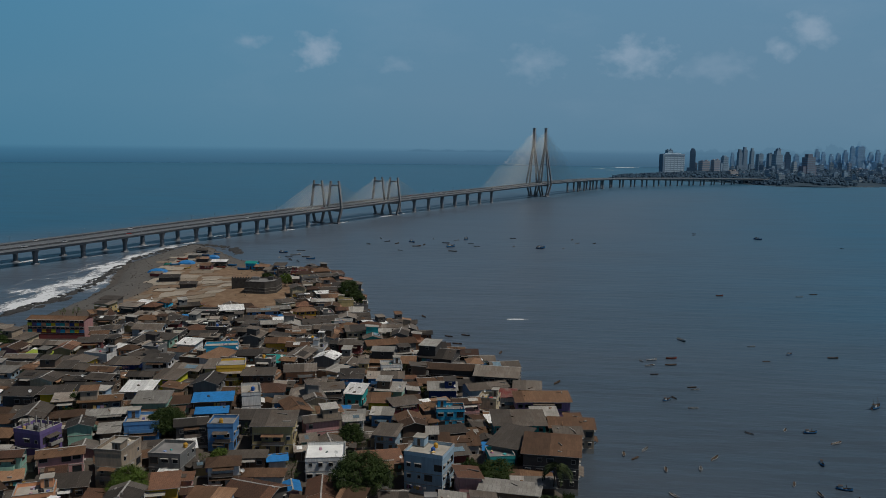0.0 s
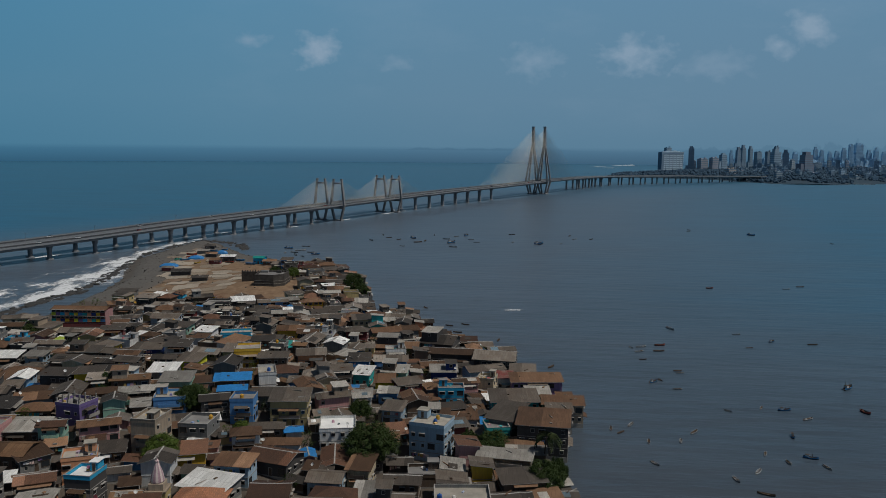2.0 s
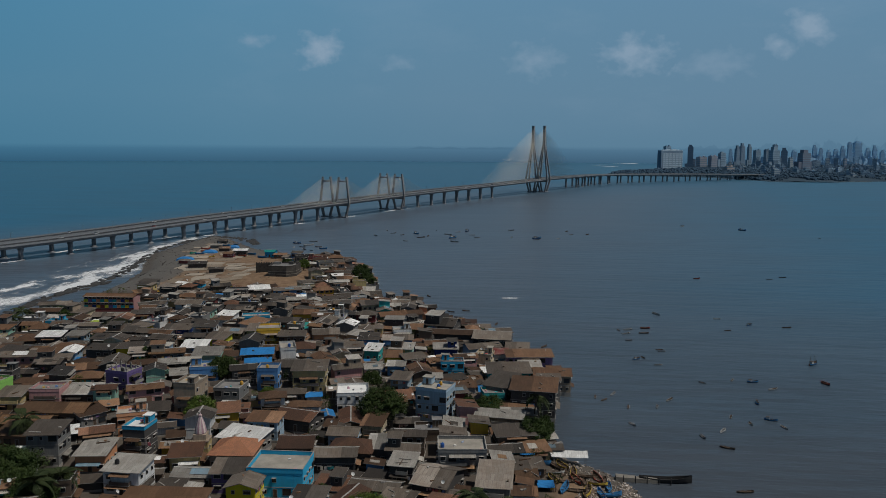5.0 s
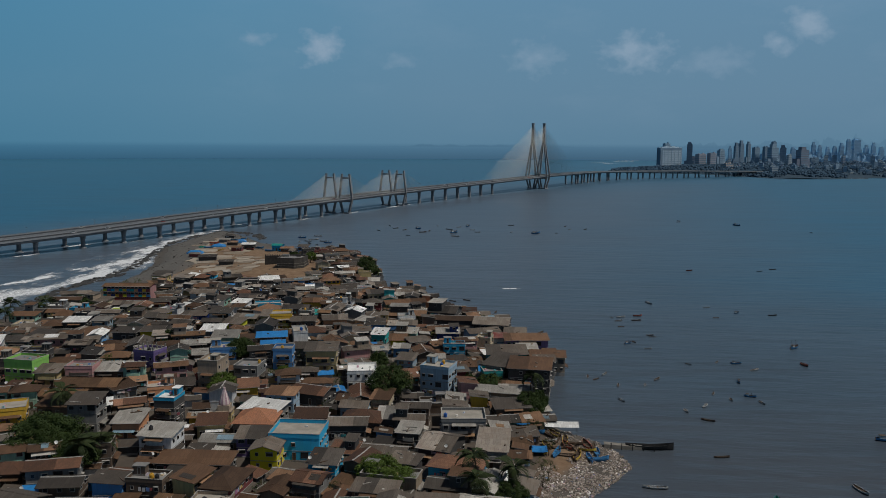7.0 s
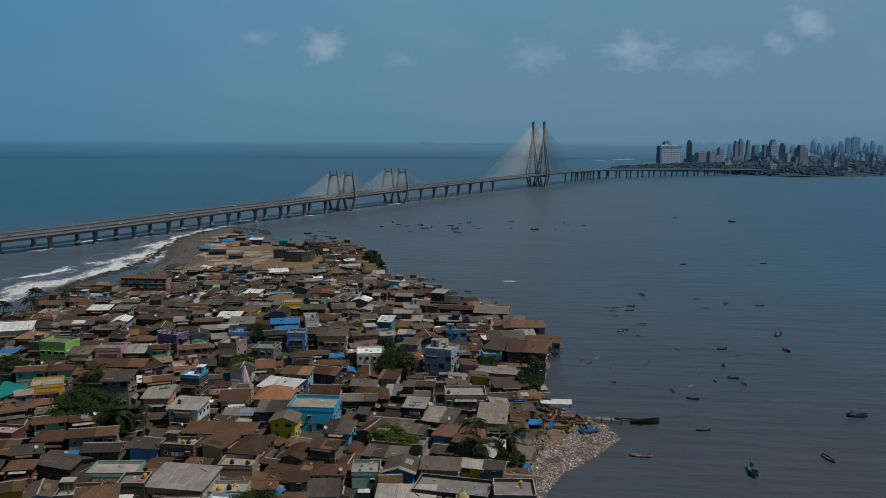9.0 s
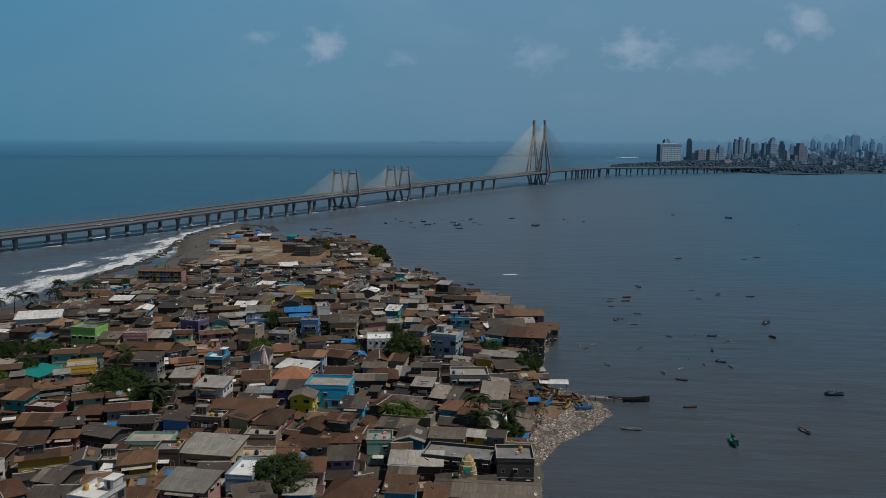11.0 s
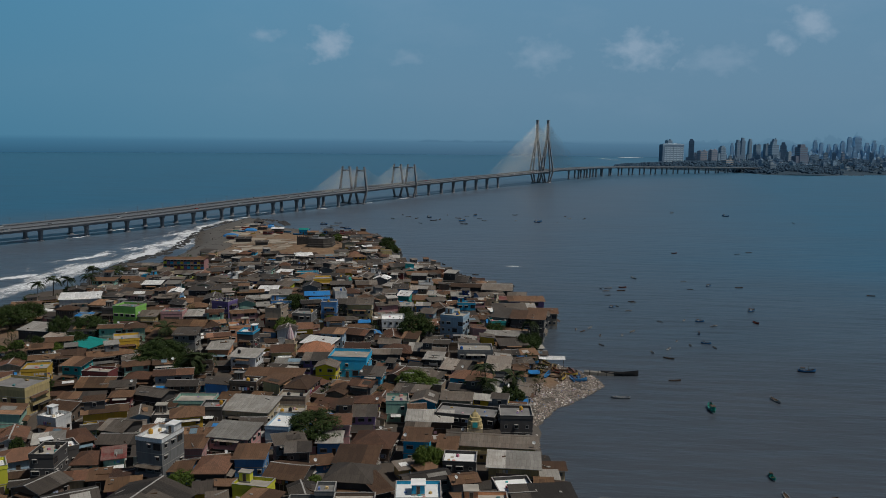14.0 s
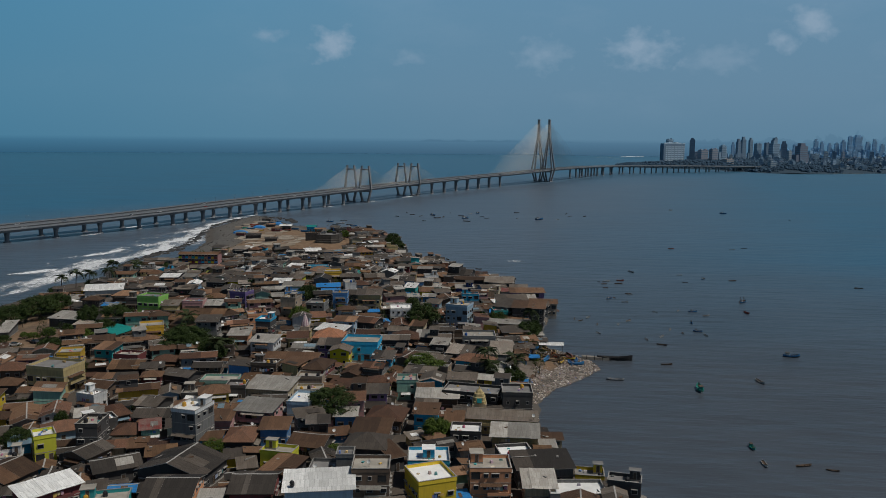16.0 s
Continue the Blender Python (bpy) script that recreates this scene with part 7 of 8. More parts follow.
        v += [tuple(m @ Vector((sx * a, sy * b_, sz * c * (0.6 if sx > 0 else 1)))) for sz in (-1, 1) for sx, sy in ((-1, -1), (1, -1), (1, 1), (-1, 1))]
        f += [tuple(i + q for q in q_) for q_ in ((3, 2, 1, 0), (4, 5, 6, 7), (0, 1, 5, 4), (1, 2, 6, 5), (2, 3, 7, 6), (3, 0, 4, 7))]
    tagged(new("headland_debris", mesh("headland_debris", v, f, plain_mat("drift_debris", (0.13, 0.115, 0.10), 0.9, 0.4, 1, 0, 0.3, 0.3, 0.6))), "driftwood, crates and stones scattered on sand", "debris", kind="stuff")


headland()


def shore_rocks():
    r = random.Random(31)
    v, f = [], []
    line = [(-251, 300), (-252, 325), (-262, 350), (-267, 372), (-269, 400), (-268, 430), (-264, 455), (-272, 500), (-280, 535), (-290, 570), (-300, 620), (-301, 680), (-290, 722), (-262, 712), (-244, 694), (-232, 668)]
    for k in range(300):
        i = r.randrange(len(line) - 1)
        t = r.random()
        x = line[i][0] * (1 - t) + line[i + 1][0] * t + r.gauss(0, 2.0)
        y = line[i][1] * (1 - t) + line[i + 1][1] * t + r.gauss(0, 3)
        sx, sy, sz = r.uniform(0.8, 3.2), r.uniform(1.5, 6.5), r.uniform(0.6, 1.3)
        n = len(v)
        if shore_distance([x], [y])[0] > 2.5:
            continue
        z0 = -0.15
        a0 = r.uniform(0, 6)
        for lv, kk in ((-0.7, 1.0), (0.1, r.uniform(0.85, 1.0)), (0.75, r.uniform(0.5, 0.75))):
            for j in range(7):
                a = a0 + j * math.tau / 7
                q = kk * r.uniform(0.75, 1.1)
                v.append((x + sx * q * math.cos(a), y + sy * q * math.sin(a), z0 + sz * lv + r.uniform(-0.08, 0.08)))
        v.append((x, y, z0 + sz))
        for lv in range(2):
            f += [(n + lv * 7 + j, n + lv * 7 + (j + 1) % 7, n + lv * 7 + 7 + (j + 1) % 7, n + lv * 7 + 7 + j) for j in range(7)]
        f += [(n + 14 + j, n + 14 + (j + 1) % 7, n + 21) for j in range(7)]
    tagged(new("shore_rocks", mesh("shore_rocks", v, f, M_ROCK)), "black wet rocks along the surf line", "rocks", kind="stuff")


shore_rocks()


# ---- surf ----
def foam_band(name, line, step=2.5, across=12, label="white surf breaking along the rocky shore", dense=1.0):
    """A strip of foam along a line of x, y, half width, height of the breaker."""
    p = np.array(line, float)
    s = np.concatenate([[0], np.cumsum(np.hypot(*np.diff(p[:, :2], axis=0).T))])
    q = np.linspace(0, s[-1], max(4, int(s[-1] / step)))
    c = np.stack([np.interp(q, s, p[:, k]) for k in range(4)], 1)
    t = np.gradient(c[:, :2], axis=0)
    t /= np.linalg.norm(t, axis=1)[:, None]
    v, e, f = [], [], []
    for i in range(len(q)):
        for j in range(across + 1):
            u = j / across * 2 - 1
            off = u * c[i, 2] * (1 + 0.25 * noise.noise((c[i, 0] * 0.05, c[i, 1] * 0.05, 1)))
            x, y = c[i, 0] + t[i, 1] * off, c[i, 1] - t[i, 0] * off
            ends = min(1, i / 3, (len(q) - 1 - i) / 3)
            v.append((x, y, (0.09 if dense < 1 else 0.06) + c[i, 3] * max(0, 1 - (u + 0.2) ** 2 * 3) + 0.12 * max(0, noise.noise((x * 0.3, y * 0.3, 0)))))
            e.append((1 - abs(u) ** 1.6) * ends * dense)
    k = across + 1
    f = [(i * k + j, i * k + j + 1, i * k + k + j + 1, i * k + k + j) for i in range(len(q) - 1) for j in range(across)]
    me = mesh(name, v, f, M_FOAM, smooth=True)
    me.attributes.new("edge", "FLOAT", "POINT").data.foreach_set("value", np.array(e, np.float32))
    tagged(new(name, me), label, "surf", kind="stuff")


foam_band("surf", [(-276, 262, 5, 0), (-282, 290, 12, 0), (-286, 318, 18, 0), (-288, 350, 19, 0), (-288, 385, 16, 0), (-279, 412, 15, 0), (-277, 442, 19, 0.1), (-279, 480, 22, 0.1), (-284, 525, 21, 0.1),
                   (-292, 560, 17, 0.1), (-303, 600, 13, 0.1), (-308, 640, 9, 0.1), (-308, 675, 8, 0), (-302, 708, 6, 0), (-292, 726, 4, 0)])
foam_band("surf", [(-280, 255, 8, 0), (-290, 290, 24, 0), (-296, 330, 34, 0), (-298, 380, 32, 0), (-294, 430, 28, 0), (-296, 480, 26, 0), (-300, 530, 24, 0), (-306, 590, 20, 0), (-312, 650, 17, 0), (-310, 700, 14, 0), (-296, 738, 9, 0)],
          label="thin lace of foam drifting off the surf", dense=0.5)
foam_band("breaker", [(-321, 322, 2, 0.1), (-312, 334, 6, 0.7), (-303, 345, 7, 0.8), (-300, 354, 2, 0.1)], 1.5, label="small white breaking wave off the shore")
foam_band("breaker", [(-316, 405, 2, 0.1), (-312, 420, 7, 0.6), (-305, 440, 8, 0.7), (-304, 452, 2, 0.1)], 1.5, label="small white breaking wave off the shore")
foam_band("breaker", [(-306, 468, 1, 0.1), (-302, 478, 4, 0.4), (-299, 488, 1, 0.1)], 1.5, label="small white breaking wave off the shore")
foam_band("breaker", [(-340, 300, 1, 0.1), (-337, 306, 3, 0.3), (-333, 312, 1, 0.1)], 1.5, label="small white breaking wave off the shore")
foam_band("breaker", [(-8, 434, 0.8, 0.05), (-1, 435.5, 2.0, 0.3), (6, 436, 0.8, 0.05)], 1.0, 6, "thin white wave crest on open water")
for k, y in enumerate(range(500, 1180, 30)):
    p, d_, r_ = on_deck(s_at_y(y) + 14 * math.sin(k * 2.3), -8 + 9 * math.sin(k * 1.7))
    ln = 15 + 8 * math.sin(k * 3.1)
    foam_band("wash", [(p.x - d_.x * ln, p.y - d_.y * ln, 1.5, 0), (p.x, p.y, 7.0 + 2.5 * math.sin(k), 0.1), (p.x + d_.x * ln, p.y + d_.y * ln, 1.5, 0)], 2.0, 6, "white wash of waves around the bridge piers", 1.5)
for x0, y0, x1, y1, wd in ((363, 3672, 470, 3705, 24), (480, 4180, 640, 4390, 40), (330, 3900, 440, 3960, 22), (-130, 3960, -20, 3975, 16)):
    foam_band("breaker", [(x0, y0, wd * 0.3, 0), ((x0 + x1) / 2, (y0 + y1) / 2, wd, 0.3), (x1, y1, wd * 0.3, 0)], 8, 6, "distant white breakers on a reef", 1.7)


# ---- the far shore ----
FAR_SHORE = [(290, 2640), (404, 2500), (483, 2465), (560, 2438), (613, 2323), (653, 2216), (708, 2130), (803, 2146), (886, 2228), (995, 2254), (1250, 2280), (1700, 2330), (2600, 2500), (2900, 3400),
             (2500, 4600), (1300, 4690), (1000, 4300), (800, 3700), (600, 3250), (450, 2960), (330, 2800)]


def far_height(x, y):
    """Low wooded ground rising gently from the water."""
    p = np.array(FAR_SHORE, float)
    best, inside = 1e9, False
    for (ax, ay), (bx, by) in zip(p, np.roll(p, -1, 0)):
        dx, dy = bx - ax, by - ay
        k = min(1, max(0, ((x - ax) * dx + (y - ay) * dy) / (dx * dx + dy * dy)))
        best = min(best, math.hypot(x - ax - k * dx, y - ay - k * dy))
        if (ay > y) != (by > y) and x < ax + (y - ay) * dx / dy:
            inside = not inside
    return (0.4 + min(best, 200) / 200 * 13.5) if inside else -0.4 - min(best, 40) * 0.02


def far_land():
    xs, ys = list(range(240, 2960, 40)), list(range(2160, 4720, 40))
    z = [[far_height(x, y) for x in xs] for y in ys]
    n = len(xs)
    v = [(x, y, z[j][i] + 0.3 * noise.noise((x * 0.02, y * 0.02, 0))) for j, y in enumerate(ys) for i, x in enumerate(xs)]
    f = []
    for j in range(len(ys) - 1):
        for i in range(n - 1):
            if max(z[j][i], z[j][i + 1], z[j + 1][i], z[j + 1][i + 1]) > 0:
                f.append((j * n + i, j * n + i + 1, j * n + n + i + 1, j * n + n + i))
    # earth shifted to blue, distance haze put into the base colour
    tagged(new("far_ground", mesh("far_ground", v, f, plain_mat("hazed_earth", (0.042, 0.070, 0.098), 0.95, 0.3, 0.01, 0, 0, 0.2), smooth=True)), "low built-up headland across the bay", "ground", kind="structure")


far_land()
# distance haze is put into these base colours, bluer and paler farther off
CITY_HAZED = {"grey": (0.27, 0.38, 0.48), "white": (0.50, 0.62, 0.72), "pale": (0.34, 0.46, 0.57), "dark": (0.20, 0.29, 0.39), "brown": (0.23, 0.32, 0.42), "pink": (0.42, 0.43, 0.49), "maroon": (0.24, 0.27, 0.34), "ochre": (0.46, 0.42, 0.40), "cream": (0.44, 0.50, 0.54), "hazy": (0.40, 0.61, 0.81)}
CITY_HAZED_M = {k: plain_mat("city_" + k, c, 0.85, 0.15, 0.02, 0, 0, 0.3, 0.12) for k, c in CITY_HAZED.items()}
# window bands kept near the wall tone, with haze in their colour
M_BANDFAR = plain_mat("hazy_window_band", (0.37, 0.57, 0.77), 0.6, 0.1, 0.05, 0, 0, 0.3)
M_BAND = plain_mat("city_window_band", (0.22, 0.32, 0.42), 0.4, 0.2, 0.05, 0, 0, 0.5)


def city_block(x, y, w, top, kind, colour):
    """A tall far building: body, floor slabs proud of dark window bands, and a plant room."""
    k = min(1.0, 4380 / math.hypot(x, y + 70))
    x, y, w, top = x * k, (y + 70) * k - 70, w * k, 89 + (top - 89) * k
    z = max(1.0, far_height(x, y))
    h = top - z
    w *= 1.06 if kind == "hotel" else 0.8
    d = max(12.0, w * (0.2 if kind == "hotel" else 0.8))
    words = {"hotel": "broad slab hotel tower with banded floors", "tower": "slim high-rise apartment tower", "block": "mid-rise apartment block"}[kind]
    b = thing("apartment_building", colour + " " + words + " in distant haze", "building", at(x, y + d / 2, z, 30 if kind == "hotel" else 24 if colour in ("pale", "pink", "cream", "ochre", "brown", "maroon", "grey") else (x * 7) % 4 if colour == "hazy" else -4 - (x * 7) % 9), "far high-rises")
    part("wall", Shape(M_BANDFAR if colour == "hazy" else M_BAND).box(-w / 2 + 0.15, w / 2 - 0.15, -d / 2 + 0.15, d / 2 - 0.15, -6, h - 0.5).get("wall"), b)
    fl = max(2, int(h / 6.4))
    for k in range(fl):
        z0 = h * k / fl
        part("floor_band", Shape(CITY_HAZED_M[colour]).box(-w / 2, w / 2, -d / 2, d / 2, z0 - (6 if k == 0 else 0), z0 + h / fl * 0.58).get("floor_band"), b)
    part("roof", Shape(CITY_HAZED_M[colour]).box(-w / 2, w / 2, -d / 2, d / 2, h - 0.5, h + 1.0).get("roof"), b)
    for k in range(2 if w < 40 else 5):
        u = (-0.3 + 0.6 * k / (1 if w < 40 else 4)) * w
        part("plant_room", Shape(CITY_HAZED_M[colour]).box(u - w * 0.08, u + w * 0.08, -d * 0.2, d * 0.2, h + 1.0, h + 3.5 + (k % 2) * 2).get("plant_room"), b)
    if kind == "tower":
        part("upper_tier", Shape(CITY_HAZED_M[colour]).box(-w * 0.34, w * 0.22, -d * 0.36, d * 0.3, h - 3, h + 7 + (x * 3) % 8).get("upper_tier"), b)
        part("lower_wing", Shape(CITY_HAZED_M[colour]).box(-w * 0.95, w * 0.72, -d * 0.42, d * 0.4, -6, h * (0.45 + 0.2 * math.sin(x))).get("lower_wing"), b)
    if kind == "hotel":
        # dark band round the top, standing 0.4 m proud of the walls
        part("top_storey", Shape(CITY_HAZED_M["dark"]).box(-w / 2 - 0.4, w / 2 + 0.4, -d / 2 - 0.4, d / 2 + 0.4, h - 7, h - 1.5).get("top_storey"), b, label="dark band round the top storey")
        part("end_wall", Shape(CITY_HAZED_M["dark"]).box(-w / 2 - 0.5, -w / 2 + 9, -d / 2 - 0.8, d / 2 + 0.5, -6, h - 7.01).get("end_wall"), b)
        for u in (-0.30, -0.14, 0.02, 0.18, 0.34, 0.47):
            part("pier_wall", Shape(CITY_HAZED_M["pale"]).box(u * w - 1.4, u * w + 1.4, -d / 2 - 0.6, -d / 2 - 0.004, 0, h - 7.02).get("pier_wall"), b)


city_block(535, 2900, 90, 76, "hotel", "white")
city_block(526, 2915, 26, 90, "block", "grey")
city_block(614, 2950, 24, 88, "tower", "dark")
city_block(644, 2900, 37, 53, "block", "pink")
city_block(677, 2880, 31, 57, "block", "pink")
city_block(736, 3000, 26, 66, "tower", "pale")
city_block(663, 2600, 35, 27, "block", "ochre")
city_block(866, 3300, 20, 83, "tower", "brown")
city_block(890, 3320, 22, 92, "tower", "brown")
city_block(940, 3400, 18, 90, "tower", "grey")
city_block(957, 3350, 29, 76, "block", "grey")
city_block(951, 3200, 23, 79, "block", "brown")
city_block(965, 3150, 39, 77, "tower", "pale")
city_block(968, 3160, 19, 98, "block", "brown")
city_block(1010, 3180, 27, 75, "tower", "dark")
city_block(924, 2700, 39, 71, "tower", "maroon")
city_block(976, 3000, 18, 51, "block", "cream")
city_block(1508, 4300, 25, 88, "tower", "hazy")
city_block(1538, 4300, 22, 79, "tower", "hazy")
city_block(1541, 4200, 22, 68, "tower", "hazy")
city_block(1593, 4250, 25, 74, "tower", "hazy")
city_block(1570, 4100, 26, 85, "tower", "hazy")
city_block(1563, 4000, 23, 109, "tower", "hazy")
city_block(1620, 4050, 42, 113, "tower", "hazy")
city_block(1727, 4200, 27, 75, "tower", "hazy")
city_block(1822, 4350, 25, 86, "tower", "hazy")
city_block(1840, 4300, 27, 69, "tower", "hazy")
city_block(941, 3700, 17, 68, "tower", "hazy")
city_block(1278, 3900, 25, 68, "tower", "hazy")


def far_town():
    """The low town and the trees of the far shore."""
    r = random.Random(77)
    sink = Sink()
    cols = ["grey", "pale", "grey", "brown", "pink", "cream", "dark"]
    n = 0
    while n < 900:
        y = r.uniform(2330, 4500)
        x = r.uniform(480, 2500)
        z = far_height(x, y)
        if z < 3 or math.hypot(x, y + 70) > 4480 or x < 700 + (y - 2350) * 0.30 - 40 and r.random() < 0.85:
            continue
        w, d, h = r.uniform(8, 18), r.uniform(8, 16), r.choice((6, 8, 9, 12, 14, 18)) if y < 3100 else r.choice((8, 10, 12, 16, 20, 26, 36))
        # beyond 3400 m the haze-coloured materials take over
        c = CITY_HAZED_M[r.choice(cols) if y < 3400 else "hazy"]
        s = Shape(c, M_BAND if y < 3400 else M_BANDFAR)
        loops, slots = [rect(w, d, -4)], []
        k = max(1, int(h / 6))
        for i in range(k):
            z0, z1 = h * i / k, h * (i + 1) / k
            loops += [rect(w, d, z0 + (z1 - z0) * 0.5), rect(w - 0.3, d - 0.3, z0 + (z1 - z0) * 0.5 + 0.05), rect(w - 0.3, d - 0.3, z1 - 0.05), rect(w, d, z1)]
            slots += [0, 1, 1, 0]
        for lp in loops:
            s.v += lp
        for i, sl in enumerate(slots):
            for j in range(4):
                s.f.append((i * 4 + j, i * 4 + (j + 1) % 4, i * 4 + 4 + (j + 1) % 4, i * 4 + 4 + j))
                s.s.append(sl)
        m_ = len(s.v)
        s.f.append((m_ - 4, m_ - 3, m_ - 2, m_ - 1))
        s.s.append(0)
        s.box(-w * 0.2, w * 0.1, -d * 0.2, d * 0.15, h, h + 2.6)
        sink.take(s, at(x, y, z, r.uniform(-25, 25)))
        n += 1
    tagged(new("far_town", mesh("far_town", sink.v, sink.f, sink.mats, sink.s)), "hazy low blocks of the town across the bay", "buildings", kind="stuff")
    v, f = [], []
    n = 0
    while n < 2600:
        y = r.uniform(2200, 3500) if n % 3 else r.uniform(2240, 2900)
        x = r.uniform(400, 1900) if n % 2 else r.uniform(280, 900)
        z = far_height(x, y)
        if z < 1.0:
            continue
        n += 1
        w, h = r.uniform(7, 15), r.uniform(8, 16)
        for k in range(5):
            cx, cy, cz, q = x + r.uniform(-0.9, 0.9) * w, y + r.uniform(-0.6, 0.6) * w, z + h * r.uniform(0.05, 0.45), w * r.uniform(0.13, 0.32)
            i, ph = len(v), r.uniform(0, 1)
            for lift, wide in ((-0.9, 1.25), (0.0, 1.3), (0.5, 0.85)):
                v += [(cx + q * wide * r.uniform(0.75, 1.15) * math.cos(ph + a), cy + q * wide * r.uniform(0.75, 1.15) * math.sin(ph + a), cz + q * (lift + r.uniform(-0.15, 0.15))) for a in (0, 1.05, 2.09, 3.14, 4.19, 5.24)]
            v.append((cx, cy, cz + q * r.uniform(0.7, 0.95)))
            f += [(i + m * 6 + n_, i + m * 6 + (n_ + 1) % 6, i + m * 6 + 6 + (n_ + 1) % 6, i + m * 6 + 6 + n_) for m in range(2) for n_ in range(6)]
            f += [(i + 12 + n_, i + 12 + (n_ + 1) % 6, i + 18) for n_ in range(6)]
    # blue-grey leaves: the haze over the bay is put into their colour
    tagged(new("far_trees", mesh("far_trees", v, f, plain_mat("hazed_leaf", (0.055, 0.098, 0.148), 0.9, 0.25, 0.05, 0, 0, 0.1, 0.3), smooth=True)), "dark belt of trees along the far shore", "trees", kind="stuff")
    v, f = [], []
    for k in range(110):
        x, y = r.uniform(690, 930), 0.0
        y = 2200 + abs(x - 800) * 0.18 + r.uniform(-12, 25)
        sx, sy, sz = r.uniform(3, 9), r.uniform(3, 8), r.uniform(0.8, 2.4)
        n = len(v)
        for lv, kk in ((-0.4, 1.0), (0.6, 0.7)):
            v += [(x + sx * kk * r.uniform(0.8, 1.1) * math.cos(j * math.tau / 6), y + sy * kk * math.sin(j * math.tau / 6), sz * lv) for j in range(6)]
        v.append((x, y, sz))
        f += [(n + j, n + (j + 1) % 6, n + 6 + (j + 1) % 6, n + 6 + j) for j in range(6)] + [(n + 6 + j, n + 6 + (j + 1) % 6, n + 12) for j in range(6)]
    # rock paler and bluer than near shore rock, haze put into the colour
    tagged(new("far_rocks", mesh("far_rocks", v, f, plain_mat("hazed_rock", (0.075, 0.10, 0.12), 0.9, 0.3, 0.1))), "dark rocks at the foot of the far shore", "rocks", kind="stuff")
    shed = thing("shed", "long pale waterfront shed with dark bays", "shed", at(1260, 2335, max(2.5, far_height(1260, 2335)), 2))
    part("wall", Shape(M_BAND).box(-30, 30, -8, 8, -3, 7).get("wall"), shed)
    part("roof", Shape(CITY_HAZED_M["pale"]).box(-31, 31, -9, 9, 7.004, 8.6).get("roof"), shed)
    for k in range(11):
        part("column", Shape(CITY_HAZED_M["pale"]).box(-0.7, 0.7, -8.6, -8.004, -3, 7).get("column"), shed, at(-29 + 5.8 * k, 0, 0))


far_town()


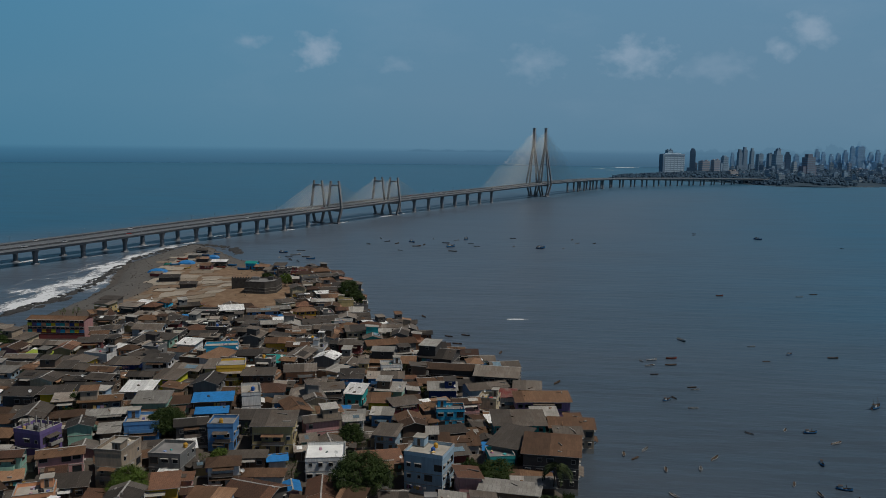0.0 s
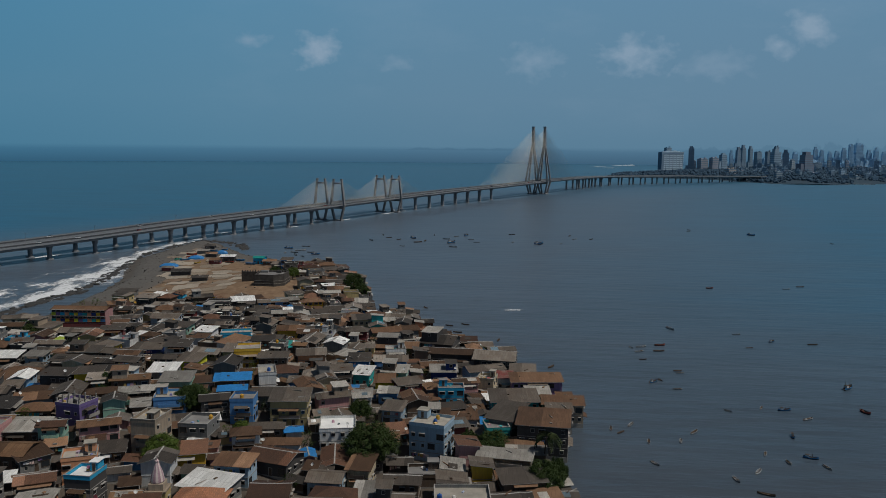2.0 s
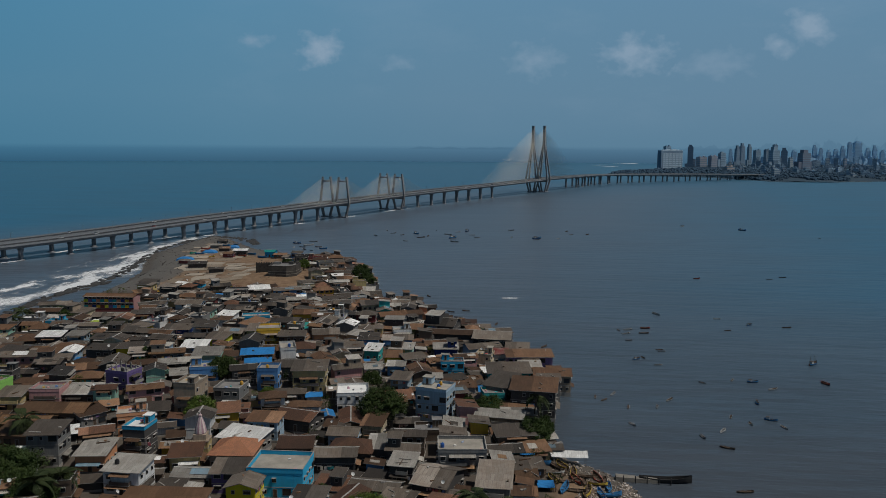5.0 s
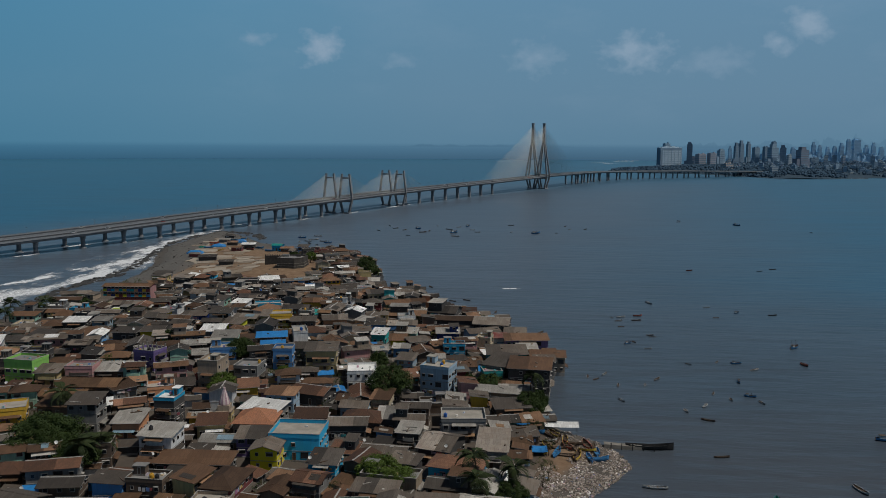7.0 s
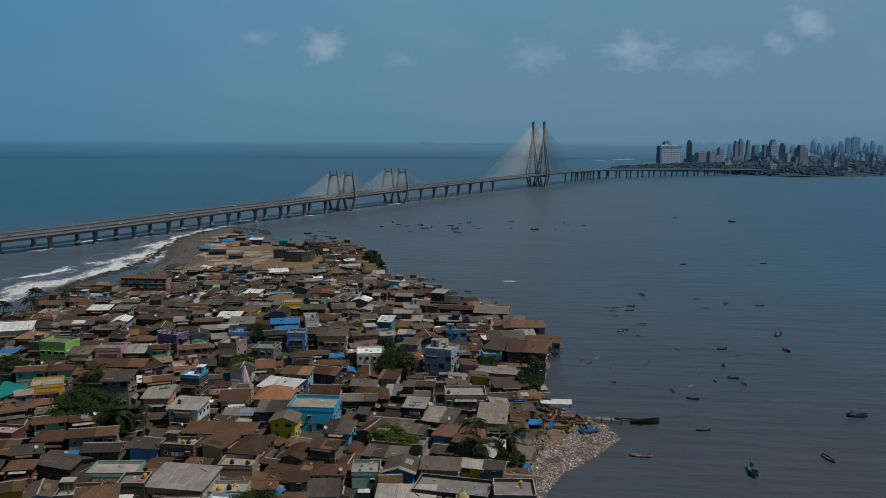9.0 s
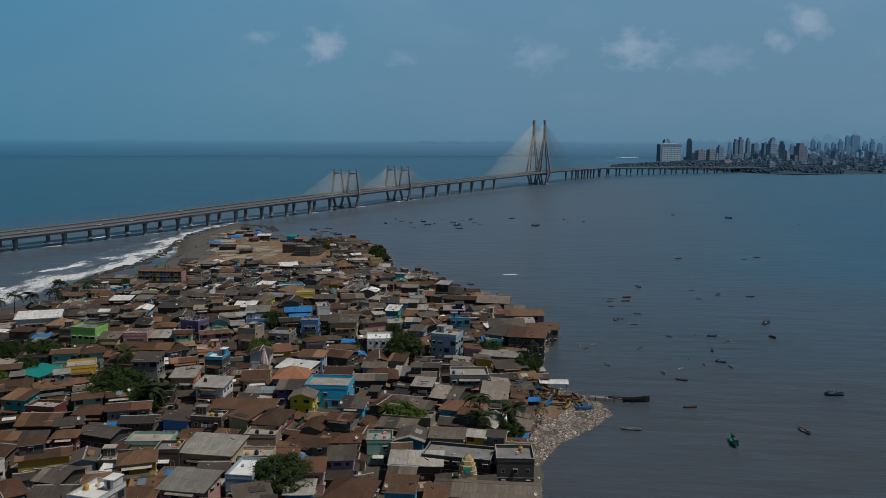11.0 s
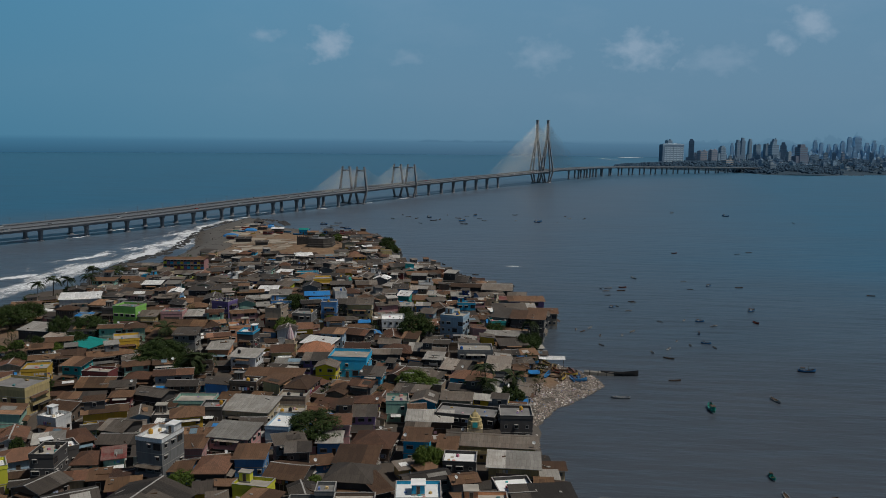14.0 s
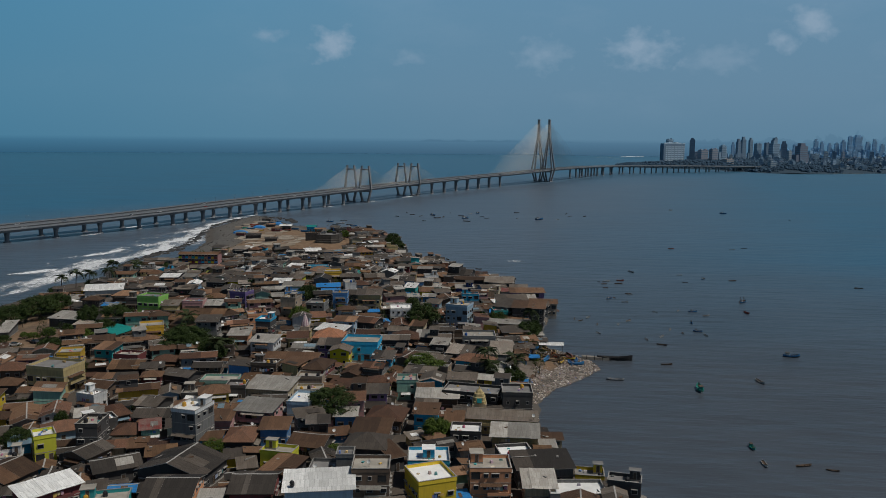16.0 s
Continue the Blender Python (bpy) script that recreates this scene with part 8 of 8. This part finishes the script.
# ---- the filling of the lanes ----
def fill_village():
    r = random.Random(5)
    shapes = ["gable"] * 11 + ["pent"] * 6 + ["hip"] * 3 + ["flat"] * 3
    odd = ["light", "dark", "white", "rust", "brown", "dark", "grey", "brown", "rust", "grey", "brown", "tarp", "dark", "brown", "grey", "dark", "tile"]
    terr = ["concrete", "cement", "cement", "concrete", "whitewash"]
    walls = ["brown"] * 12 + ["grey"] * 9 + ["dark"] * 12 + ["beige"] * 4 + ["cream"] * 3 + ["white"] * 3 + ["paleblue"] * 2 + ["blue", "mint", "mint", "pink", "pink", "orange", "khaki", "khaki", "ochre", "ochre", "maroon", "maroon", "yellow", "sky", "teal", "lilac"]
    spots = []
    TAKEN.extend(FRONTS)
    TAKEN.append((-28.3, 65.0, 3.6, 66.0, 0.02))
    for size, pitch in ((1.0, 9.4), (0.55, 5.8), (0.4, 4.4)):
        for i in range(-80, 45):
            for j in range(0, 150):
                a = radians(14)
                u, v = i * pitch + r.uniform(-1.6, 1.6) + (j % 2) * 0.5 * pitch, 8 + j * pitch * (1.04 if size > 0.9 else 0.92) + r.uniform(-1.4, 1.4)
                x, y = u * math.cos(a) - v * math.sin(a) + 55, u * math.sin(a) + v * math.cos(a) + 10
                if -265 < x < 40 and 12 < y < 545:
                    spots.append((size, x, y))
    d = shore_distance([p[1] for p in spots], [p[2] for p in spots])
    plan = []
    for (size, x, y), q in zip(spots, d):
        bare = y > 404 and x < -121 - max(0, y - 455) * 0.50
        yard = x < -222 and y < 330 or x < -172 and 120 < y < 188 or -172 < x < -146 and 172 < y < 192 or ((x - 22) / 17) ** 2 + ((y - 152) / 34) ** 2 < 1
        if q < (1.2 if y > 226 and x > -110 else 3.5) or bare or yard:
            continue
        w, dp = (r.uniform(6.4, 11.0) if r.random() < 0.8 else r.uniform(11, 15)) * size, r.uniform(5.2, 7.6) * (size ** 0.6)
        rot = 10 + noise.noise((x * 0.012, y * 0.012, 7)) * 36 + r.gauss(0, 5) + (90 if r.random() < 0.25 else 0)
        ok = False
        for k in range(4):
            if clear(x, y, w, dp, rot):
                ok = True
                break
            w, dp = w * 0.82, dp * 0.86
        if not ok or w < 2.8 or dp < 2.8 or x < -208 and y > 352:
            continue
        TAKEN.append((x, y, w, dp, radians(rot)))
        plan.append((y, x, w, dp, rot))
    plan.sort()
    greyer = ["grey"] * 12 + ["dark"] * 8 + ["brown"] * 9 + ["light"] * 2 + ["white"] + ["tile"] * 2 + ["rust"]
    browner = ["brown"] * 13 + ["tile"] * 8 + ["grey"] * 5 + ["dark"] * 5 + ["rust"] * 4 + ["light"]
    keep, sink = 300 - LANDMARKS, Sink()
    for n, (y, x, w, dp, rot) in enumerate(plan):
        shape = r.choice(shapes) if w * dp > 26 else r.choice(("pent", "gable", "pent"))
        h = r.choice((3.2, 3.5, 4.0, 5.3, 5.5, 5.8, 6.1, 6.3)) if shape != "flat" else r.choice((3.3, 4.6, 6.0, 6.1))
        if min(w, dp) < 4.5:
            h = min(h, r.uniform(2.3, 3.1))
        if kept_low(x, y):
            h = min(h, r.uniform(2.5, 3.1))
        patch = r.choice(("light", "bluetin", "rust", "white", "dark", "grey", "brown", "rust", "dark")) if r.random() < 0.35 else None
        house(x, y, w, dp, h, rot, shape, r.choice(terr if shape == "flat" else (browner if y < 215 and x < -35 else greyer) if w * dp > 26 else odd) if shape != "hip" else r.choice(("tile", "brown", "grey", "brown")),
              r.choice(walls), seed=n, cabin=r.choice(("l", "r", None)) if shape == "flat" and w > 6 else None, tanks=r.choice((0, 1, 1, 2)) if shape == "flat" else 0,
              win=(h > 3.0), patch=patch, sink=None if n < keep else sink)
    n = 0
    for k in range(9000):
        x, y = r.uniform(-235, 14), r.uniform(35, 430)
        if n >= 120 or shore_distance([x], [y])[0] < 5 or y > 400 and x < -110 or not clear(x, y, 1.3, 1.3, 0):
            continue
        TAKEN.append((x, y, 6.0, 6.0, 0))
        n += 1
        shrub(x, y, r.uniform(3.4, 6.4), r.uniform(2.6, 5.0), r.random() < 0.35)
    me = mesh("packed_houses", sink.v, sink.f, sink.mats, sink.s)
    tagged(new("packed_houses", me), "closely packed low village houses with weathered sheet roofs", "houses", kind="stuff")


fill_village()
